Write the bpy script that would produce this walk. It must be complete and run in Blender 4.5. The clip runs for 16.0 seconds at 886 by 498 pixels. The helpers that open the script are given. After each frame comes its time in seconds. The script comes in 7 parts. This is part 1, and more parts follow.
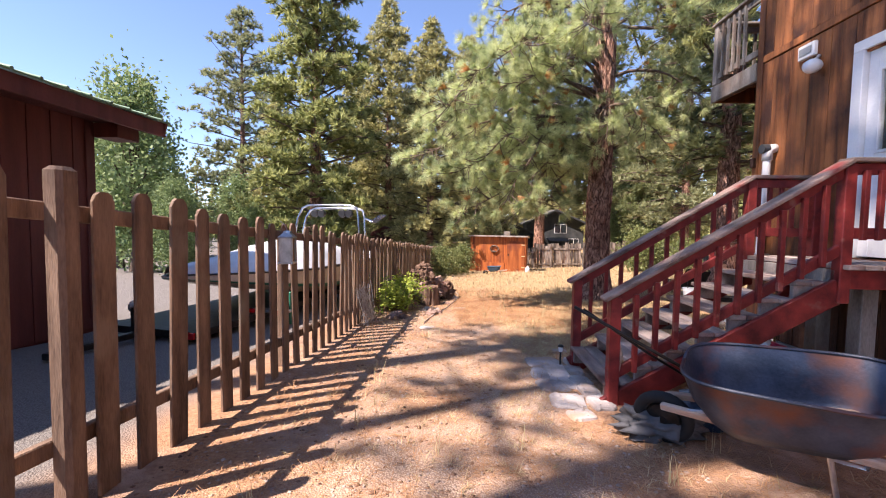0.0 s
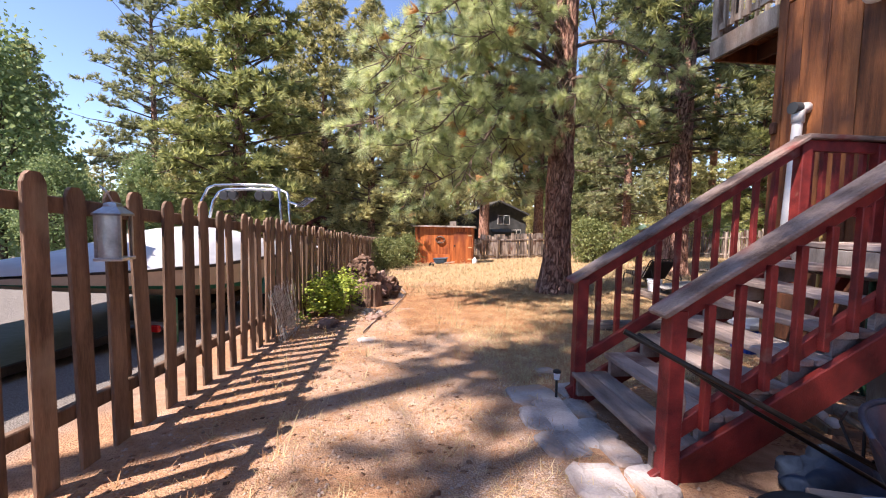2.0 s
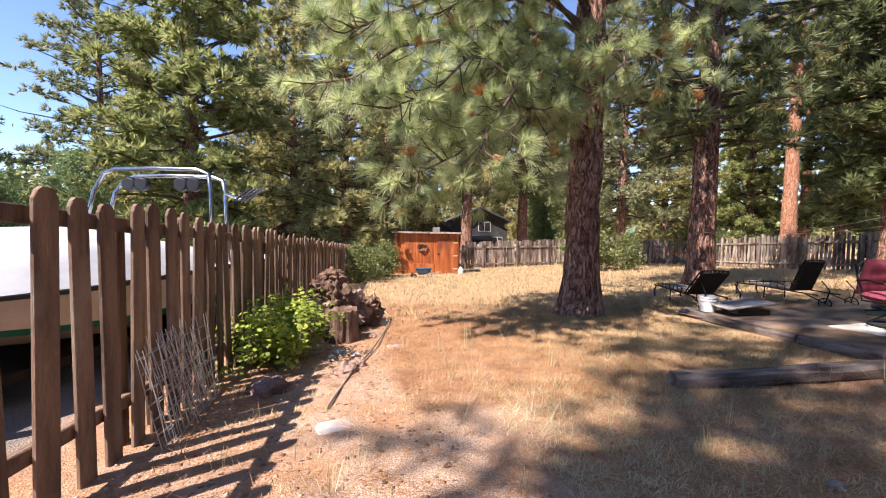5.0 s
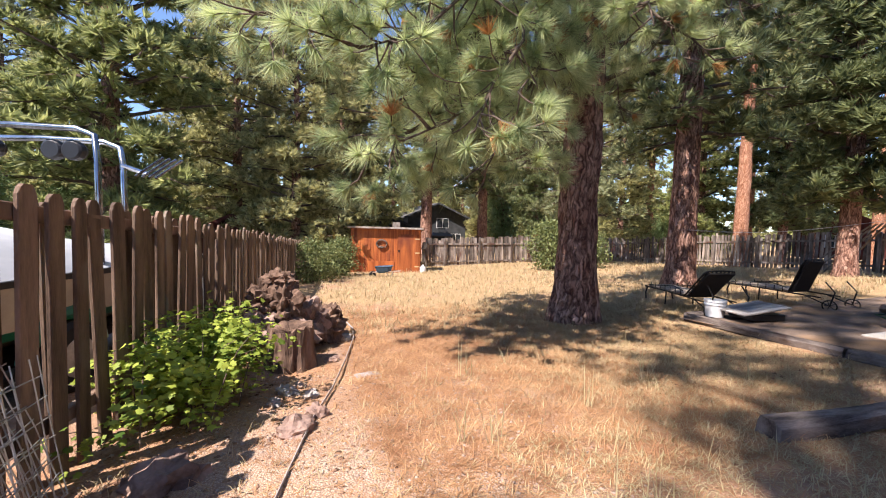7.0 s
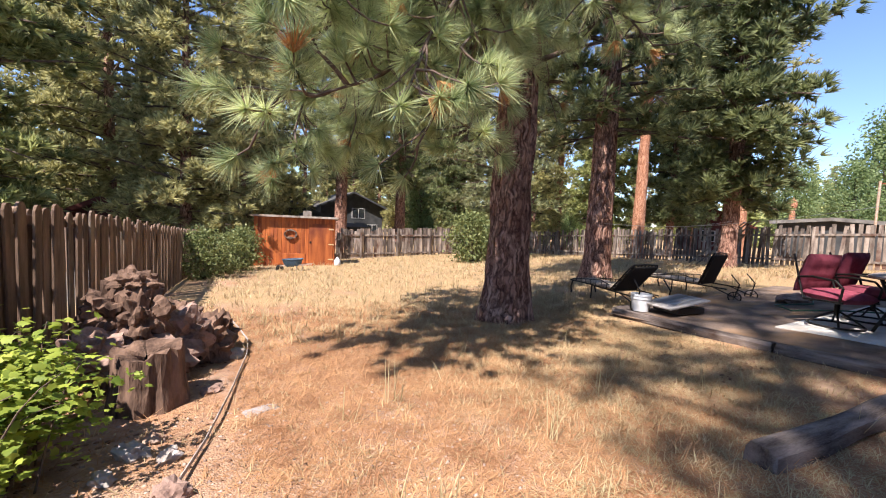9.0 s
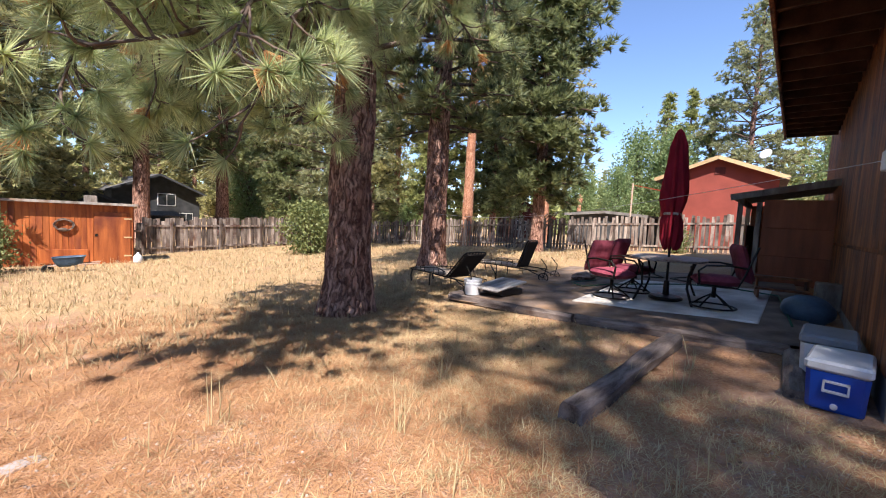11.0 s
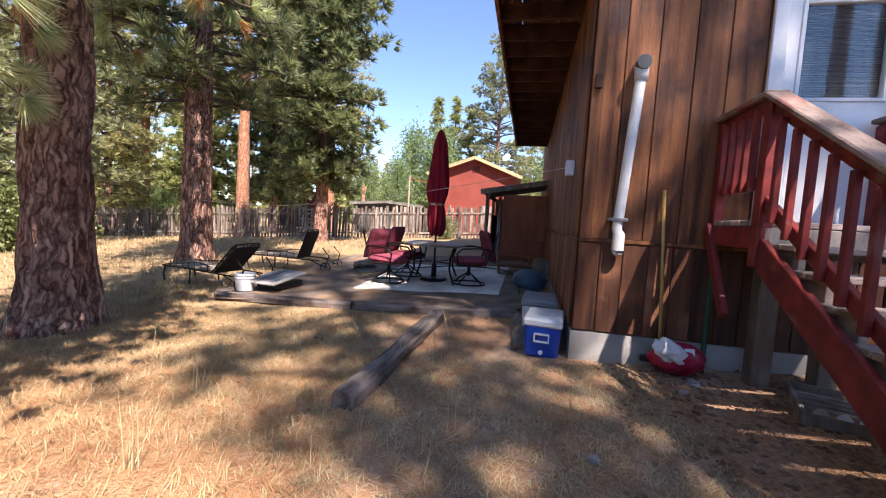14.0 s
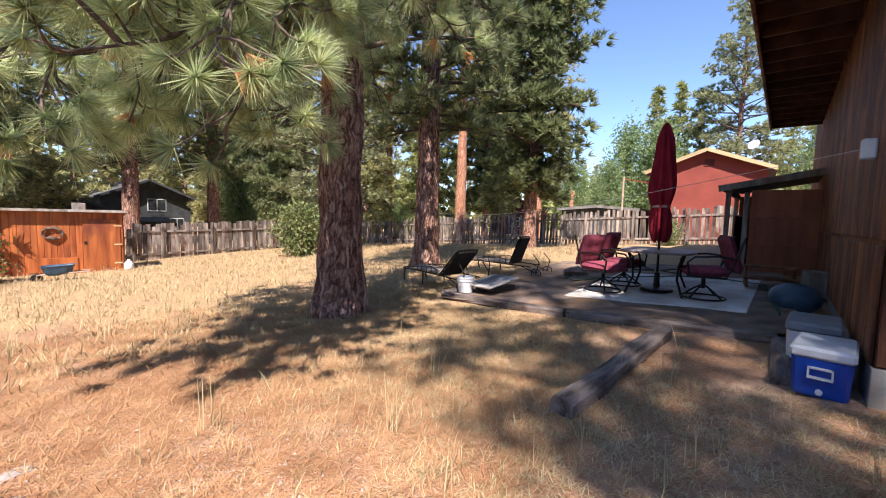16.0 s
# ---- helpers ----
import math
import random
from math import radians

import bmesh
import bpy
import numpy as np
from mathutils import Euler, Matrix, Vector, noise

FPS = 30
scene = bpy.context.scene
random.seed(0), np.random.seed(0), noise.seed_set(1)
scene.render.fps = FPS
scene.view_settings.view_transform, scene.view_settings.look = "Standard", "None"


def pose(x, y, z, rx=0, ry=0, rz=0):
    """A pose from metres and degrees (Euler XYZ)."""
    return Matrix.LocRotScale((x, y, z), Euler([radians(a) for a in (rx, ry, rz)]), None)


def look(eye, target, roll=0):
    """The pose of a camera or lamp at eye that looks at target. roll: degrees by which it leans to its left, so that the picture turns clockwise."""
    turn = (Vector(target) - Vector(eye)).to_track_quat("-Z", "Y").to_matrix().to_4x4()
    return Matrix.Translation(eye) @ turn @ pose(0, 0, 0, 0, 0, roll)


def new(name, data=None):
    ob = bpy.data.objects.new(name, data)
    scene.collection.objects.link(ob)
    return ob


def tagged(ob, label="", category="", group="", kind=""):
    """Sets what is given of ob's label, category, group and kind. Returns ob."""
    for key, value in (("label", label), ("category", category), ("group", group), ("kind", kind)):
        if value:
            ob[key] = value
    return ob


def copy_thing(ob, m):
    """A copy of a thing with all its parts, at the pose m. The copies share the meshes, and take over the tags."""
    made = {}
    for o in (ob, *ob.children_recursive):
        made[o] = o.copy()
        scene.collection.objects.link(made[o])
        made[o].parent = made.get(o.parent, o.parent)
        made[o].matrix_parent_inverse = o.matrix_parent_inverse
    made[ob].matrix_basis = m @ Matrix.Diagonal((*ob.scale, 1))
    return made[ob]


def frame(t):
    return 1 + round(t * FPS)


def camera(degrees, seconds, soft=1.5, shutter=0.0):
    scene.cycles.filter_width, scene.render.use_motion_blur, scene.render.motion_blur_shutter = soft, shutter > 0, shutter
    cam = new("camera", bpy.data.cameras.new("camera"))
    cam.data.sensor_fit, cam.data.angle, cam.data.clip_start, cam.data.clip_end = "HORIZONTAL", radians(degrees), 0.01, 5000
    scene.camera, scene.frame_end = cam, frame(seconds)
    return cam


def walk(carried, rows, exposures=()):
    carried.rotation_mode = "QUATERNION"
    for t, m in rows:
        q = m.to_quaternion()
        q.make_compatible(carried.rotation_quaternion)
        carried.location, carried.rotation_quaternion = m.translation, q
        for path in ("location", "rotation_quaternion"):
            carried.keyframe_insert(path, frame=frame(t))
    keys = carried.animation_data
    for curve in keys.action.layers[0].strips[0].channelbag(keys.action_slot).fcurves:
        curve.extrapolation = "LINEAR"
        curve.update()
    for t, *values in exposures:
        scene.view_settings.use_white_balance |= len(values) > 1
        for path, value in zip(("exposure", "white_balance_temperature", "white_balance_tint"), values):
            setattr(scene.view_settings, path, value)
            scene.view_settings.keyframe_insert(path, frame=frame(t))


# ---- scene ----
cam = camera(94.6, 16.0, soft=1.1)
METRES, EYE, TILT, LEAN, TURN = 6.6, 1.28, 0.0, 0.0, 0.0
ROWS = [
    (0.0, 0.0, 0.0, 0.0, 0.05, -3.12, -0.85),
    (0.5, -0.006, 0.0574, -0.0051, -2.25, -2.86, -0.56),
    (1.0, -0.0115, 0.1143, -0.0111, -4.66, -3.2, -0.6),
    (1.5, -0.0089, 0.1724, -0.0157, -6.64, -3.72, -0.79),
    (2.0, -0.0035, 0.2329, -0.0197, -8.01, -4.13, -0.98),
    (2.5, 0.0084, 0.2913, -0.0244, -8.33, -4.13, -1.12),
    (3.0, 0.0075, 0.3516, -0.0283, -8.12, -3.83, -1.1),
    (3.5, 0.0052, 0.4112, -0.0319, -7.8, -3.17, -0.96),
    (6.0, -0.0202, 0.7047, -0.0458, -15.01, -3.11, -1.15),
    (6.5, -0.0222, 0.7564, -0.0495, -16.34, -3.19, -1.4),
    (7.0, -0.0193, 0.8032, -0.0537, -17.8, -3.25, -1.59),
    (7.5, -0.0117, 0.8487, -0.0549, -19.65, -3.35, -1.83),
    (8.0, -0.0056, 0.887, -0.0569, -22.15, -3.49, -2.08),
    (8.5, 0.005, 0.9161, -0.0597, -25.33, -3.78, -2.37),
    (11.0, 0.0219, 0.9476, -0.0582, -51.72, -4.36, -3.03),
    (11.5, 0.0243, 0.9468, -0.0577, -57.44, -4.38, -3.18),
    (12.0, 0.0263, 0.945, -0.0578, -63.35, -4.49, -3.38),
    (12.5, 0.0296, 0.9418, -0.0582, -69.47, -4.63, -3.54),
    (13.0, 0.0332, 0.9373, -0.0583, -75.25, -4.62, -3.67),
    (13.5, 0.0354, 0.9335, -0.0579, -79.48, -4.47, -3.67),
    (14.0, 0.0361, 0.9308, -0.0575, -80.86, -4.22, -3.46),
    (14.5, 0.0338, 0.9334, -0.0575, -77.93, -4.06, -2.98),
    (15.0, 0.0312, 0.9358, -0.0572, -71.4, -4.08, -2.42),
    (15.5, 0.0285, 0.9378, -0.0571, -62.61, -4.23, -1.91),
    (16.0, 0.0245, 0.9408, -0.0576, -52.6, -4.56, -1.56),
]
walk(cam, [(t, pose(0, 0, EYE, TILT, LEAN, TURN) @ pose(METRES * x, METRES * y, METRES * z, 90 + pitch, roll, yaw)) for t, x, y, z, yaw, pitch, roll in ROWS],
     exposures=[(0.0, 1.35, 6800, 23), (3.5, 1.3, 6700, 21), (8.5, 1.17, 6400, 16), (12.0, 1.2, 6400, 17), (14.0, 1.48, 6600, 19), (16.0, 1.22, 6350, 17)])

# ---- light ----
SUN_AZ, SUN_EL = 240.0, 54.0      # bearing clockwise from +y, height above the horizon
world = bpy.data.worlds.new("world")
scene.world = world
world.use_nodes = True
sky = world.node_tree.nodes.new("ShaderNodeTexSky")
sky.sky_type, sky.sun_disc = "NISHITA", False
sky.sun_elevation, sky.sun_rotation = radians(SUN_EL), radians(SUN_AZ)
sky.air_density, sky.dust_density, sky.ozone_density, sky.altitude = 1.0, 0.1, 4.0, 1900
world.node_tree.links.new(sky.outputs[0], world.node_tree.nodes["Background"].inputs[0])
world.node_tree.nodes["Background"].inputs[1].default_value = 0.125
sun = new("sun", bpy.data.lights.new("sun", "SUN"))
sun.data.energy, sun.data.angle, sun.data.color = 5.0, radians(0.53), (1.0, 0.925, 0.83)
to_sun = Vector((math.sin(radians(SUN_AZ)) * math.cos(radians(SUN_EL)), math.cos(radians(SUN_AZ)) * math.cos(radians(SUN_EL)), math.sin(radians(SUN_EL))))
sun.matrix_world = look(to_sun * 30, (0, 0, 0))


# ---- materials ----
def material(name, dark, light, scale=6.0, rough=0.8, bump=0.3, stretch=(1, 1, 1), detail=8.0, metal=0.0, vary=0.25, fine=60.0, spots=None, spot_size=1.2, spot_at=0.62, spec=0.3):
    """Two tones mixed by a coarse and a fine grain, with relief, a change from piece to piece and stains of a third tone."""
    m = bpy.data.materials.new(name)
    m.use_nodes = True
    nt, ln = m.node_tree, m.node_tree.links.new
    n = nt.nodes.new
    b = nt.nodes["Principled BSDF"]
    co = n("ShaderNodeTexCoord")
    mp = n("ShaderNodeMapping")
    mp.inputs["Scale"].default_value = stretch
    info = n("ShaderNodeObjectInfo")
    shift = n("ShaderNodeVectorMath")
    shift.operation = "MULTIPLY_ADD"
    ln(co.outputs["Object"], shift.inputs[0])
    shift.inputs[1].default_value = (1, 1, 1)
    off = n("ShaderNodeMath")
    off.operation = "MULTIPLY"
    off.inputs[1].default_value = 37.0
    ln(info.outputs["Random"], off.inputs[0])
    ln(off.outputs[0], shift.inputs[2])
    ln(shift.outputs[0], mp.inputs[0])
    a, f = n("ShaderNodeTexNoise"), n("ShaderNodeTexNoise")
    a.inputs["Scale"].default_value, a.inputs["Detail"].default_value = scale, detail
    f.inputs["Scale"].default_value, f.inputs["Detail"].default_value = fine, 3.0
    ln(mp.outputs[0], a.inputs["Vector"])
    ln(mp.outputs[0], f.inputs["Vector"])
    mix = n("ShaderNodeMath")
    mix.operation = "MULTIPLY_ADD"
    ln(f.outputs["Fac"], mix.inputs[0])
    mix.inputs[1].default_value = 0.45
    sub = n("ShaderNodeMath")
    sub.operation = "MULTIPLY_ADD"
    ln(a.outputs["Fac"], sub.inputs[0])
    sub.inputs[1].default_value, sub.inputs[2].default_value = 1.6, -0.52
    ln(sub.outputs[0], mix.inputs[2])
    ramp = n("ShaderNodeValToRGB")
    ramp.color_ramp.elements[0].color, ramp.color_ramp.elements[1].color = (*dark, 1), (*light, 1)
    ramp.color_ramp.elements[0].position, ramp.color_ramp.elements[1].position = 0.2, 0.85
    ln(mix.outputs[0], ramp.inputs[0])
    col = ramp.outputs[0]
    if spots:
        s = n("ShaderNodeTexNoise")
        s.inputs["Scale"].default_value, s.inputs["Detail"].default_value = spot_size, 6.0
        ln(shift.outputs[0], s.inputs["Vector"])
        r2 = n("ShaderNodeValToRGB")
        r2.color_ramp.elements[0].position, r2.color_ramp.elements[1].position = spot_at - 0.08, spot_at + 0.08
        ln(s.outputs["Fac"], r2.inputs[0])
        mx = n("ShaderNodeMixRGB")
        mx.inputs[2].default_value = (*spots, 1)
        ln(r2.outputs[0], mx.inputs[0])
        ln(col, mx.inputs[1])
        col = mx.outputs[0]
    hsv = n("ShaderNodeHueSaturation")
    val = n("ShaderNodeMath")
    val.operation = "MULTIPLY_ADD"
    val.inputs[1].default_value, val.inputs[2].default_value = vary * 2, 1 - vary
    ln(info.outputs["Random"], val.inputs[0])
    ln(val.outputs[0], hsv.inputs["Value"])
    ln(col, hsv.inputs["Color"])
    ln(hsv.outputs[0], b.inputs["Base Color"])
    b.inputs["Roughness"].default_value, b.inputs["Metallic"].default_value = rough, metal
    b.inputs["Specular IOR Level"].default_value = spec
    bp = n("ShaderNodeBump")
    bp.inputs["Strength"].default_value, bp.inputs["Distance"].default_value = bump, 0.02
    ln(mix.outputs[0], bp.inputs["Height"])
    ln(bp.outputs[0], b.inputs["Normal"])
    return m


def leaf_material(name, a, b, tint=0.35, rough=0.55):
    """Leaves and needles: colour changes from island to island, some light passes through."""
    m = bpy.data.materials.new(name)
    m.use_nodes = True
    nt, ln = m.node_tree, m.node_tree.links.new
    p = nt.nodes["Principled BSDF"]
    g = nt.nodes.new("ShaderNodeNewGeometry")
    co = nt.nodes.new("ShaderNodeTexCoord")
    ns = nt.nodes.new("ShaderNodeTexNoise")
    ns.inputs["Scale"].default_value = 3.2
    nt.links.new(co.outputs["Object"], ns.inputs["Vector"])
    ad = nt.nodes.new("ShaderNodeMath")
    ad.operation = "MULTIPLY_ADD"
    ad.inputs[1].default_value = 0.55
    ln(g.outputs["Random Per Island"], ad.inputs[0])
    sb = nt.nodes.new("ShaderNodeMath")
    sb.operation = "MULTIPLY_ADD"
    sb.inputs[1].default_value, sb.inputs[2].default_value = 1.9, -0.7
    ln(ns.outputs["Fac"], sb.inputs[0])
    ln(sb.outputs[0], ad.inputs[2])
    r = nt.nodes.new("ShaderNodeValToRGB")
    r.color_ramp.elements[0].color, r.color_ramp.elements[1].color = (*a, 1), (*b, 1)
    ln(ad.outputs[0], r.inputs[0])
    ln(r.outputs[0], p.inputs["Base Color"])
    p.inputs["Roughness"].default_value = rough
    p.inputs["Specular IOR Level"].default_value = 0.35
    t = nt.nodes.new("ShaderNodeBsdfTranslucent")
    ln(r.outputs[0], t.inputs[0])
    mx = nt.nodes.new("ShaderNodeMixShader")
    mx.inputs[0].default_value = tint
    ln(p.outputs[0], mx.inputs[1])
    ln(t.outputs[0], mx.inputs[2])
    ln(mx.outputs[0], nt.nodes["Material Output"].inputs[0])
    return m


def bark_material(name, furrow, plate, scale_tip):
    """Pine bark: long plates parted by dark furrows, flaky within."""
    m = bpy.data.materials.new(name)
    m.use_nodes = True
    nt, ln = m.node_tree, m.node_tree.links.new
    n = nt.nodes.new
    p = nt.nodes["Principled BSDF"]
    co, mp, wob = n("ShaderNodeTexCoord"), n("ShaderNodeMapping"), n("ShaderNodeTexNoise")
    wob.inputs["Scale"].default_value, wob.inputs["Detail"].default_value = 4.5, 8.0
    ln(co.outputs["Object"], wob.inputs["Vector"])
    shift = n("ShaderNodeVectorMath")
    shift.operation = "MULTIPLY_ADD"
    ln(wob.outputs["Color"], shift.inputs[0])
    shift.inputs[1].default_value = (0.22, 0.22, 0.5)
    ln(co.outputs["Object"], shift.inputs[2])
    ln(shift.outputs[0], mp.inputs[0])
    mp.inputs["Scale"].default_value = (1.0, 1.0, 0.20)
    vor = n("ShaderNodeTexVoronoi")
    vor.feature = "DISTANCE_TO_EDGE"
    vor.inputs["Scale"].default_value = 15.0
    ln(mp.outputs[0], vor.inputs["Vector"])
    cell = n("ShaderNodeTexVoronoi")
    cell.inputs["Scale"].default_value = 15.0
    ln(mp.outputs[0], cell.inputs["Vector"])
    flake = n("ShaderNodeTexNoise")
    flake.inputs["Scale"].default_value, flake.inputs["Detail"].default_value = 17.0, 9.0
    ln(mp.outputs[0], flake.inputs["Vector"])
    tone = n("ShaderNodeMath")
    tone.operation = "MULTIPLY_ADD"
    ln(cell.outputs["Color"], tone.inputs[0])
    tone.inputs[1].default_value = 0.55
    ln(flake.outputs["Fac"], tone.inputs[2])
    top = n("ShaderNodeValToRGB")
    top.color_ramp.elements[0].color, top.color_ramp.elements[1].color = (*plate, 1), (*scale_tip, 1)
    top.color_ramp.elements[0].position, top.color_ramp.elements[1].position = 0.45, 1.05
    ln(tone.outputs[0], top.inputs[0])
    gap = n("ShaderNodeValToRGB")
    gap.color_ramp.elements[0].position, gap.color_ramp.elements[1].position = 0.27, 0.62
    torn = n("ShaderNodeMath")
    torn.operation = "MULTIPLY_ADD"
    ln(flake.outputs["Fac"], torn.inputs[0])
    torn.inputs[1].default_value = 0.7
    ln(vor.outputs["Distance"], torn.inputs[2])
    ln(torn.outputs[0], gap.inputs[0])
    mx = n("ShaderNodeMixRGB")
    ln(gap.outputs[0], mx.inputs[0])
    mx.inputs[1].default_value = (*furrow, 1)
    ln(top.outputs[0], mx.inputs[2])
    ln(mx.outputs[0], p.inputs["Base Color"])
    p.inputs["Roughness"].default_value, p.inputs["Specular IOR Level"].default_value = 0.92, 0.2
    ht = n("ShaderNodeMath")
    ht.operation = "MULTIPLY_ADD"
    ln(flake.outputs["Fac"], ht.inputs[0])
    ht.inputs[1].default_value = 0.35
    ln(gap.outputs[0], ht.inputs[2])
    bp = n("ShaderNodeBump")
    bp.inputs["Strength"].default_value, bp.inputs["Distance"].default_value = 1.0, 0.03
    ln(ht.outputs[0], bp.inputs["Height"])
    ln(bp.outputs[0], p.inputs["Normal"])
    return m


def glass_material(name, colour=(0.9, 0.95, 0.95), rough=0.02):
    m = bpy.data.materials.new(name)
    m.use_nodes = True
    p = m.node_tree.nodes["Principled BSDF"]
    p.inputs["Base Color"].default_value = (*colour, 1)
    p.inputs["Transmission Weight"].default_value = 1.0
    p.inputs["Roughness"].default_value = rough
    return m


FENCE = material("weathered_fence_wood", (0.085, 0.055, 0.04), (0.29, 0.195, 0.135), 3.0, 0.85, 0.5, (3, 3, 0.5), fine=40, spots=(0.26, 0.21, 0.16), spot_size=2.0, spot_at=0.66)
GREYWOOD = material("grey_weathered_wood", (0.10, 0.085, 0.07), (0.36, 0.32, 0.28), 3.0, 0.85, 0.5, (2, 2, 0.5), fine=50, spots=(0.2, 0.13, 0.09), spot_size=1.5)
OLDFENCE = material("old_board_fence_wood", (0.07, 0.052, 0.045), (0.40, 0.34, 0.29), 2.0, 0.85, 0.4, (3, 3, 0.6), fine=30, spots=(0.10, 0.05, 0.035), spot_size=1.2, spot_at=0.6, vary=0.55)
TREAD = material("grey_tread_wood", (0.16, 0.125, 0.11), (0.44, 0.36, 0.32), 3.0, 0.8, 0.5, (2.5, 0.5, 2), fine=50, spots=(0.12, 0.06, 0.05), spot_size=2.5)
SIDING = material("brown_stained_siding", (0.075, 0.024, 0.010), (0.36, 0.135, 0.048), 2.4, 0.6, 0.6, (5, 5, 0.35), fine=55, spots=(0.05, 0.02, 0.013), spot_size=1.3, spot_at=0.57, vary=0.30)
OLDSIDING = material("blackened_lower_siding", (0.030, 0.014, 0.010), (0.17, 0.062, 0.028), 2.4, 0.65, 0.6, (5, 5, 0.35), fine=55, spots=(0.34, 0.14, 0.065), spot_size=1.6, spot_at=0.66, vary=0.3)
REDPAINT = material("worn_red_paint", (0.10, 0.014, 0.014), (0.26, 0.034, 0.03), 4.0, 0.5, 0.25, (2, 2, 2), fine=70, spots=(0.25, 0.16, 0.13), spot_size=5.0, spot_at=0.72, vary=0.12)
GREYCAP = material("bare_handrail_cap", (0.085, 0.058, 0.048), (0.31, 0.24, 0.205), 4.0, 0.8, 0.5, (0.6, 2, 2), fine=60, spots=(0.19, 0.025, 0.022), spot_size=2.5, spot_at=0.64)
SHEDWOOD = material("orange_shed_boards", (0.20, 0.045, 0.012), (0.50, 0.15, 0.04), 1.6, 0.65, 0.3, (4, 4, 0.4), fine=40, spots=(0.16, 0.04, 0.02), spot_size=0.8)
BROWNBLDG = material("dark_red_brown_paint", (0.065, 0.016, 0.013), (0.12, 0.03, 0.024), 2.0, 0.65, 0.2, (3, 3, 0.4))
GREYHOUSE = material("dark_grey_house_paint", (0.05, 0.055, 0.06), (0.09, 0.095, 0.10), 2.0, 0.7, 0.2)
REDHOUSE = material("barn_red_house_paint", (0.22, 0.050, 0.036), (0.30, 0.070, 0.05), 1.2, 0.7, 0.15)
TRIM = material("pale_trim_paint", (0.42, 0.30, 0.16), (0.55, 0.40, 0.22), 3.0, 0.6, 0.15)
WHITE = material("white_paint", (0.62, 0.63, 0.64), (0.8, 0.8, 0.79), 3.0, 0.45, 0.08, vary=0.04)
CONCRETE = material("concrete", (0.17, 0.16, 0.15), (0.34, 0.325, 0.30), 3.0, 0.9, 0.35, fine=90, spots=(0.18, 0.16, 0.13), spot_size=1.5)
ROOF = material("dark_shingle_roof", (0.05, 0.05, 0.05), (0.13, 0.125, 0.12), 8.0, 0.9, 0.4, fine=60)
GREENROOF = material("green_metal_roof", (0.08, 0.15, 0.10), (0.17, 0.25, 0.17), 2.0, 0.4, 0.1, metal=0.2)
STEEL = material("galvanised_steel", (0.35, 0.36, 0.38), (0.62, 0.63, 0.65), 9.0, 0.35, 0.1, metal=0.9)
BLACKMETAL = material("black_wrought_iron", (0.012, 0.011, 0.010), (0.035, 0.03, 0.027), 9.0, 0.45, 0.2, metal=0.5)
BARK_RED = bark_material("red_pine_bark", (0.075, 0.034, 0.026), (0.25, 0.112, 0.076), (0.52, 0.32, 0.24))
BARK_ORANGE = bark_material("orange_pine_bark", (0.24, 0.10, 0.055), (0.46, 0.20, 0.11), (0.62, 0.34, 0.22))
BRANCH = material("grey_brown_branch_bark", (0.05, 0.035, 0.028), (0.20, 0.145, 0.11), 9.0, 0.9, 0.5, fine=60)
NEEDLE = leaf_material("pine_needles", (0.10, 0.135, 0.05), (0.54, 0.56, 0.22), 0.5)
# colour lifted well above real needles: sunlight on the lower boughs painted in
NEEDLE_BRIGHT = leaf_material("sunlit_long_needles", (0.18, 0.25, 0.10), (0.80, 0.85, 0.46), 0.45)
NEEDLE_DARK = leaf_material("dark_pine_needles", (0.06, 0.085, 0.04), (0.33, 0.37, 0.16), 0.42)
NEEDLE_OLIVE = leaf_material("olive_pine_needles", (0.16, 0.17, 0.07), (0.64, 0.60, 0.28), 0.5)
NEEDLE_BLUE = leaf_material("blue_green_pine_needles", (0.12, 0.14, 0.075), (0.44, 0.46, 0.24), 0.45)
NEEDLE_BROWN = leaf_material("dead_brown_needles", (0.36, 0.15, 0.05), (0.62, 0.34, 0.12), 0.2)
LEAF = leaf_material("bright_shrub_leaves", (0.075, 0.15, 0.02), (0.52, 0.60, 0.10), 0.42, 0.6)
ASPEN = leaf_material("aspen_leaves", (0.12, 0.19, 0.07), (0.32, 0.40, 0.18), 0.45)
SHRUB = leaf_material("sage_shrub_leaves", (0.07, 0.10, 0.03), (0.28, 0.31, 0.12), 0.3)
STRAW = leaf_material("dry_straw", (0.28, 0.20, 0.105), (0.63, 0.50, 0.295), 0.3, 0.7)
STRAW_PALE = leaf_material("pale_dead_weeds", (0.36, 0.29, 0.15), (0.62, 0.54, 0.33), 0.3, 0.7)
LITTER = leaf_material("fallen_needles", (0.27, 0.125, 0.058), (0.55, 0.32, 0.16), 0.1, 0.8)
STONE = material("grey_flagstone", (0.19, 0.165, 0.15), (0.42, 0.375, 0.345), 4.0, 0.85, 0.5, fine=60, spots=(0.35, 0.22, 0.14), spot_size=3)
ROCK = material("brown_lava_rock", (0.13, 0.08, 0.062), (0.42, 0.29, 0.235), 6.0, 0.95, 0.9, fine=40)
STUMPWOOD = material("rotten_stump_wood", (0.06, 0.035, 0.025), (0.27, 0.17, 0.12), 7.0, 0.95, 0.9, (1.5, 1.5, 0.4), fine=40)


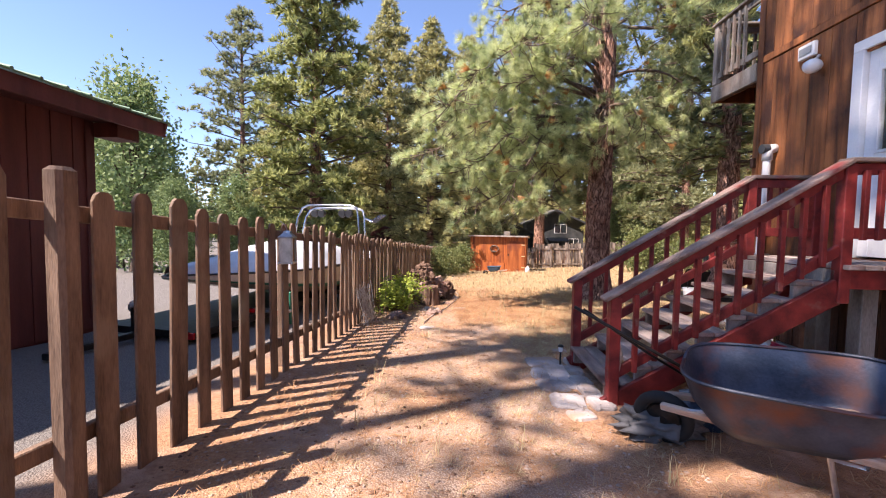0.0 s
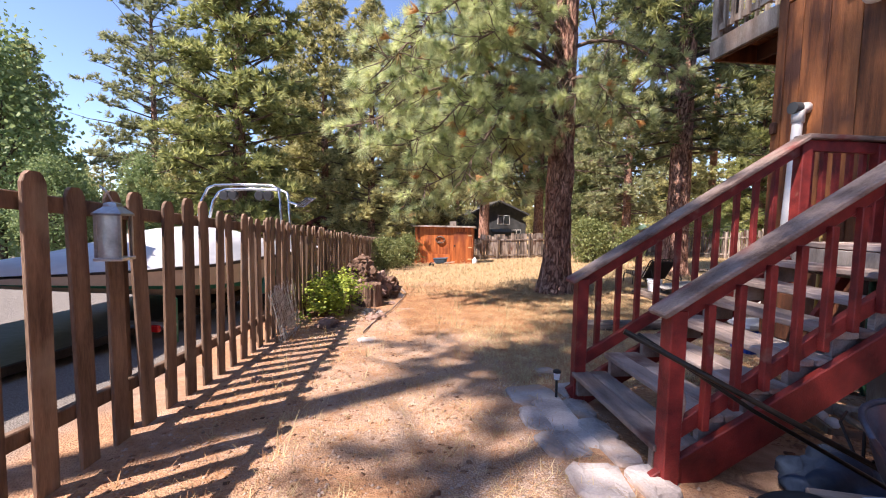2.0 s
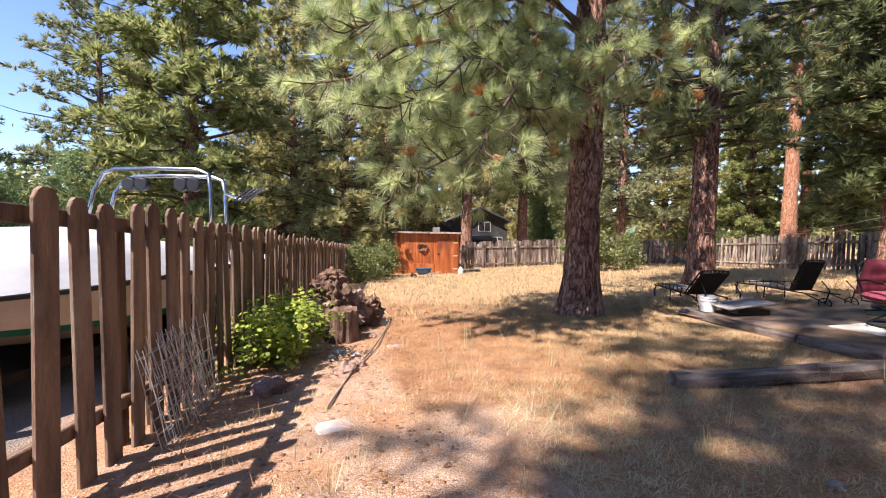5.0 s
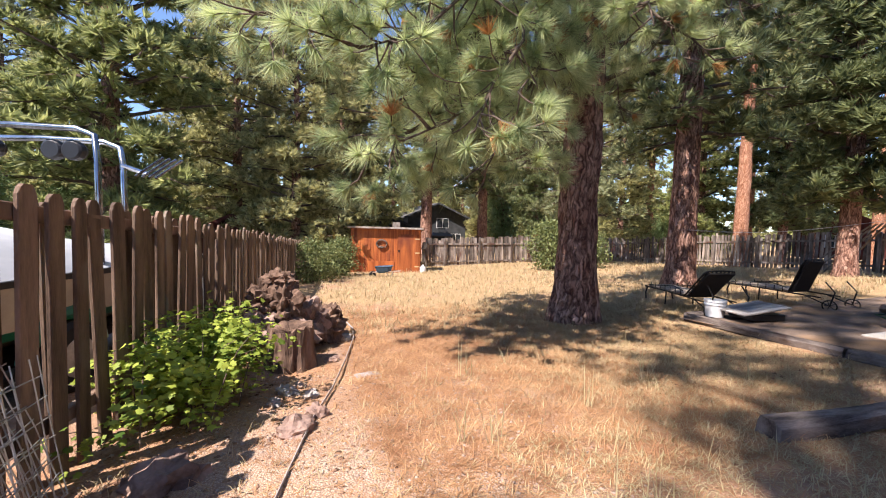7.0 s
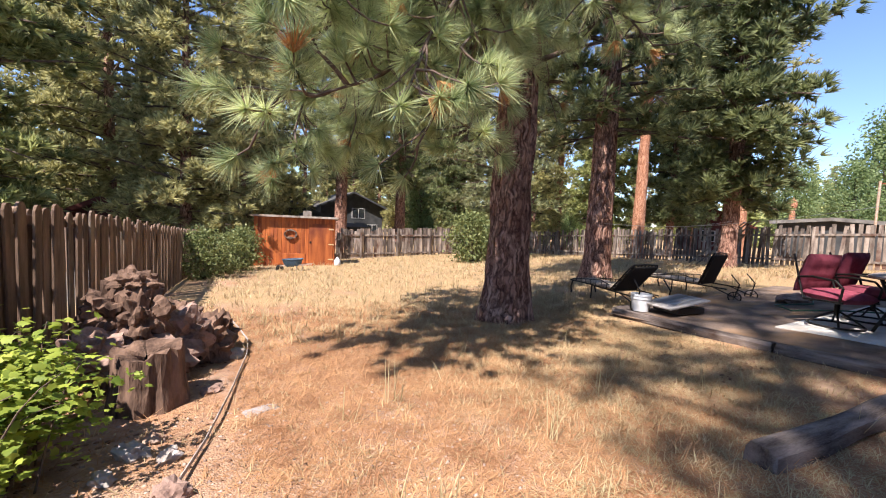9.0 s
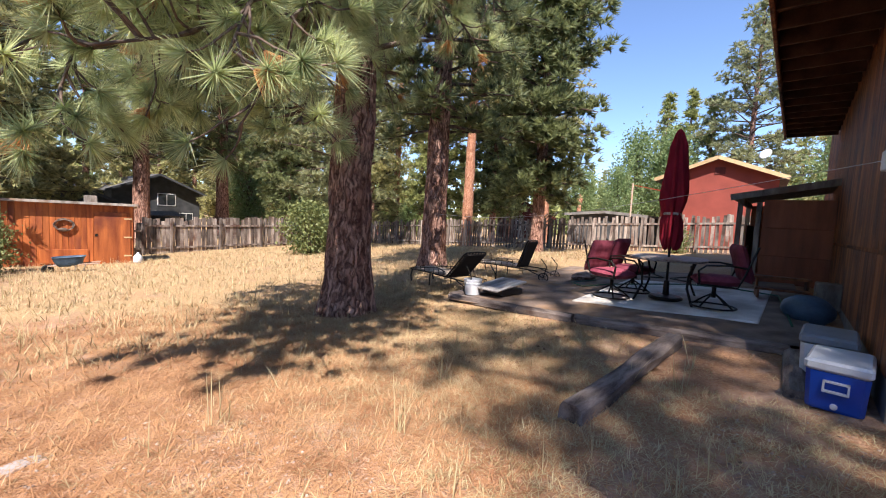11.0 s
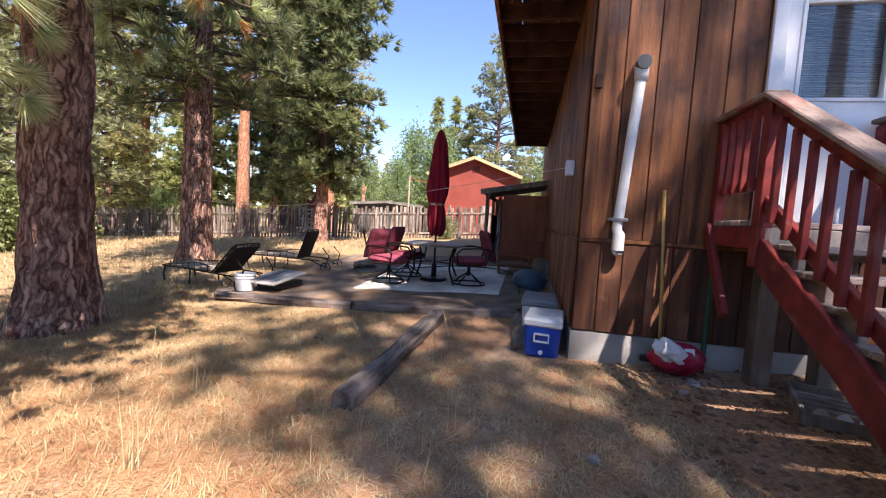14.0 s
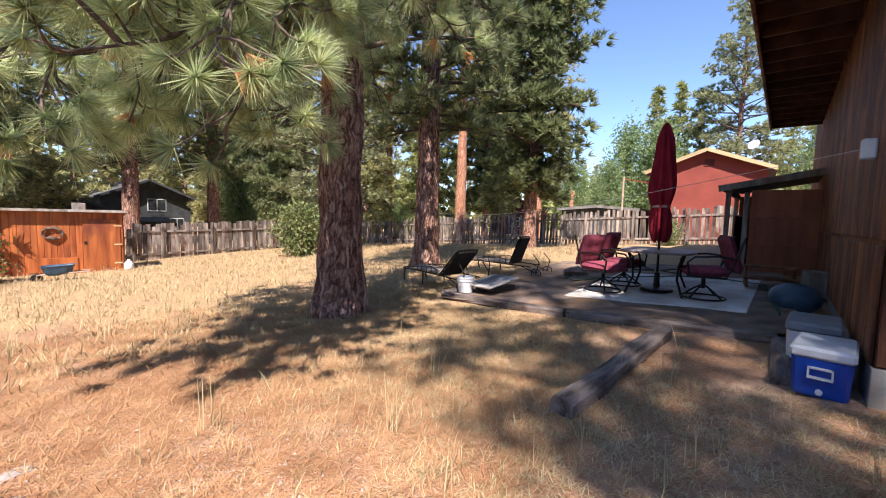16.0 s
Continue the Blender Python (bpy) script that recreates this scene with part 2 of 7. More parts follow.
def ground_material():
    """Bare reddish soil, gravel on the walked strip, dry grass mats and needle litter."""
    m = bpy.data.materials.new("dry_yard_soil")
    m.use_nodes = True
    nt, ln = m.node_tree, m.node_tree.links.new
    n = nt.nodes.new
    p = nt.nodes["Principled BSDF"]
    co = n("ShaderNodeTexCoord")

    def tex(scale, detail=6.0):
        t = n("ShaderNodeTexNoise")
        t.inputs["Scale"].default_value, t.inputs["Detail"].default_value = scale, detail
        ln(co.outputs["Object"], t.inputs["Vector"])
        return t.outputs["Fac"]

    def ramp(src, lo, hi, a, b):
        r = n("ShaderNodeValToRGB")
        r.color_ramp.elements[0].position, r.color_ramp.elements[1].position = lo, hi
        r.color_ramp.elements[0].color, r.color_ramp.elements[1].color = (*a, 1), (*b, 1)
        ln(src, r.inputs[0])
        return r.outputs[0]

    def mixed(f, a, b):
        x = n("ShaderNodeMixRGB")
        ln(f, x.inputs[0])
        ln(a, x.inputs[1])
        ln(b, x.inputs[2])
        return x.outputs[0]

    vor = n("ShaderNodeTexVoronoi")
    vor.inputs["Scale"].default_value = 85
    ln(co.outputs["Object"], vor.inputs["Vector"])
    soil = ramp(tex(9.0), 0.3, 0.75, (0.24, 0.15, 0.105), (0.50, 0.35, 0.26))
    gravel = ramp(vor.outputs["Distance"], 0.1, 0.6, (0.66, 0.52, 0.40), (0.32, 0.22, 0.16))
    mat_grass = ramp(tex(30.0), 0.3, 0.75, (0.25, 0.155, 0.08), (0.55, 0.40, 0.22))
    needles = ramp(tex(38.0), 0.3, 0.75, (0.24, 0.12, 0.065), (0.50, 0.30, 0.17))
    xyz = n("ShaderNodeSeparateXYZ")
    ln(co.outputs["Object"], xyz.inputs[0])
    wob = tex(0.9, 8.0)

    def zone(axis, lo, hi, wobble):
        """0 below lo, 1 above hi along an axis, with a ragged border."""
        s = n("ShaderNodeMath")
        s.operation = "MULTIPLY_ADD"
        ln(wob, s.inputs[0])
        s.inputs[1].default_value = wobble
        ln(xyz.outputs[axis], s.inputs[2])
        r = n("ShaderNodeMapRange")
        r.interpolation_type = "SMOOTHSTEP"
        r.inputs["From Min"].default_value, r.inputs["From Max"].default_value = lo + wobble / 2, hi + wobble / 2
        ln(s.outputs[0], r.inputs["Value"])
        return r.outputs[0]

    def times(a, b, flip=False):
        s = n("ShaderNodeMath")
        s.operation = "MULTIPLY"
        ln(a, s.inputs[0])
        if flip:
            k = n("ShaderNodeMath")
            k.operation = "SUBTRACT"
            k.inputs[0].default_value = 1.0
            ln(b, k.inputs[1])
            b = k.outputs[0]
        ln(b, s.inputs[1])
        return s.outputs[0]

    path = times(times(zone("X", -1.1, -0.5, 1.2), zone("X", 0.7, 1.5, 1.2), True), zone("Y", 7.6, 9.4, 2.0), True)
    yard = times(zone("X", 1.2, 2.4, 2.4), zone("Y", 7.0, 8.4, 2.4))
    far = zone("Y", 13.0, 15.0, 3.0)
    drive = zone("X", -2.4, -1.9, 0.3)
    c0 = mixed(ramp(tex(1.1, 9.0), 0.36, 0.54, (0, 0, 0), (0.85, 0.85, 0.85)), soil, needles)
    c1 = mixed(times(path, ramp(tex(1.6, 9.0), 0.34, 0.56, (0, 0, 0), (0.9, 0.9, 0.9))), c0, gravel)
    c2 = mixed(times(yard, ramp(tex(0.8, 9.0), 0.30, 0.52, (0, 0, 0), (1, 1, 1))), c1, mat_grass)
    c2b = mixed(times(far, ramp(tex(0.6, 9.0), 0.36, 0.55, (0, 0, 0), (1, 1, 1))), c2, mat_grass)
    grey = ramp(vor.outputs["Distance"], 0.1, 0.7, (0.26, 0.24, 0.22), (0.13, 0.12, 0.11))
    c3 = mixed(drive, grey, c2b)
    ln(c3, p.inputs["Base Color"])
    p.inputs["Roughness"].default_value = 0.95
    p.inputs["Specular IOR Level"].default_value = 0.15
    bp = n("ShaderNodeBump")
    bp.inputs["Strength"].default_value, bp.inputs["Distance"].default_value = 0.5, 0.02
    ad = n("ShaderNodeMath")
    ln(tex(22.0, 8.0), ad.inputs[0])
    ln(vor.outputs["Distance"], ad.inputs[1])
    ln(ad.outputs[0], bp.inputs["Height"])
    ln(bp.outputs[0], p.inputs["Normal"])
    return m


SOIL = ground_material()


# ---- building helpers ----
class Build:
    """Collects vertices and faces of one mesh."""

    def __init__(self):
        self.v, self.f = [], []

    def add(self, verts, faces, m=None):
        k = len(self.v)
        self.v += [tuple(m @ Vector(p)) if m else tuple(p) for p in verts]
        self.f += [tuple(i + k for i in q) for q in faces]
        return self

    def box(self, x0, x1, y0, y1, z0, z1, m=None, c=0.0):
        """A block with edges cut off by c."""
        x0, x1, y0, y1, z0, z1 = min(x0, x1), max(x0, x1), min(y0, y1), max(y0, y1), min(z0, z1), max(z0, z1)
        if c <= 0:
            vs = [(x, y, z) for x in (x0, x1) for y in (y0, y1) for z in (z0, z1)]
            return self.add(vs, [(0, 1, 3, 2), (4, 6, 7, 5), (0, 4, 5, 1), (2, 3, 7, 6), (0, 2, 6, 4), (1, 5, 7, 3)], m)
        ring = [(x0 + c, y0), (x1 - c, y0), (x1, y0 + c), (x1, y1 - c), (x1 - c, y1), (x0 + c, y1), (x0, y1 - c), (x0, y0 + c)]
        cx, cy = (x0 + x1) / 2, (y0 + y1) / 2
        inn = [(cx + (x - cx) * (1 - 2 * c / max(x1 - x0, 1e-6)), cy + (y - cy) * (1 - 2 * c / max(y1 - y0, 1e-6))) for x, y in ring]
        vs = [(x, y, z0) for x, y in inn] + [(x, y, z0 + c) for x, y in ring] + [(x, y, z1 - c) for x, y in ring] + [(x, y, z1) for x, y in inn]
        fs = [tuple(reversed(range(8))), tuple(range(24, 32))]
        for L in range(3):
            fs += [(L * 8 + i, L * 8 + (i + 1) % 8, L * 8 + 8 + (i + 1) % 8, L * 8 + 8 + i) for i in range(8)]
        return self.add(vs, fs, m)

    def beam(self, p, q, w, h, c=0.0, up=(0, 0, 1)):
        """A bar of section w (across) by h (up) from p to q."""
        p, q = Vector(p), Vector(q)
        d = (q - p).normalized()
        s = d.cross(Vector(up))
        s = s.normalized() if s.length > 1e-4 else Vector((1, 0, 0))
        u = s.cross(d)
        m = Matrix(((d.x, s.x, u.x, p.x), (d.y, s.y, u.y, p.y), (d.z, s.z, u.z, p.z), (0, 0, 0, 1)))
        return self.box(0, (q - p).length, -w / 2, w / 2, -h / 2, h / 2, m, c)

    def tube(self, pts, radii, n=8, cap=True):
        """A round bar through the points."""
        pts = [Vector(p) for p in pts]
        if not hasattr(radii, "__len__"):
            radii = [radii] * len(pts)
        k = len(self.v)
        ref = None
        for i, p in enumerate(pts):
            d = (pts[min(i + 1, len(pts) - 1)] - pts[max(i - 1, 0)]).normalized()
            if ref is None:
                ref = d.orthogonal().normalized()
            ref = (ref - d * ref.dot(d))
            ref = ref.normalized() if ref.length > 1e-5 else d.orthogonal().normalized()
            o = d.cross(ref)
            for j in range(n):
                a = 2 * math.pi * j / n
                self.v.append(tuple(p + (ref * math.cos(a) + o * math.sin(a)) * radii[i]))
        for i in range(len(pts) - 1):
            for j in range(n):
                self.f.append((k + i * n + j, k + i * n + (j + 1) % n, k + (i + 1) * n + (j + 1) % n, k + (i + 1) * n + j))
        if cap:
            self.f.append(tuple(k + j for j in reversed(range(n))))
            self.f.append(tuple(k + (len(pts) - 1) * n + j for j in range(n)))
        return self

    def lathe(self, prof, n=20, m=None):
        """A turned body; prof: (radius, height)."""
        vs = [(r * math.cos(2 * math.pi * j / n), r * math.sin(2 * math.pi * j / n), z) for r, z in prof for j in range(n)]
        fs = [(i * n + j, i * n + (j + 1) % n, (i + 1) * n + (j + 1) % n, (i + 1) * n + j) for i in range(len(prof) - 1) for j in range(n)]
        fs += [tuple(reversed(range(n))), tuple((len(prof) - 1) * n + j for j in range(n))]
        return self.add(vs, fs, m)

    def blob(self, r, seed=0, m=None, rough=0.25, sub=3, freq=1.6):
        """A lumpy stone-like body of half axes r."""
        bm = bmesh.new()
        bmesh.ops.create_icosphere(bm, subdivisions=sub, radius=1)
        o = Vector((seed * 7.13, seed * 3.7, seed * 1.9))
        vs = []
        for v in bm.verts:
            s = 1 + rough * noise.noise(v.co * freq + o) + rough * 0.5 * noise.noise(v.co * freq * 2.6 + o)
            vs.append((v.co.x * r[0] * s, v.co.y * r[1] * s, v.co.z * r[2] * s))
        fs = [tuple(v.index for v in f.verts) for f in bm.faces]
        bm.free()
        return self.add(vs, fs, m)

    def mesh(self, name, mat, smooth=False):
        me = bpy.data.meshes.new(name)
        me.from_pydata(self.v, [], self.f)
        if mat:
            me.materials.append(mat)
        if smooth:
            me.polygons.foreach_set("use_smooth", [True] * len(me.polygons))
        me.update()
        return me


def part(name, b, mat, parent=None, label="", smooth=False, m=None):
    """Links a Build (or a mesh) as one mesh object under its thing."""
    ob = new(name, b if isinstance(b, bpy.types.Mesh) else b.mesh(name, mat, smooth))
    if parent:
        ob.parent = parent
    if m:
        ob.matrix_basis = m
    return tagged(ob, label)


def thing(name, m, label, category, group=""):
    ob = new(name)
    ob.matrix_basis = m
    ob.empty_display_size = 0.1
    return tagged(ob, label, category, group)


def single(name, b, mat, label, category, group="", m=None, smooth=False, kind=""):
    ob = part(name, b, mat, None, label, smooth, m)
    return tagged(ob, "", category, group, kind)


def arrays_mesh(name, verts, faces, mat):
    """A mesh from numpy arrays of triangles or quads."""
    me = bpy.data.meshes.new(name)
    n, k = faces.shape
    me.vertices.add(len(verts))
    me.vertices.foreach_set("co", verts.astype(np.float32).ravel())
    me.loops.add(n * k)
    me.loops.foreach_set("vertex_index", faces.astype(np.int32).ravel())
    me.polygons.add(n)
    me.polygons.foreach_set("loop_start", np.arange(0, n * k, k, dtype=np.int32))
    me.update(calc_edges=True)
    me.materials.append(mat)
    return me


# ---- the ground ----
def base_z(x, y):
    """Height of the ground without its small bumps."""
    y = min(max(y, -8), 32)
    return -0.03 - 0.058 * y + 0.04 * min(max(x - 4, 0), 10)


def gz(x, y):
    """Height of the ground."""
    y = min(max(y, -8), 32)
    z = -0.03 - 0.058 * y + 0.04 * min(max(x - 4, 0), 10)
    return z + 0.035 * noise.noise(Vector((x * 0.7, y * 0.7, 0))) + 0.012 * noise.noise(Vector((x * 3, y * 3, 4)))


def spaced(lo, a, b, hi, step):
    """Fine steps from a to b, growing ones out to lo and hi."""
    mid = list(np.arange(a, b + step / 2, step))
    out, s = [], step
    x = b
    while x < hi:
        s *= 1.25
        x += s
        out.append(min(x, hi))
    inn, s, x = [], step, a
    while x > lo:
        s *= 1.25
        x -= s
        inn.append(max(x, lo))
    return inn[::-1] + mid + out


gx, gy = spaced(-600, -3, 9, 600, 0.09), spaced(-600, -1.5, 15, 600, 0.09)
V = np.array([(x, y, gz(x, y)) for y in gy for x in gx])
nx = len(gx)
I = np.arange(len(gy) - 1)[:, None] * nx + np.arange(nx - 1)[None, :]
Q = np.stack([I, I + 1, I + 1 + nx, I + nx], -1).reshape(-1, 4)
ground = part("ground", arrays_mesh("ground", V, Q, SOIL), None, None, "dry yard ground of soil, gravel and needle litter")
tagged(ground, "", "ground", kind="structure")
ground.data.polygons.foreach_set("use_smooth", [True] * len(ground.data.polygons))


def at(x, y, dz=0.0, turn=0.0, rx=0.0, ry=0.0):
    return pose(x, y, gz(x, y) + dz, rx, ry, turn)


# ---- trees ----
def tuft_arrays(centres, dirs, rng, needles, length, width, spread):
    """Bursts of thin three-cornered needles round each centre, leaning along dirs."""
    n = len(centres)
    c = np.repeat(centres, needles, 0)
    d = np.repeat(dirs, needles, 0)
    r = rng.normal(size=(n * needles, 3))
    r /= np.linalg.norm(r, axis=1)[:, None]
    d = d + spread * r
    d /= np.linalg.norm(d, axis=1)[:, None] + 1e-9
    ln_ = length * rng.uniform(0.65, 1.15, (n * needles, 1))
    side = np.cross(d, rng.normal(size=(n * needles, 3)))
    side /= np.linalg.norm(side, axis=1)[:, None] + 1e-9
    base = c + d * length * 0.04
    tip = c + d * ln_
    tip[:, 2] -= 0.12 * ln_[:, 0]
    w = width * 0.5
    v = np.stack([base - side * w, base + side * w, tip], 1).reshape(-1, 3)
    f = np.arange(len(v)).reshape(-1, 3)
    return v, f


def trunk_build(height, r, rng, lean=(0, 0), rings=40, n=20, flare=0.35, relief=0.06):
    """A tapered trunk with flared foot and furrowed bark."""
    b = Build()
    o = rng.uniform(0, 50, 3)
    vs = []
    for i in range(rings + 1):
        t = i / rings
        t = t ** 1.35
        z = -0.3 + (height + 0.3) * t
        rr = r * ((1 - t) ** 0.75 * 0.97 + 0.03) * (1 + flare * math.exp(-max(z, 0) / (r * 1.3)))
        for j in range(n):
            a = 2 * math.pi * j / n
            k = 1 + relief * noise.noise(Vector((math.cos(a) * 3 + o[0], math.sin(a) * 3, z * 1.2 + o[1]))) * 2 + relief * noise.noise(Vector((math.cos(a) * 9, math.sin(a) * 9 + o[2], z * 2.4)))
            vs.append((rr * k * math.cos(a) + lean[0] * z, rr * k * math.sin(a) + lean[1] * z, z))
    fs = [(i * n + j, i * n + (j + 1) % n, (i + 1) * n + (j + 1) % n, (i + 1) * n + j) for i in range(rings) for j in range(n)]
    return b.add(vs, fs)


def limb_points(p, d, length, rng, n=6, droop=0.15, wob=0.1):
    pts, p, d = [], Vector(p), Vector(d).normalized()
    for i in range(n + 1):
        pts.append(p.copy())
        d = (d + Vector(rng.normal(size=3)) * wob + Vector((0, 0, -droop / n))).normalized()
        p = p + d * (length / n)
    return pts


def pine(name, seed, height, r, crown_at, crown_r, bark, needle, label, limbs=70, tufts=26, tuft=0.30, needles=16, width=0.03, thin=0.0, lean=(0, 0), rings=30, n=14, group="pines", cone=2.2):
    """A pine: furrowed trunk, drooping limbs, a crown of separate needle bursts."""
    rng = np.random.default_rng(seed)
    t = thing(name, pose(0, 0, 0), label, "tree", group)
    part("trunk", trunk_build(height, r, rng, lean, rings, n), bark, t, smooth=True)
    wood, cs, ds = Build(), [], []
    for i in range(limbs):
        k = (i + rng.uniform(0, 1)) / limbs
        z = crown_at + (height - crown_at) * k ** 1.1
        L = crown_r * (1 - 0.93 * k ** cone) * rng.uniform(0.55, 1.1) * (0.72 + 0.28 * min(1, k * 4))
        a = i * 2.399 + rng.uniform(-0.5, 0.5)
        rise = 0.05 + 0.7 * k + rng.uniform(-0.2, 0.15)
        pts = limb_points((lean[0] * z, lean[1] * z, z), (math.cos(a), math.sin(a), rise), L, rng, 5, 0.25)
        wood.tube(pts, [max(0.012, 0.05 * (1 - q / 6) * (L / crown_r + 0.3)) * (1 + r) for q in range(6)], 5, False)
        if rng.uniform() < thin:
            continue
        m = max(7, int(tufts * (L / crown_r) ** 0.9))
        clumps = max(1, int(round(m / 8)))
        for h in range(clumps):
            u = (0.38 + 0.62 * (h + rng.uniform(0.2, 1.0)) / clumps) * 4.99
            q = min(int(u), 4)
            c = pts[q].lerp(pts[q + 1], u - q)
            side = Vector(rng.normal(size=3))
            side.z = 0.3 * abs(side.z)
            c = c + side * (0.13 * L * (1.1 - 0.15 * u))
            if h % 2:
                wood.tube([pts[max(q - 1, 0)], c], [0.02, 0.008], 4, False)
            size = rng.uniform(0.38, 0.66) * (0.5 + 0.5 * min(1.0, L / 2.5))
            for _ in range(max(2, m // clumps)):
                off = Vector(rng.normal(size=3)).normalized() * rng.uniform(0.5, 1.0)
                off.z = off.z * 0.6 + 0.1
                cs.append(c + off * size)
                ds.append((off + Vector((0, 0, 0.35))).normalized())
    tagged(part("limb", wood, BRANCH, t), kind="stuff")
    v, f = tuft_arrays(np.array(cs), np.array(ds), rng, needles, tuft, width, 0.75)
    tagged(part("crown", arrays_mesh("crown", v, f, needle), None, t), kind="stuff")
    return t


def leafy(name, seed, height, r, needle, label, leaves=9000, size=0.16, low=0.12, crowns=26, category="tree", group="", trunk=True):
    """A broad-leaved tree or shrub: stems and a crown of separate small leaves in clumps."""
    rng = np.random.default_rng(seed)
    t = thing(name, pose(0, 0, 0), label, category, group)
    wood, cs = Build(), []
    if trunk:
        part("trunk", trunk_build(height * 0.92, 0.02 * height, rng, rings=14, n=9), BRANCH, t, smooth=True)
    for i in range(crowns):
        k = (i + 0.5) / crowns
        z = height * (low + (0.97 - low) * k)
        a = i * 2.399
        rad = r * math.sin(math.pi * (0.12 + 0.83 * k)) * rng.uniform(0.4, 1)
        p = Vector((rad * math.cos(a), rad * math.sin(a), z))
        base = (0, 0, z * 0.6) if trunk else (0.15 * p.x, 0.15 * p.y, 0)
        wood.tube([base, Vector(base).lerp(p, 0.5) + Vector((0, 0, 0.05 * height)), p], [0.006 * height, 0.004 * height, 0.002 * height], 5, False)
        m = leaves // crowns
        cs.append(np.array(p) + rng.normal(size=(m, 3)) * np.array([r * 0.24, r * 0.24, height * 0.07]))
    tagged(part("stem", wood, BRANCH, t), kind="stuff")
    c = np.concatenate(cs)
    c[:, 2] = np.maximum(c[:, 2], 0.02)
    u = rng.normal(size=c.shape)
    u /= np.linalg.norm(u, axis=1)[:, None]
    w = np.cross(u, rng.normal(size=c.shape))
    w /= np.linalg.norm(w, axis=1)[:, None]
    s = size * rng.uniform(0.6, 1.2, (len(c), 1))
    v = np.stack([c - u * s * 0.5, c + w * s * 0.33, c + u * s * 0.55, c - w * s * 0.33], 1).reshape(-1, 3)
    part("crown", arrays_mesh("crown", v, np.arange(len(v)).reshape(-1, 4), needle), None, t)
    return t


def put(t, x, y, s=1.0, turn=0.0, z=None):
    return copy_thing(t, pose(x, y, (gz(x, y) if z is None else z), 0, 0, turn) @ Matrix.Diagonal((s, s, s, 1)))


def settle(t, x, y, s=1.0, turn=0.0):
    t.matrix_basis = pose(x, y, gz(x, y), 0, 0, turn) @ Matrix.Diagonal((s, s, s, 1))
    return t


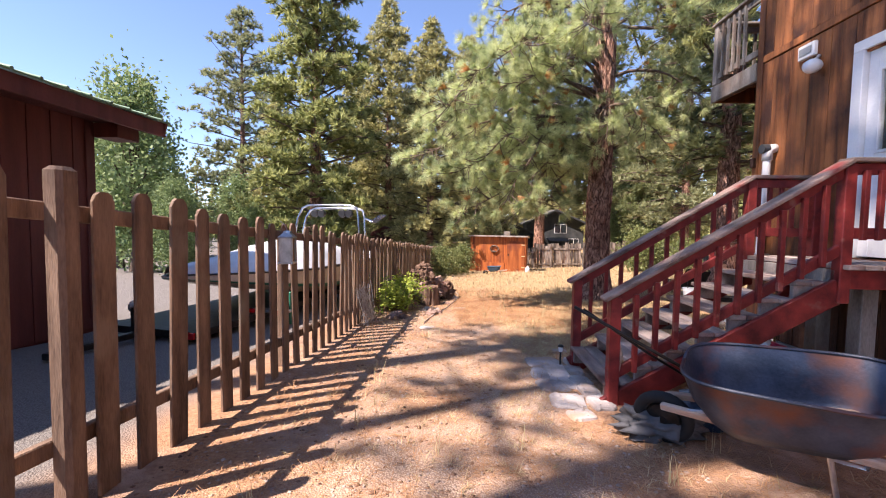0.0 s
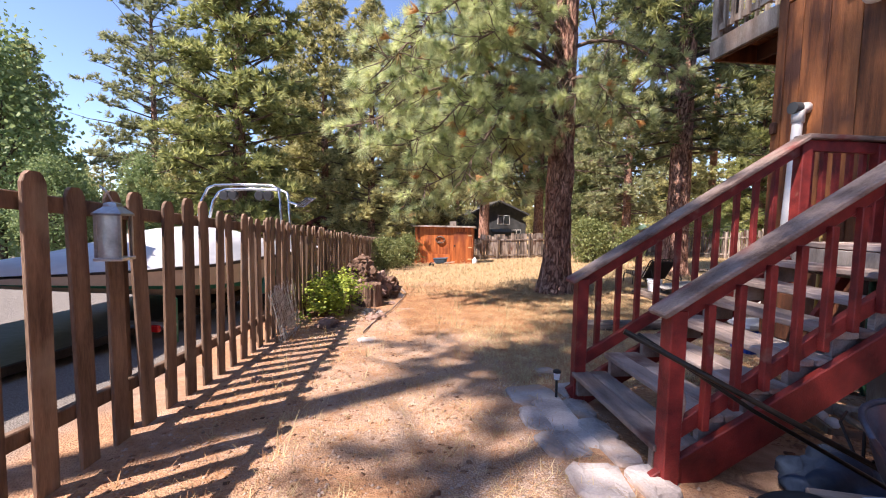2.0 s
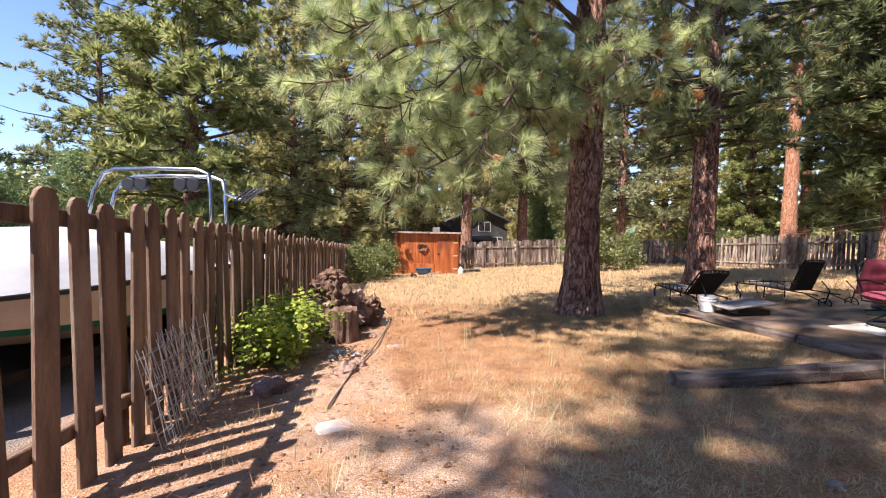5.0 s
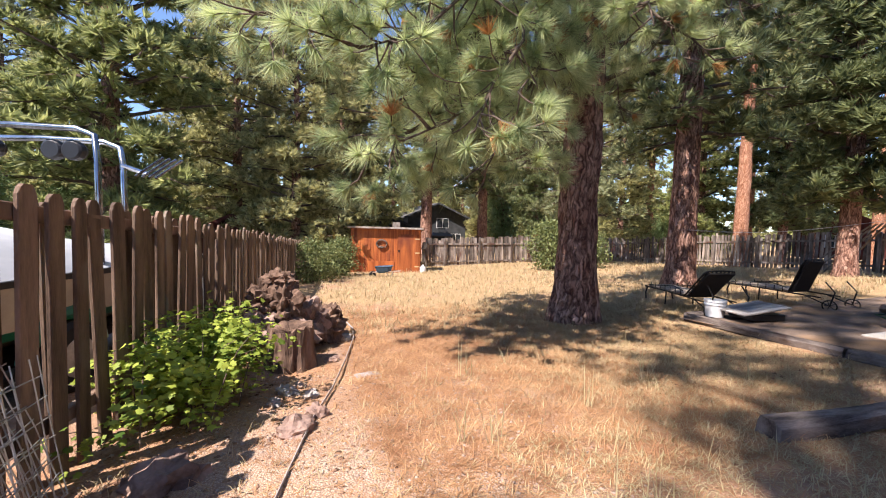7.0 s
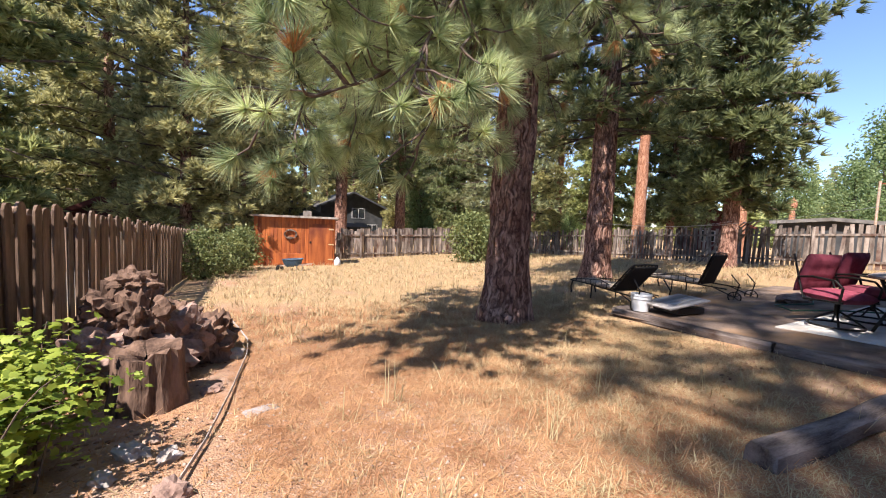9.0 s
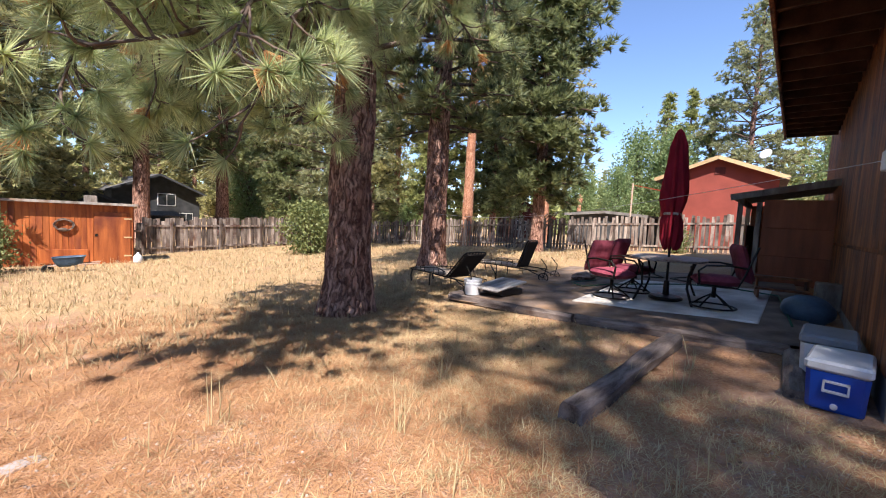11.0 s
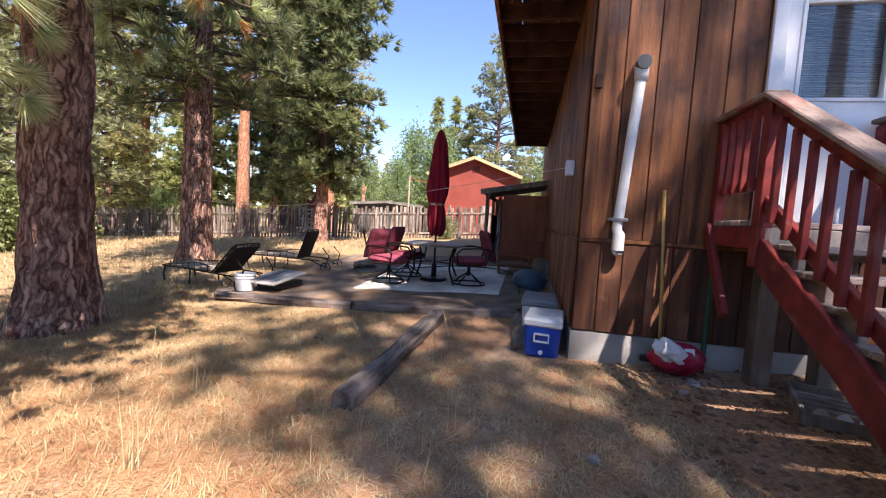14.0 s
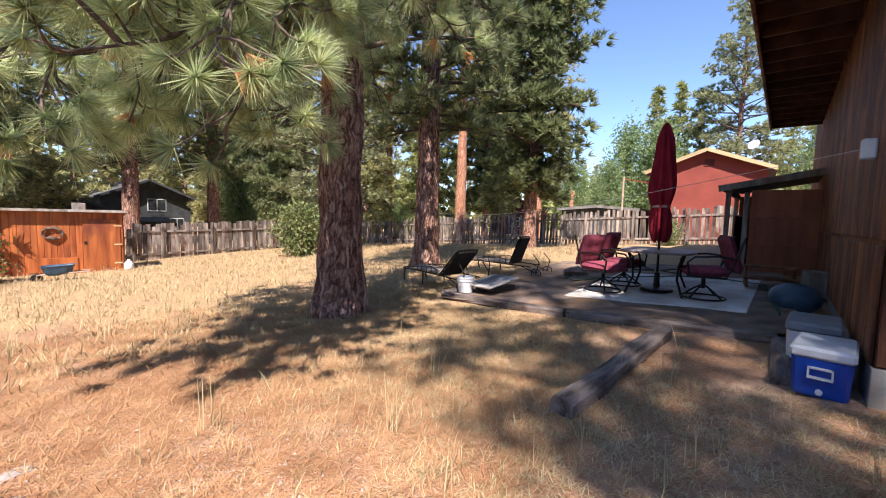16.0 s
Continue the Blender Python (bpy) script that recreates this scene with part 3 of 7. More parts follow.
# the big pine beside the path, with its long drooping boughs over the yard
def big_pine(x, y):
    rng = np.random.default_rng(11)
    t = thing("big_pine", pose(x, y, gz(x, y)), "big ponderosa pine with furrowed red bark and long drooping boughs", "tree")
    part("trunk", trunk_build(24, 0.335, rng, (0.008, 0.0), 150, 56, 0.5, 0.085), BARK_RED, t, smooth=True)
    wood, cs, ds, dead, dd = Build(), [], [], [], []

    def bough(p, tip, sag, sub, seed, r0=0.05, spread=0.75):
        g = np.random.default_rng(seed)
        p, tip = Vector(p), Vector(tip)
        L = (tip - p).length
        pts = []
        for i in range(9):
            u = i / 8
            q = p.lerp(tip, u) + Vector((0, 0, sag * math.sin(math.pi * u))) + Vector(g.normal(size=3)) * 0.05 * L * u * 0.5
            pts.append(q)
        wood.tube(pts, [r0 * (1 - 0.85 * i / 8) for i in range(9)], 7)
        for s in range(int(sub * 1.15)):
            u = min(g.uniform(0.2, 1.0) ** 0.8 * 8, 7.99)
            q = int(u)
            c = pts[q].lerp(pts[q + 1], u - q)
            d = (pts[q + 1] - pts[q]).normalized()
            side = Vector(g.normal(size=3))
            side.z *= 0.55
            d2 = (d * 0.7 + side.normalized() * 0.9 + Vector((0, 0, -0.15))).normalized()
            tw = limb_points(c, d2, g.uniform(0.35, 1.0) * spread, g, 5, -0.35, 0.16)
            wood.tube(tw, [0.013, 0.011, 0.009, 0.008, 0.007, 0.006], 5, False)
            for k in (5, 4, 3):
                if k < 5 and g.uniform() < 0.7:
                    continue
                dr = (tw[k] - tw[k - 1]).normalized() + Vector((0, 0, 0.25))
                (dead if g.uniform() < 0.05 else cs).append(np.array(tw[k]))
                (dd if len(dead) > len(dd) else ds).append(np.array(dr.normalized()))

    for k, (z0, tx, ty, tz, sag, sub) in enumerate([
            (4.3, -2.2, -2.1, 3.0, 0.5, 34), (4.6, -3.9, -2.4, 2.9, 0.9, 46), (5.0, -3.4, -1.3, 2.9, 0.8, 42), (5.4, -4.4, -0.8, 4.2, 0.9, 44), (4.0, -2.8, -0.2, 2.7, 0.5, 36),
            (5.7, -2.6, -2.6, 4.9, 0.7, 40), (6.3, -3.8, -2.2, 5.4, 0.8, 44), (6.8, -1.5, -3.0, 6.0, 0.6, 36), (4.9, -0.7, -2.2, 3.9, 0.5, 22), (5.2, 0.9, -1.6, 4.0, 0.5, 20),
            (6.0, 2.2, -1.3, 5.1, 0.5, 26), (4.4, -2.2, 0.9, 3.0, 0.4, 30), (7.4, -3.2, -1.0, 7.0, 0.6, 40), (7.2, 1.6, -2.0, 6.6, 0.5, 30), (6.6, -3.2, 1.2, 5.4, 0.6, 38),
            (5.6, -4.6, -2.0, 4.0, 0.9, 44), (4.5, -3.0, 1.6, 3.4, 0.5, 30), (5.0, -3.0, 0.4, 4.0, 0.6, 34), (5.2, 1.6, 1.0, 4.2, 0.5, 24), (5.4, -4.7, -2.9, 4.3, 0.9, 44), (5.9, -3.3, -3.3, 5.2, 0.8, 40), (5.0, -4.9, -1.6, 3.3, 0.9, 40), (4.2, -3.4, -2.0, 2.3, 0.5, 30), (4.4, -2.6, -1.9, 2.25, 0.6, 28), (4.8, -3.9, -1.6, 2.4, 0.9, 32), (4.0, -1.9, -1.5, 2.5, 0.4, 20), (4.6, -3.0, -2.5, 2.7, 0.7, 32), (4.3, -3.6, -0.9, 2.3, 0.6, 28)]):
        bough((0, 0, z0), (tx, ty, tz), sag, sub, k + 1, 0.055)
    wood.tube([(0.2, 0, 4.1), (0.9, -0.25, 4.45), (1.5, -0.4, 4.65), (2.1, -0.5, 4.55)], [0.05, 0.035, 0.025, 0.012], 7)
    wood.tube([(-0.2, 0, 4.3), (-0.6, 0.1, 4.9), (-1.3, 0.2, 5.0), (-2.0, 0.3, 4.9)], [0.1, 0.08, 0.06, 0.03], 8)
    tagged(part("branchwork", wood, BRANCH, t, smooth=True), kind="stuff")
    g = np.random.default_rng(21)
    v, f = tuft_arrays(np.array(cs), np.array(ds), g, 125, 0.26, 0.0088, 1.0)
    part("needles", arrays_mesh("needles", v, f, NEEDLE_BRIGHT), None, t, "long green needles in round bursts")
    v, f = tuft_arrays(np.array(dead), np.array(dd), g, 90, 0.24, 0.009, 0.6)
    part("dead_needles", arrays_mesh("dead_needles", v, f, NEEDLE_BROWN), None, t, "dead rust-brown needle bursts")
    # the crown above
    cs, ds, up = [], [], Build()
    for i in range(44):
        k = i / 44
        z = 7.5 + 15.5 * k
        L = 3.9 * (1 - 0.85 * k ** 1.5) * g.uniform(0.6, 1.05)
        a = i * 2.399
        pts = limb_points((0, 0, z), (math.cos(a), math.sin(a), 0.1 + 0.5 * k), L, g, 5, 0.25)
        up.tube(pts, [0.05 * (1 - q / 6) + 0.01 for q in range(6)], 5, False)
        for _ in range(int(34 * L / 3.9) + 3):
            u = g.uniform(0.35, 0.999) * 5
            q = int(u)
            cs.append(np.array(pts[q].lerp(pts[q + 1], u - q)) + g.normal(size=3) * 0.12 * L)
            ds.append(np.array((0, 0, 0.5)) + g.normal(size=3) * 0.4)
    tagged(part("upper_limb", up, BRANCH, t), kind="stuff")
    v, f = tuft_arrays(np.array(cs), np.array(ds), g, 26, 0.32, 0.038, 1.0)
    part("upper_crown", arrays_mesh("upper_crown", v, f, NEEDLE), None, t)
    return t


big_pine(4.28, 11.38)

tall_a = settle(pine("pine_tree", 31, 22, 0.42, 0.9, 4.3, BARK_RED, NEEDLE, "tall dense green pine behind the picket fence", 170, 48, 0.5, 14, 0.105, cone=3.0), -8.0, 25.7)
tall_b = settle(pine("pine_tree", 32, 24, 0.36, 3.5, 5.4, BARK_RED, NEEDLE_BLUE, "tall open blue-green pine with bare inner limbs", 130, 42, 0.5, 13, 0.10, 0.05, cone=3.2), -20.0, 41.0)
olive = settle(pine("pine_tree", 33, 21, 0.34, 1.4, 4.4, BARK_RED, NEEDLE_OLIVE, "olive-green pine with sunlit yellowish needles", 150, 44, 0.5, 13, 0.105, cone=3.0), -4.6, 34.0)
bare = settle(pine("pine_tree", 34, 26, 0.38, 9.0, 4.2, BARK_ORANGE, NEEDLE_OLIVE, "tall pine with a long bare orange trunk", 80, 32, 0.5, 12, 0.08), 23.0, 22.2)
second = settle(pine("pine_tree", 35, 22, 0.36, 4.0, 3.6, BARK_RED, NEEDLE_DARK, "pine with a flared reddish trunk beside the loungers", 130, 54, 0.36, 20, 0.042, 0.05, rings=90, n=36), 9.75, 14.15)
dark = settle(pine("pine_tree", 36, 20, 0.30, 2.6, 2.7, BARK_RED, NEEDLE_DARK, "dense dark green pine by the board fence", 170, 46, 0.42, 18, 0.07, cone=3.0), 17.6, 14.5)
far_pine = settle(pine("pine_tree", 37, 20, 0.32, 1.0, 4.6, BARK_RED, NEEDLE_OLIVE, "distant olive-green pine of the forest edge", 70, 22, 0.8, 9, 0.2), 4.0, 75.0)
far_fir = settle(pine("pine_tree", 38, 17, 0.28, 0.5, 3.4, BARK_RED, NEEDLE, "distant pointed green conifer of the forest edge", 80, 18, 0.7, 9, 0.18, cone=1.1), -3.0, 78.0)
PINES = (tall_a, tall_b, olive, bare, dark, far_pine, far_fir, second)
for k, x, y, s, a in [
    (2, -0.9, 27.8, 0.78, 40), (2, -12.5, 31.0, 0.6, 80), (0, -26.0, 36.0, 0.7, 10), (2, 2.2, 40.0, 1.0, 130), (7, 8.9, 38.0, 1.35, 20), (2, 3.6, 46.0, 1.05, 70),
    (7, 15.2, 41.0, 1.35, 200), (1, 20.0, 38.0, 0.8, 90), (2, 25.0, 34.0, 0.8, 150), (3, 30.0, 36.0, 1.0, 60), (0, 28.0, 29.0, 0.75, 250),
    (3, 33.0, 29.0, 1.0, 100), (4, 30.0, 24.5, 1.0, 15), (3, 36.0, 22.5, 0.95, 310), (4, 38.0, 27.5, 1.1, 45), (1, 15.0, 25.5, 0.8, 290),
    (1, 58.0, 8.4, 1.12, 35), (6, 62.0, 12.6, 1.05, 5), (6, 63.0, 15.2, 1.15, 120), (6, 60.0, 17.4, 1.1, 250),
    (2, -9.0, 43.0, 0.9, 75), (2, 20.5, 50.0, 0.9, 12), (4, 16.5, 33.5, 0.8, 222), (6, 66.0, 10.0, 0.7, 70)]:
    put(PINES[k], x, y, s, a)
# forest edge all round the open side
frng = np.random.default_rng(77)
for i in range(66):
    b = radians(-118 + i * 2.8 + frng.uniform(-0.8, 0.8))
    d = frng.uniform(52, 95)
    if -88 < math.degrees(b) < -66:
        d = frng.uniform(110, 140)
    put(PINES[5 + (i * 7) % 2], -math.sin(b) * d, 6 + math.cos(b) * d, frng.uniform(0.55, 1.05) * (0.7 if i > 52 else 1), frng.uniform(0, 360))
for x, y, s in ((24, 70, 1.1), (27.5, 67, 1.0), (21, 74, 1.1), (31, 65, 1.0), (17, 76, 1.0), (35, 60, 1.0), (-5.5, 62, 1.0), (-11, 60, 1.0)):
    put(far_pine, x, y, s, x * 20)


def snag(x, y):
    t = thing("tree_snag", at(x, y), "short broken orange pine trunk beyond the fence", "tree trunk")
    part("trunk", trunk_build(4.2, 0.42, np.random.default_rng(4), rings=24, n=16), BARK_ORANGE, t, smooth=True)
    part("broken_top", Build().blob((0.24, 0.24, 0.35), 3, pose(0, 0, 3.7), 0.5), BARK_ORANGE, t)


def far_woods(count, label):
    """A far belt of conifers: tiers of drooping sprays on thin trunks, one mesh."""
    g = np.random.default_rng(91)
    vs, fs = [], []
    for _ in range(count):
        b, d = radians(g.uniform(-128, 66)), g.uniform(85, 125)
        x, y, h = -math.sin(b) * d, 6 + math.cos(b) * d, g.uniform(9, 17)
        z0 = base_z(x, y)
        for tier in range(18):
            k = tier / 18
            z, r = z0 + h * (0.04 + 0.94 * k), (1.0 - 0.93 * k ** 1.3) * h * 0.17
            for q in range(11):
                a, rr = g.uniform(0, 6.28), r * g.uniform(0.5, 1.15)
                c = np.array((x + math.cos(a) * rr * 0.6, y + math.sin(a) * rr * 0.6, z + g.normal() * 0.2))
                u = np.array((math.cos(a) * rr * 0.55, math.sin(a) * rr * 0.55, -0.12 * rr))
                w = np.array((-math.sin(a) * 0.4, math.cos(a) * 0.4, g.normal() * 0.2)) * (0.5 + 0.4 * rr)
                n = len(vs)
                vs += [c - u - w * 0.4, c + w + (0, 0, 0.25), c + u, c - w - (0, 0, 0.3)]
                fs.append((n, n + 1, n + 2, n + 3))
    ob = part("far_woods", arrays_mesh("far_woods", np.array(vs), np.array(fs), NEEDLE), None, None, label)
    return tagged(ob, "", "woods", kind="stuff")


snag(34.0, 18.6)
far_woods(300, "dense far belt of green conifers behind the houses")
# pines behind the start of the walk, whose crowns throw the dappled shade
shade = settle(pine("pine_tree", 39, 24, 0.30, 15.5, 3.0, BARK_ORANGE, NEEDLE_OLIVE, "pine with a high open crown behind the outbuilding", 46, 26, 0.40, 24, 0.03, 0.45), -9.0, -3.4)
thin_shade = settle(pine("pine_tree", 40, 22, 0.17, 12.2, 2.5, BARK_ORANGE, NEEDLE_OLIVE, "pine with a thin high crown beside the outbuilding", 38, 22, 0.40, 22, 0.03, 0.6), -3.2, -1.1)
tall_shade = settle(pine("pine_tree", 46, 31, 0.24, 13.0, 2.0, BARK_ORANGE, NEEDLE_OLIVE, "very tall slender pine behind the outbuilding", 96, 28, 0.40, 22, 0.033, 0.28, cone=4.0), -7.9, 0.45)
put(thin_shade, -9.6, -5.6, 1.05, 130)
put(thin_shade, -8.5, -1.6, 1.08, 200)

aspen = settle(leafy("aspen_tree", 41, 9.5, 2.3, ASPEN, "light green aspen beyond the brown outbuilding", 10000, 0.23), -15.5, 20.5)
put(aspen, -19.0, 24.0, 1.0, 100), put(aspen, -13.5, 27.0, 0.62, 40), put(aspen, -11.5, 30.0, 0.5, 10)
put(aspen, 19.8, 46.0, 0.95, 200), put(aspen, 22.0, 50.0, 0.9, 120), put(aspen, 45.0, 14.0, 1.1, 30), put(aspen, 47.0, 17.5, 1.2, 80), put(aspen, 44.0, 22.0, 0.8, 160), put(aspen, 41.0, 2.0, 0.95, 210), put(aspen, 39.0, 17.0, 0.7, 260)
put(aspen, -12.5, 19.0, 0.45, 33), put(aspen, -16.0, 33.0, 0.55, 270)
for x, y, s in ((-14.5, 23.5, 0.42), (-9.5, 34.0, 0.5), (-19.0, 30.0, 0.55), (-6.5, 40.0, 0.55), (-24.0, 34.0, 0.6), (-11.0, 24.0, 0.4), (31.0, 40.0, 0.5), (26.5, 31.0, 0.38)):
    put(aspen, x, y, s, x * 31)


# ---- picket fence along the path ----
def fence_x(y):
    return -1.94 + 0.063 * y


def fence_top(y):
    return 1.60 - 0.066 * y + (0.0015 * max(y - 9, 0) ** 2 * 0.25)


def picket_mesh(w, h, t=0.022):
    """A board with its top corners cut and a softened edge."""
    b = Build()
    c = w * 0.30
    prof = [(-w / 2, 0), (w / 2, 0), (w / 2, h - c * 1.3), (w / 2 - c * 0.45, h - c * 0.4), (w / 2 - c, h), (-w / 2 + c, h), (-w / 2 + c * 0.45, h - c * 0.4), (-w / 2, h - c * 1.3)]
    n = len(prof)
    e = 0.004
    vs = [(-t / 2, y * (1 - 2 * e / w), z) for y, z in prof] + [(-t / 2 + e, y, z) for y, z in prof] + [(t / 2 - e, y, z) for y, z in prof] + [(t / 2, y * (1 - 2 * e / w), z) for y, z in prof]
    fs = [tuple(range(n)), tuple(reversed(range(3 * n, 4 * n)))]
    for L in range(3):
        fs += [(L * n + (i + 1) % n, L * n + i, L * n + n + i, L * n + n + (i + 1) % n) for i in range(n)]
    return b.add(vs, fs).mesh("picket", FENCE)


rng = np.random.default_rng(5)
fence = thing("picket_fence", pose(0, 0, 0), "weathered brown wooden picket fence with clipped tops", "fence")
PICKETS = [picket_mesh(0.140, 1.62), picket_mesh(0.130, 1.59), picket_mesh(0.146, 1.64)]
FA = math.degrees(math.atan(-0.063))
y = 1.92 - 0.266 * 12
while y < 27:
    far = y > 8.6
    step = 0.205 if far else 0.266 if y < 6.4 else 0.225
    me = PICKETS[int(rng.integers(3))]
    zb = fence_top(y) - 1.62 + rng.normal() * 0.010
    if abs(y - 1.92) > 0.05:
        part("picket", me, None, fence, m=pose(fence_x(y) + 0.022, y - 0.05 + rng.normal() * 0.006, zb, rng.normal() * 0.9, rng.normal() * 0.6, FA + rng.normal() * 1.5))
    if (far or y > 6.4) and rng.uniform() < (0.85 if far else 0.35):
        part("picket", me, None, fence, m=pose(fence_x(y) - 0.062, y + 0.1, zb - 0.04, rng.normal() * 1.2, rng.normal() * 0.8, FA))
    y += step
for h, sz in ((-0.15, 0.085), (-1.27, 0.085)):
    for a in np.arange(-1.6, 27, 2.4):
        b = Build().beam((fence_x(a) - 0.02, a, fence_top(a) + h), (fence_x(a + 2.4) - 0.02, a + 2.4, fence_top(a + 2.4) + h), 0.045, sz, 0.006)
        part("rail", b, FENCE, fence)
for a in np.arange(-0.35, 27, 2.4):
    part("post", Build().box(-0.045, 0.045, -0.045, 0.045, -0.2, 1.5, None, 0.008), FENCE, fence, m=pose(fence_x(a) - 0.09, a, fence_top(a) - 1.62))
# the heavier post at the start of the walk
part("post", Build().box(-0.05, 0.05, -0.055, 0.055, -0.2, 1.68, None, 0.02), FENCE, fence, m=pose(fence_x(1.92) + 0.03, 1.92, fence_top(1.92) - 1.62, 0, 0, FA))


# ---- board fence round the yard ----
def board_fence(name, p, q, h, label, step=0.185, gap=0.02, drop=0.05, seed=1, lean=1.5):
    g = np.random.default_rng(seed)
    p, q = Vector(p), Vector(q)
    d = (q - p)
    L = d.length
    ang = math.degrees(math.atan2(d.y, d.x))
    f = thing(name, pose(p.x, p.y, gz(p.x, p.y), 0, 0, ang), label, "fence")
    me = [Build().box(-0.5 * (step - gap), 0.5 * (step - gap), -0.011, 0.011, 0, hh, None, 0.004).mesh("board", OLDFENCE) for hh in (h, h * 0.97, h * 1.02)]
    z0 = gz(p.x, p.y)
    s = 0.0
    while s < L:
        w = p + d * (s / L)
        part("board", me[int(g.integers(3))], None, f, m=pose(s, 0, gz(w.x, w.y) - z0 + g.normal() * 0.045, 0, g.normal() * lean, 0))
        s += step
    for k in (0.3, h - 0.35):
        part("rail", Build().beam((0, 0.035, k), (L, 0.035, gz(q.x, q.y) - z0 + k), 0.04, 0.09), OLDFENCE, f)
    s = 0.0
    while s < L:
        w = p + d * (s / L)
        part("post", Build().box(-0.05, 0.05, 0.05, 0.15, -0.2, h, None, 0.008), OLDFENCE, f, m=pose(s, 0, gz(w.x, w.y) - z0))
        s += 2.4
    return f


board_fence("board_fence", (22.2, 30.5), (6.6, 29.6), 1.75, "grey weathered board fence behind the shed", 0.21, 0.02, seed=2)
board_fence("board_fence", (23.0, 4.0), (22.2, 30.5), 1.75, "grey and brown weathered board fence closing the yard", 0.19, 0.055, seed=3, lean=2.0)
board_fence("board_fence", (6.6, 29.6), (-0.3, 28.6), 1.5, "dark board fence behind the orange shed", 0.2, 0.02, seed=4)

# ---- the house ----
HOUSE = pose(4.14, 5.5, 0, 0, 0, -2.5)      # its near corner; x into the house, y out to the yard


def wall(name, m, length, z0, z1, thick, openings, label):
    """A wall core along +x of m with rectangular openings (x0, x1, z0, z1) right through it."""
    xs = sorted({0, length, *[o[0] for o in openings], *[o[1] for o in openings]})
    zs = sorted({z0, z1, *[o[2] for o in openings], *[o[3] for o in openings]})
    b = Build()
    for i in range(len(xs) - 1):
        for j in range(len(zs) - 1):
            cx, cz = (xs[i] + xs[i + 1]) / 2, (zs[j] + zs[j + 1]) / 2
            if not any(o[0] < cx < o[1] and o[2] < cz < o[3] for o in openings):
                b.box(xs[i], xs[i + 1], 0, thick, zs[j], zs[j + 1])
    ob = part(name, b, SIDING, None, label, m=m)
    return tagged(ob, "", "wall", kind="structure")


# west wall: runs from the corner back along the start of the walk; its outside is +y of its own axes
WW = HOUSE @ pose(0, 0, 0, 0, 0, -90)      # x: along the wall towards the start, -y: outwards to the yard
DOOR = (1.45, 2.35, 1.03, 3.02)
wall_west = wall("wall_west", WW, 13.0, -0.05, 7.6, 0.15, [DOOR], "brown stained vertical board wall with dark weathering")
WN = HOUSE
wall_north = wall("wall_north", HOUSE @ pose(0, -0.15, 0), 13.0, -0.05, 7.6, 0.15, [], "brown vertical board wall under the balcony")
for ob, mm in (("wall_south", HOUSE @ pose(0, -13.0, 0)), ("wall_east", HOUSE @ pose(13.0, 0, 0, 0, 0, -90))):
    w = wall(ob, mm, 13.0, -0.05, 7.6, 0.15, [], "plain far wall of the house")
inner = tagged(part("floor", Build().box(0.16, 12.9, -12.9, -0.16, 0.92, 1.02), GREYWOOD, None, "plain inner floor", m=HOUSE), "", "floor", kind="structure")
roof = tagged(part("ceiling", Build().box(-0.7, 13.7, -13.7, 1.1, 7.6, 7.75), ROOF, None, "dark flat roof over the house", m=HOUSE), "", "roof", kind="structure")
found = Build().box(-0.012, 13, -13, 0.012, -0.75, -0.055, None, 0.006)
tagged(part("foundation", found, CONCRETE, None, "grey concrete foundation strip below the siding", m=HOUSE), "", "foundation", kind="structure")

# siding boards
g = np.random.default_rng(8)


def siding(parent, length, courses, outward, skip=()):
    for z0, z1, w, th, wood in courses:
        x = 0.0
        while x < length - 0.01:
            ww = min(w * g.uniform(0.9, 1.1), length - x)
            cuts = [(z0, z1)]
            for a, b_, c, d in skip:
                if x < b_ and x + ww > a:
                    cuts = [(lo, hi) for lo, hi in ((z0, min(z1, c)), (max(z0, d), z1)) if hi - lo > 0.05]
                    if x < a - 0.03 and x + ww > a:
                        part("board", Build().box(x + 0.004, a, outward - th, outward - 0.002, z0, z1, None, 0.003), wood, parent)
                        x0 = a
                    else:
                        x0 = x + 0.004
            for lo, hi in cuts:
                part("board", Build().box(x + 0.004, x + ww - 0.004, outward - th, outward - 0.002 - g.uniform(0, 0.003), lo, hi, None, 0.004), wood, parent)
            x += ww


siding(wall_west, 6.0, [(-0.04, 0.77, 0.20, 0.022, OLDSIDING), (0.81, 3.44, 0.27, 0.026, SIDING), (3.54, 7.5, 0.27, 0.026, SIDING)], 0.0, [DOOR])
for z, h, d in ((0.775, 0.035, 0.034), (3.45, 0.085, 0.04)):
    part("band", Build().box(0, 13, -d, -0.002, z, z + h, None, 0.005), SIDING, wall_west)
part("corner_board", Build().box(0.0, 0.10, -0.045, -0.028, 0.8, 7.5, None, 0.004), SIDING, wall_west)
NORTH_OUT = 0.15


def siding_north():
    x = 0.03
    while x < 8.5:
        w = 0.27 * g.uniform(0.92, 1.08)
        for lo, hi in ((-0.04, 0.78), (0.82, 3.2), (3.45, 7.5)):
            part("board", Build().box(x + 0.004, x + w - 0.004, 0.152, 0.176, lo, hi, None, 0.004), SIDING, wall_north)
        x += w


siding_north()


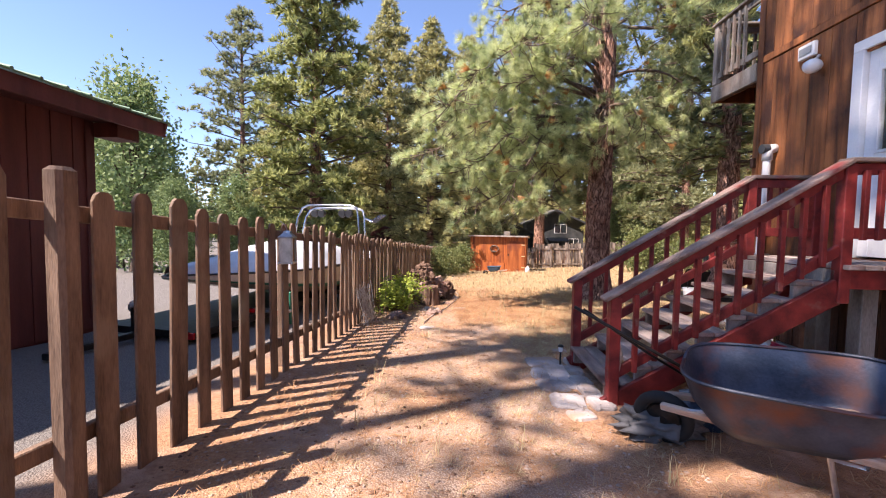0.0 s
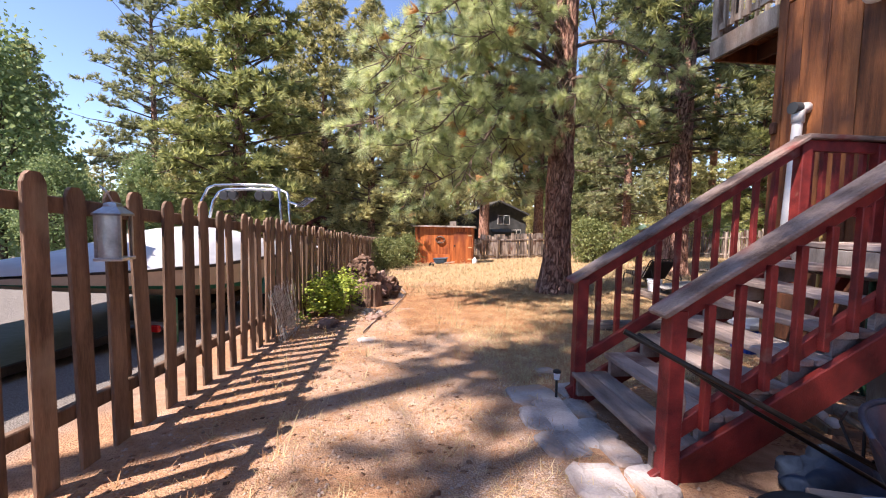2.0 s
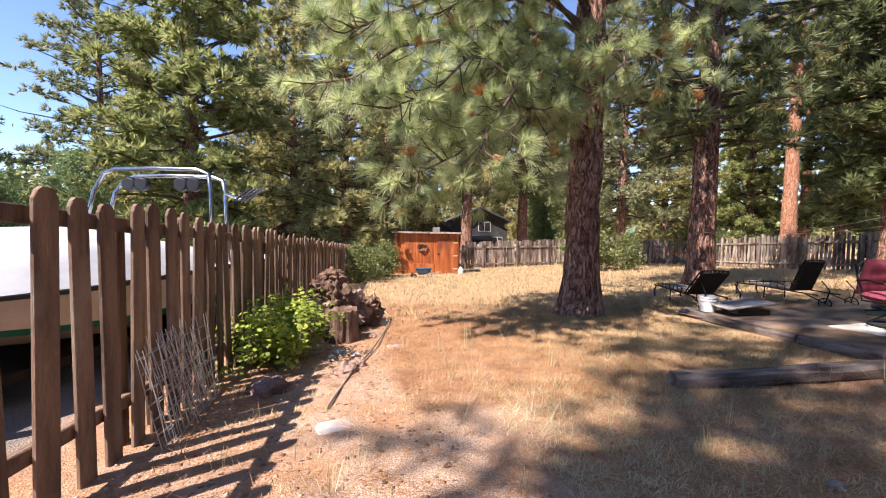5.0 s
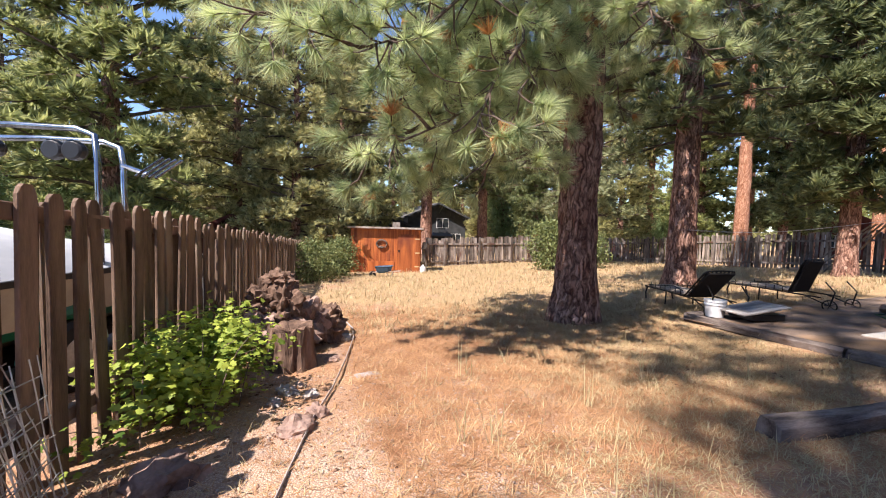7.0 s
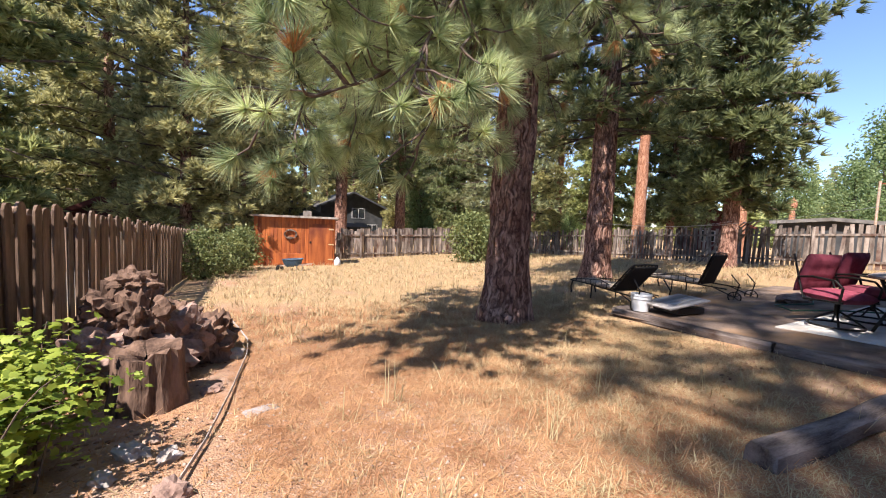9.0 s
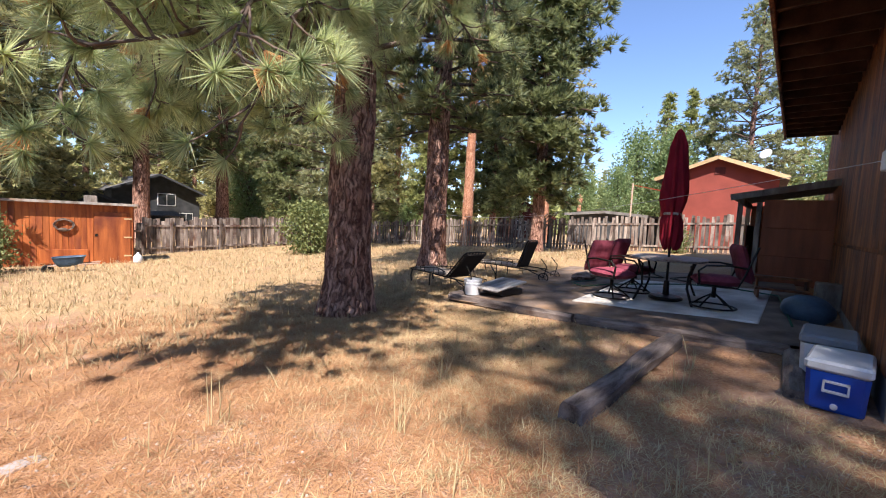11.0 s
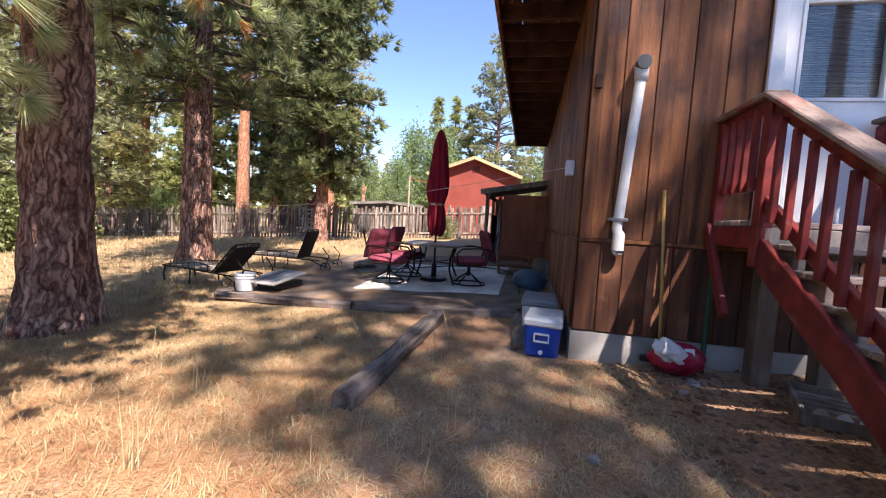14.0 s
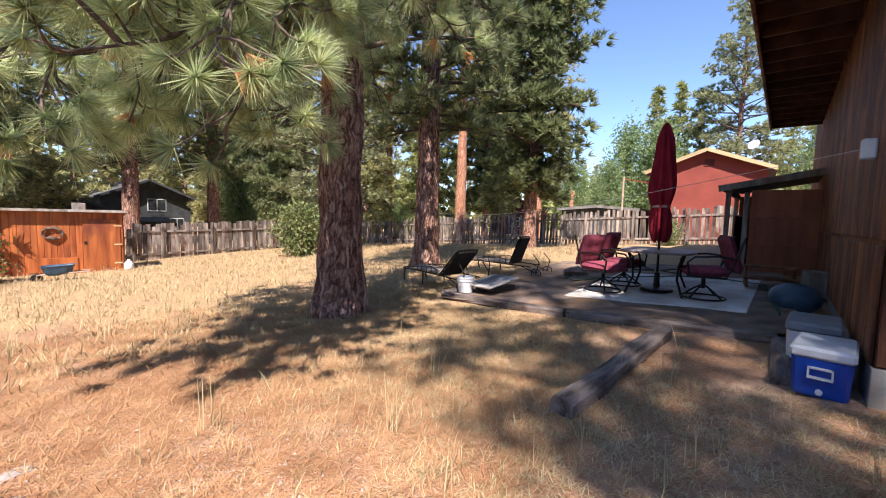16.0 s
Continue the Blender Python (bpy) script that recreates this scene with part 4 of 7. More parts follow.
# door in the west wall
def door():
    d = tagged(thing("door_1", WW @ pose(DOOR[0], 0, DOOR[2]), "white half-glazed door with closed blinds", "door"), kind="structure")
    W, H = DOOR[1] - DOOR[0], DOOR[3] - DOOR[2]
    fr = Build()
    for a in ((-0.09, 0.02, 0, H + 0.02), (W - 0.02, W + 0.09, 0, H + 0.02)):
        fr.box(a[0], a[1], -0.055, 0.12, a[2], a[3], None, 0.006)
    fr.box(-0.09, W + 0.09, -0.055, 0.12, H + 0.02, H + 0.12, None, 0.006)
    part("door_frame", fr, WHITE, d)
    leaf = Build()
    for x0, x1, z0, z1 in ((0.025, 0.13, 0.02, H), (W - 0.13, W - 0.025, 0.02, H), (0.13, W - 0.13, 0.02, 1.0), (0.13, W - 0.13, 1.80, H)):
        leaf.box(x0, x1, 0.0, 0.045, z0, z1, None, 0.004)
    lf = part("leaf", leaf, WHITE, d)
    bead = Build()
    for x0, x1, z0, z1 in ((0.13, 0.16, 1.0, 1.8), (W - 0.16, W - 0.13, 1.0, 1.8), (0.16, W - 0.16, 1.0, 1.03), (0.16, W - 0.16, 1.77, 1.8)):
        bead.box(x0, x1, -0.012, 0.05, z0, z1, None, 0.004)
    part("glazing_bead", bead, WHITE, d)
    pane = part("pane", Build().box(0.15, W - 0.15, 0.012, 0.018, 1.02, 1.78), GLASS, d)
    pane.visible_shadow = False
    bl = part("blind", Build().box(0.15, W - 0.15, 0.06, 0.064, 1.0, 1.8), GREYBLIND, d)
    for k in range(40):
        z = 1.02 + k * 0.0192
        part("slat", Build().box(0.155, W - 0.155, 0.036, 0.050, z, z + 0.003, pose(0, 0, 0)), GREYBLIND, bl)
    part("knob", Build().lathe([(0.012, 0), (0.012, 0.03), (0.03, 0.04), (0.032, 0.055), (0.02, 0.065)], 14, pose(W - 0.075, 0, 0.95, 90)), STEEL, lf, "steel knob")
    return d


GLASS = glass_material("clear_glass")
# blinds toned down: the dark look of reflecting glass is put in their colour
GREYBLIND = material("grey_blind_shadow", (0.2, 0.22, 0.24), (0.3, 0.32, 0.34), 3, 0.8, 0.1)
door()


# balcony along the north side
def balcony():
    t = thing("balcony", HOUSE @ pose(0, 0.0, 3.28), "weathered brown wooden balcony with baluster railing", "balcony")
    L, D = 9.2, 0.95
    for i in range(8):
        part("deck_board", Build().box(0, L, 0.035 + i * 0.115, 0.035 + i * 0.115 + 0.107, 0.20, 0.235, None, 0.004), SIDING, t)
    for i in range(18):
        x = 0.05 + i * 0.53
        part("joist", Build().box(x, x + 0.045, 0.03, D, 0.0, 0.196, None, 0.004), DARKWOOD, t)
    part("fascia", Build().box(0, L, D + 0.002, D + 0.045, -0.02, 0.22, None, 0.006), SIDING, t)
    part("fascia", Build().box(-0.045, -0.002, 0.03, D + 0.045, -0.02, 0.22, None, 0.006), GREYWOOD, t)
    for x in (0.0, 2.3, 4.6, 6.9, 9.1):
        part("post", Build().box(x - 0.045, x + 0.045, D - 0.06, D + 0.03, 0.24, 1.12, None, 0.006), GREYWOOD, t)
    for z in (0.32, 1.02):
        part("rail", Build().box(0, L, D - 0.035, D + 0.005, z, z + 0.085, None, 0.006), GREYWOOD, t)
        part("rail", Build().box(-0.02, 0.02, 0.03, D - 0.06, z, z + 0.085, None, 0.006), GREYWOOD, t)
    part("cap_rail", Build().box(-0.07, L, D - 0.09, D + 0.05, 1.125, 1.16, None, 0.006), GREYWOOD, t)
    part("cap_rail", Build().box(-0.07, 0.07, 0.03, D - 0.09, 1.125, 1.16, None, 0.006), GREYWOOD, t)
    for i in range(64):
        x = 0.12 + i * 0.14
        part("baluster", Build().box(x, x + 0.036, D - 0.0, D + 0.03, 0.3, 1.1), GREYWOOD, t)
    for i in range(5):
        y = 0.28 + i * 0.12
        part("baluster", Build().box(-0.045, -0.012, y, y + 0.036, 0.3, 1.1), GREYWOOD, t)


# darker brown than the other balcony wood; joists and the corner bracket
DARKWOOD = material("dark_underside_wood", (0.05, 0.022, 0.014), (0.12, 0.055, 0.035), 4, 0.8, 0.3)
balcony()


# ---- entry stairs ----
def stairs():
    """Local axes of the house corner: the flight climbs along +x between the two railings."""
    ST = HOUSE
    t = thing("entry_stairs", ST, "red painted wooden stairs with worn grey treads", "stairs")
    ya, yb, z_top, z_bot, n = -1.08, -2.19, 1.02, -0.18, 8
    x_bot, x_top = -2.59, -0.80
    rise, run = (z_top - z_bot) / n, (x_top - x_bot) / (n - 1)
    for i in range(1, n):
        x, z = x_bot - 0.06 + run * (i - 1), z_bot + rise * i
        for k in (0, 1):
            part("tread", Build().box(x + k * 0.145, x + k * 0.145 + 0.138, yb + 0.02, ya - 0.02, z - 0.038, z, None, 0.006), TREAD, t, m=pose(0, 0, 0, 0, 0, 0))
        part("bracket", Build().box(x + 0.02, x + 0.25, ya - 0.1, ya - 0.06, z - 0.17, z - 0.04, None, 0.004), TREAD, t)
        part("bracket", Build().box(x + 0.02, x + 0.25, yb + 0.06, yb + 0.1, z - 0.17, z - 0.04, None, 0.004), TREAD, t)
    s = (z_top - z_bot) / (x_top - x_bot + run)
    for y in (ya, yb):
        part("stringer", Build().beam((x_bot - 0.05, y, z_bot - 0.08), (x_top + 0.02, y, z_top - 0.21), 0.045, 0.20, 0.006), REDPAINT, t)
    for i in range(6):
        part("landing_board", Build().box(x_top + 0.0 + i * 0.132, x_top + i * 0.132 + 0.126, yb - 0.1, ya + 0.03, z_top - 0.04, z_top, None, 0.005), TREAD, t)
    part("landing_fascia", Build().box(x_top - 0.02, x_top - 0.002, yb, ya, z_top - 0.24, z_top - 0.045, None, 0.005), GREYWOOD, t)
    part("landing_fascia", Build().box(x_top - 0.02, -0.05, ya + 0.005, ya + 0.04, z_top - 0.2, z_top - 0.045, None, 0.005), REDPAINT, t)
    part("landing_fascia", Build().box(x_top - 0.02, -0.05, yb - 0.04, yb - 0.005, z_top - 0.2, z_top - 0.045, None, 0.005), REDPAINT, t)
    for y in (ya - 0.33, yb + 0.33):
        part("support_post", Build().box(x_top + 0.46, x_top + 0.60, y - 0.07, y + 0.07, -0.8, z_top - 0.24, None, 0.008), GREYWOOD, t, "bare grey post")
    part("brace", Build().beam((-0.06, ya + 0.05, 0.98), (-0.52, ya + 0.06, 0.30), 0.045, 0.09, 0.005), REDPAINT, t)
    for y, side in ((ya, 1), (yb, -1)):
        h0, h1 = 0.74, 1.86
        part("newel", Build().box(x_bot - 0.045, x_bot + 0.045, y - 0.045, y + 0.045, -0.45, h0 - 0.03, None, 0.006), REDPAINT, t)
        part("newel", Build().box(x_top - 0.02, x_top + 0.07, y - 0.045, y + 0.045, 0.70, h1 - 0.035, None, 0.006), REDPAINT, t)
        part("newel", Build().box(-0.13, -0.04, y - 0.04, y + 0.04, 0.95, h1 - 0.035, None, 0.006), REDPAINT, t)
        part("top_rail", Build().beam((x_bot, y, h0 - 0.065), (x_top + 0.03, y, h1 - 0.065), 0.04, 0.09, 0.005), REDPAINT, t)
        part("handrail_cap", Build().beam((x_bot - 0.1, y, h0 - 0.055), (x_top + 0.03, y, h1), 0.145, 0.036, 0.008), GREYCAP, t, "bare worn handrail board")
        part("top_rail", Build().box(x_top + 0.03, -0.03, y - 0.02, y + 0.02, h1 - 0.11, h1 - 0.02, None, 0.005), REDPAINT, t)
        part("handrail_cap", Build().box(x_top, -0.03, y - 0.072, y + 0.072, h1 - 0.017, h1 + 0.02, None, 0.008), GREYCAP, t)
        part("bottom_rail", Build().beam((x_bot, y, h0 - 0.70), (x_top + 0.03, y, h1 - 0.70), 0.042, 0.085, 0.005), REDPAINT, t)
        part("bottom_rail", Build().box(x_top + 0.03, -0.03, y - 0.02, y + 0.02, h1 - 0.63, h1 - 0.54, None, 0.005), REDPAINT, t)
        for i in range(1, 11):
            u = i / 11
            x = x_bot + u * (x_top - x_bot)
            zt = h0 + u * (h1 - h0)
            part("baluster", Build().box(x - 0.02, x + 0.02, y + side * 0.022, y + side * 0.06, zt - 0.76, zt - 0.10, None, 0.004), REDPAINT, t)
        for i in range(5):
            x = x_top + 0.14 + i * 0.12
            part("baluster", Build().box(x - 0.02, x + 0.02, y + side * 0.022, y + side * 0.06, h1 - 0.64, h1 - 0.08, None, 0.004), REDPAINT, t)


stairs()

# ---- orange garden shed ----
def shed():
    t = thing("garden_shed", pose(1.75, 26.2, gz(3.3, 25.6) - 0.06, 0, 0, -14), "orange-stained wooden board shed with a sloping roof", "shed")
    W, D, H = 3.5, 2.0, 2.25
    part("wall", Build().box(0, W, 0.03, D, 0, H - 0.05), SHEDWOOD, t)
    x = 0.0
    g = np.random.default_rng(3)
    while x < W - 0.02:
        w = min(0.17 * g.uniform(0.9, 1.1), W - x)
        part("board", Build().box(x + 0.004, x + w - 0.004, 0.0, 0.028, 0.02, H, None, 0.004), SHEDWOOD, t)
        x += w
    for i in range(11):
        part("board", Build().box(W, W + 0.025, 0.03 + i * 0.18, 0.03 + i * 0.18 + 0.172, 0.02, H - 0.05, None, 0.004), SHEDWOOD, t)
    r = Build().box(-0.15, W + 0.15, -0.25, D + 0.25, 0, 0.09, pose(0, 0, H, -2.5), 0.006)
    part("roof", r, GREYWOOD, t)
    d = part("door", Build().box(2.35, 3.42, -0.035, -0.004, 0.06, 2.0, None, 0.006), SHEDWOOD, t)
    for z in (0.35, 1.05, 1.75):
        part("hinge", Build().box(3.22, 3.46, -0.046, -0.036, z, z + 0.05), TRIM, d)
    part("latch", Build().box(2.38, 2.46, -0.05, -0.036, 1.1, 1.2), BLACKMETAL, d)
    part("trim", Build().box(0.9, 2.2, -0.03, -0.004, 0.12, 0.62, None, 0.006), SHEDWOOD, t)
    part("vent_box", Build().box(2.0, 2.4, 1.2, 1.6, H + 0.02, H + 0.35, None, 0.01), GREYWOOD, t)
    # wreath beside the door
    w = thing("wreath", t.matrix_basis @ pose(1.55, -0.06, 1.5, 90), "round dark twig wreath hung on the shed", "wreath")
    g = np.random.default_rng(9)
    tw = Build()
    for k in range(9):
        ph = g.uniform(0, 6)
        tw.tube([((0.2 + 0.03 * math.sin(5 * a + ph)) * math.cos(a) * 1.25, (0.2 + 0.03 * math.cos(4 * a + ph)) * math.sin(a), 0.03 * math.sin(3 * a + ph)) for a in np.linspace(0, 2 * math.pi, 30)], 0.012, 5)
    tw.blob((0.13, 0.07, 0.04), 3, pose(-0.02, -0.17, 0.03))
    part("twigs", tw, BRANCH, w)


shed()


# ---- neighbouring buildings ----
def gable_house(name, m, w, d, h, rise, wallmat, roofmat, label, windows=(), over=0.5, trim=TRIM, ridge_across=True):
    """A house with its gable end at y = 0; windows: (x, z, width, height)."""
    t = thing(name, m, label, "house")
    b = Build()
    vs = [(0, 0, 0), (w, 0, 0), (w, 0, h), (w / 2, 0, h + rise), (0, 0, h), (0, d, 0), (w, d, 0), (w, d, h), (w / 2, d, h + rise), (0, d, h)]
    b.add(vs, [(0, 1, 2, 3, 4), (9, 8, 7, 6, 5), (1, 6, 7, 2), (5, 0, 4, 9), (0, 5, 6, 1)])
    part("wall", b, wallmat, t)
    for s in (-1, 1):
        a = Vector((w / 2, -over, h + rise + 0.02))
        e = Vector((w / 2 + s * (w / 2 + over), -over, h + 0.02 - rise * over / (w / 2)))
        q = Build()
        n = Vector((0, d + 2 * over, 0))
        vs = [a, e, e + n, a + n]
        up = Vector((0, 0, 0.14))
        q.add([*vs, *[v + up for v in vs]], [(3, 2, 1, 0), (4, 5, 6, 7), (0, 1, 5, 4), (1, 2, 6, 5), (2, 3, 7, 6), (3, 0, 4, 7)])
        rf = part("roof", q, roofmat, t)
        part("barge_board", Build().beam(a + Vector((0, -0.02, 0.05)), e + Vector((0, -0.02, 0.05)), 0.04, 0.2), trim, rf)
    for x, z, ww, hh in windows:
        wn = part("window", Build().box(x - 0.06, x + ww + 0.06, -0.05, -0.004, z - 0.06, z + hh + 0.06, None, 0.01), WHITE, t)
        part("pane", Build().box(x, x + ww / 2 - 0.03, -0.056, -0.051, z, z + hh), DARKGLASS, wn)
        part("pane", Build().box(x + ww / 2 + 0.03, x + ww, -0.056, -0.051, z, z + hh), DARKGLASS, wn)
    return t


DARKGLASS = material("dark_window_glass", (0.02, 0.025, 0.03), (0.05, 0.06, 0.07), 1.0, 0.08, 0.0, spec=0.8)
red = gable_house("neighbour_house", pose(28.0, 11.4, -0.4, 0, 0, -90), 5.5, 9, 4.35, 1.05, REDHOUSE, ROOF, "barn-red house with a low gable and pale bargeboards", over=0.4)
part("gable_vent", Build().box(2.6, 3.1, -0.03, -0.004, 4.55, 4.95, None, 0.01), BROWNBLDG, red)
grey = gable_house("neighbour_house", pose(11.0, 54.0, -1.9, 0, 0, 0), 7.5, 8, 3.9, 1.6, GREYHOUSE, ROOF, "dark grey two-storey house among the pines", [(3.7, 2.6, 1.5, 1.1), (5.6, 0.4, 1.2, 1.4)], over=0.6, trim=GREYHOUSE)
part("porch_roof", Build().box(2.6, 5.2, -2.0, 0, 0, 0.12, pose(0, 0, 1.9, 12)), ROOF, grey)
gable_house("neighbour_house", pose(2.0, 52.0, -1.9, 0, 0, 0), 9.0, 8, 2.6, 1.8, GREYHOUSE, ROOF, "low dark house with a shingle roof", [(1.5, 0.9, 1.3, 1.0)], over=0.6, trim=GREYHOUSE)
gable_house("neighbour_cabin", pose(30.0, 45.0, -1.6, 0, 0, -25), 5.0, 6, 2.2, 1.3, REDHOUSE, GREENROOF, "small red-brown cabin with a green roof", over=0.6)
gable_house("neighbour_cabin", pose(-6.5, 30.5, -1.9, 0, 0, 0), 4.4, 5, 1.9, 1.1, BROWNBLDG, ROOF, "small dark cabin with a shingle roof beyond the fence", over=0.4, trim=BROWNBLDG)
gable_house("neighbour_cabin", pose(42.0, 31.0, -1.0, 0, 0, -60), 6.0, 6, 2.6, 1.5, BROWNBLDG, ROOF, "dark brown cabin under the pines", [(2, 1, 1.2, 1.0)], over=0.5, trim=BROWNBLDG)
gable_house("neighbour_garage", pose(31.0, 18.2, -0.4, 0, 0, -90), 5.4, 5, 2.05, 0.22, GREYHOUSE, CONCRETE, "low outbuilding with a pale sheet roof", over=0.3, trim=CONCRETE)


# brown outbuilding on the far side of the picket fence
def outbuilding():
    t = thing("outbuilding", pose(-5.22, 6.1, gz(-4.5, 4) + 0.10, 0, 0, -3.5), "dark red-brown outbuilding with a ribbed metal roof", "building")
    H = 2.95
    part("wall", Build().box(-2.1, 0, -9, 0, -0.5, H), BROWNBLDG, t)
    y = -9.0
    while y < -0.02:
        w = min(0.30, -y)
        part("board", Build().box(0.002, 0.022, y + 0.006, y + w - 0.006, -0.15, H, None, 0.004), BROWNBLDG, t)
        y += w
    part("corner_trim", Build().box(0.024, 0.045, -0.12, 0.02, 0, H, None, 0.004), BROWNBLDG, t)
    sl = pose(0.78, 0, H + 0.02, 0, 14, 0)
    part("fascia", Build().box(0.70, 0.745, -9.5, 0.55, H - 0.17, H + 0.04, None, 0.006), BROWNBLDG, t)
    part("barge_board", Build().box(-2.9, 0.0, 0.50, 0.545, -0.2, 0.02, sl, 0.006), BROWNBLDG, t)
    part("soffit", Build().box(0.05, 0.69, -9.5, 0.5, H - 0.06, H - 0.02), BROWNBLDG, t)
    part("tail_board", Build().box(0.05, 0.42, 0.0, 0.40, H - 0.28, H - 0.065, None, 0.006), BROWNBLDG, t)
    rf = part("roof", Build().box(-2.95, 0, -9.6, 0.6, 0.025, 0.045, sl), GREENROOF, t)
    for i in range(34):
        y = -9.5 + i * 0.3
        part("rib", Build().tube([(-2.95, y, 0.05), (0.01, y, 0.05)], 0.022, 6), GREENROOF, rf, m=sl)


outbuilding()


# ---- more materials ----
def plain(name, colour, rough=0.5, metal=0.0, spec=0.4):
    return material(name, tuple(c * 0.8 for c in colour), colour, 5.0, rough, 0.08, metal=metal, vary=0.05, spec=spec)


BLUE = plain("blue_cooler_plastic", (0.01, 0.065, 0.40), 0.35)
OFFWHITE = plain("scuffed_white_plastic", (0.72, 0.74, 0.76), 0.4)
GREYLID = plain("grey_plastic", (0.24, 0.26, 0.28), 0.5)
BURGUNDY = material("burgundy_cushion_cloth", (0.15, 0.025, 0.045), (0.30, 0.065, 0.095), 8.0, 0.9, 0.3, fine=160)
CANOPY = material("dark_red_canopy_cloth", (0.17, 0.006, 0.014), (0.30, 0.010, 0.026), 5.0, 0.85, 0.3, (2, 2, 0.6), fine=120)
TANCLOTH = material("tan_patterned_cushion", (0.25, 0.19, 0.14), (0.55, 0.47, 0.38), 18.0, 0.9, 0.3, fine=120)
SLAB = material("pale_concrete_slab", (0.36, 0.35, 0.32), (0.62, 0.60, 0.56), 2.5, 0.9, 0.25, fine=80, spots=(0.25, 0.21, 0.17), spot_size=1.3, spot_at=0.64)
DARKDIRT = material("dark_trodden_patio_dirt", (0.09, 0.065, 0.05), (0.22, 0.165, 0.13), 3.0, 0.95, 0.6, fine=60, spots=(0.28, 0.17, 0.09), spot_size=1.0)
TIE = material("weathered_railway_tie", (0.05, 0.035, 0.03), (0.28, 0.23, 0.20), 4.0, 0.9, 0.7, (0.6, 3, 3), fine=45, spots=(0.06, 0.03, 0.02), spot_size=2.0)
PVC = plain("white_pvc_pipe", (0.72, 0.71, 0.68), 0.35)
DARKPIPE = plain("dark_grey_pipe_mouth", (0.05, 0.055, 0.06), 0.5)
YELLOW = material("yellow_varnished_handle", (0.42, 0.24, 0.05), (0.62, 0.42, 0.12), 4.0, 0.4, 0.1, (3, 3, 0.5))
BAGRED = material("crumpled_red_bag", (0.22, 0.008, 0.03), (0.42, 0.02, 0.06), 6.0, 0.35, 0.6, fine=25)
BAGWHITE = material("crumpled_white_bag", (0.55, 0.55, 0.56), (0.8, 0.79, 0.78), 6.0, 0.35, 0.6, fine=25)
TRAY = material("dark_blue_steel_tray", (0.035, 0.042, 0.06), (0.09, 0.10, 0.13), 5.0, 0.42, 0.15, metal=0.3, spots=(0.17, 0.065, 0.04), spot_size=3.0, spot_at=0.60)
HANDLEWOOD = material("bare_handle_wood", (0.36, 0.24, 0.17), (0.60, 0.46, 0.36), 4.0, 0.7, 0.2, (0.5, 3, 3))
GREYCLOTH = material("grey_tarpaulin_bag", (0.07, 0.07, 0.073), (0.17, 0.17, 0.175), 5.0, 0.6, 0.7, fine=22)
BLUECLOTH = material("dull_blue_tarpaulin", (0.03, 0.06, 0.10), (0.07, 0.13, 0.20), 5.0, 0.5, 0.4, fine=30)
DARKBLUECLOTH = material("dark_blue_cloth", (0.012, 0.022, 0.04), (0.03, 0.05, 0.085), 5.0, 0.8, 0.5, fine=30)
COVER = material("silver_white_boat_cover", (0.55, 0.58, 0.62), (0.82, 0.84, 0.86), 2.0, 0.5, 0.4, (1, 0.4, 1), fine=14)
HULL = plain("cream_boat_hull", (0.52, 0.45, 0.37), 0.25)
GREENSTRIPE = plain("green_boat_stripe", (0.02, 0.16, 0.10), 0.3)
CHROME = material("polished_tower_tube", (0.25, 0.26, 0.28), (0.5, 0.52, 0.55), 6.0, 0.2, 0.02, metal=1.0)
BLACKPLASTIC = plain("black_plastic", (0.02, 0.02, 0.022), 0.4)
RUBBER = plain("black_rubber", (0.02, 0.02, 0.02), 0.8)
GREENHOSE = plain("green_garden_hose", (0.02, 0.09, 0.05), 0.45)
PANELRED = material("red_brown_plywood", (0.16, 0.045, 0.02), (0.30, 0.09, 0.04), 2.0, 0.6, 0.2, (1, 3, 0.5), fine=40)
REDLENS = plain("red_tail_lamp", (0.45, 0.01, 0.01), 0.25)
WIRE = material("galvanised_wire", (0.38, 0.38, 0.39), (0.66, 0.66, 0.66), 8.0, 0.4, 0.05, metal=0.75)
SAIL = plain("red_shade_sail_cloth", (0.5, 0.03, 0.02), 0.8)




# ---- patio ----
xs, ys = np.arange(5.75, 11.6, 0.15), np.arange(5.72, 10.6, 0.15)
P = [(x, y, base_z(x, y) + 0.062 + 0.012 * noise.noise(Vector((x * 2, y * 2, 1)))) for y in ys for x in xs]
n = len(xs)
F = [(j * n + i, j * n + i + 1, (j + 1) * n + i + 1, (j + 1) * n + i) for j in range(len(ys) - 1) for i in range(n - 1)]
patio = single("pavement", Build().add(P, F), DARKDIRT, "dark trodden patio dirt held by timbers", "patio", smooth=True, kind="structure")
slab = single("pavement", Build().box(0, 2.95, 0, 2.45, -0.12, 0.03, None, 0.012), SLAB, "pale concrete patio slab with dust and stains", "patio slab", m=pose(6.62, 6.22, base_z(6.62, 6.22) + 0.052, -3.3, -2.3, -3), kind="structure")


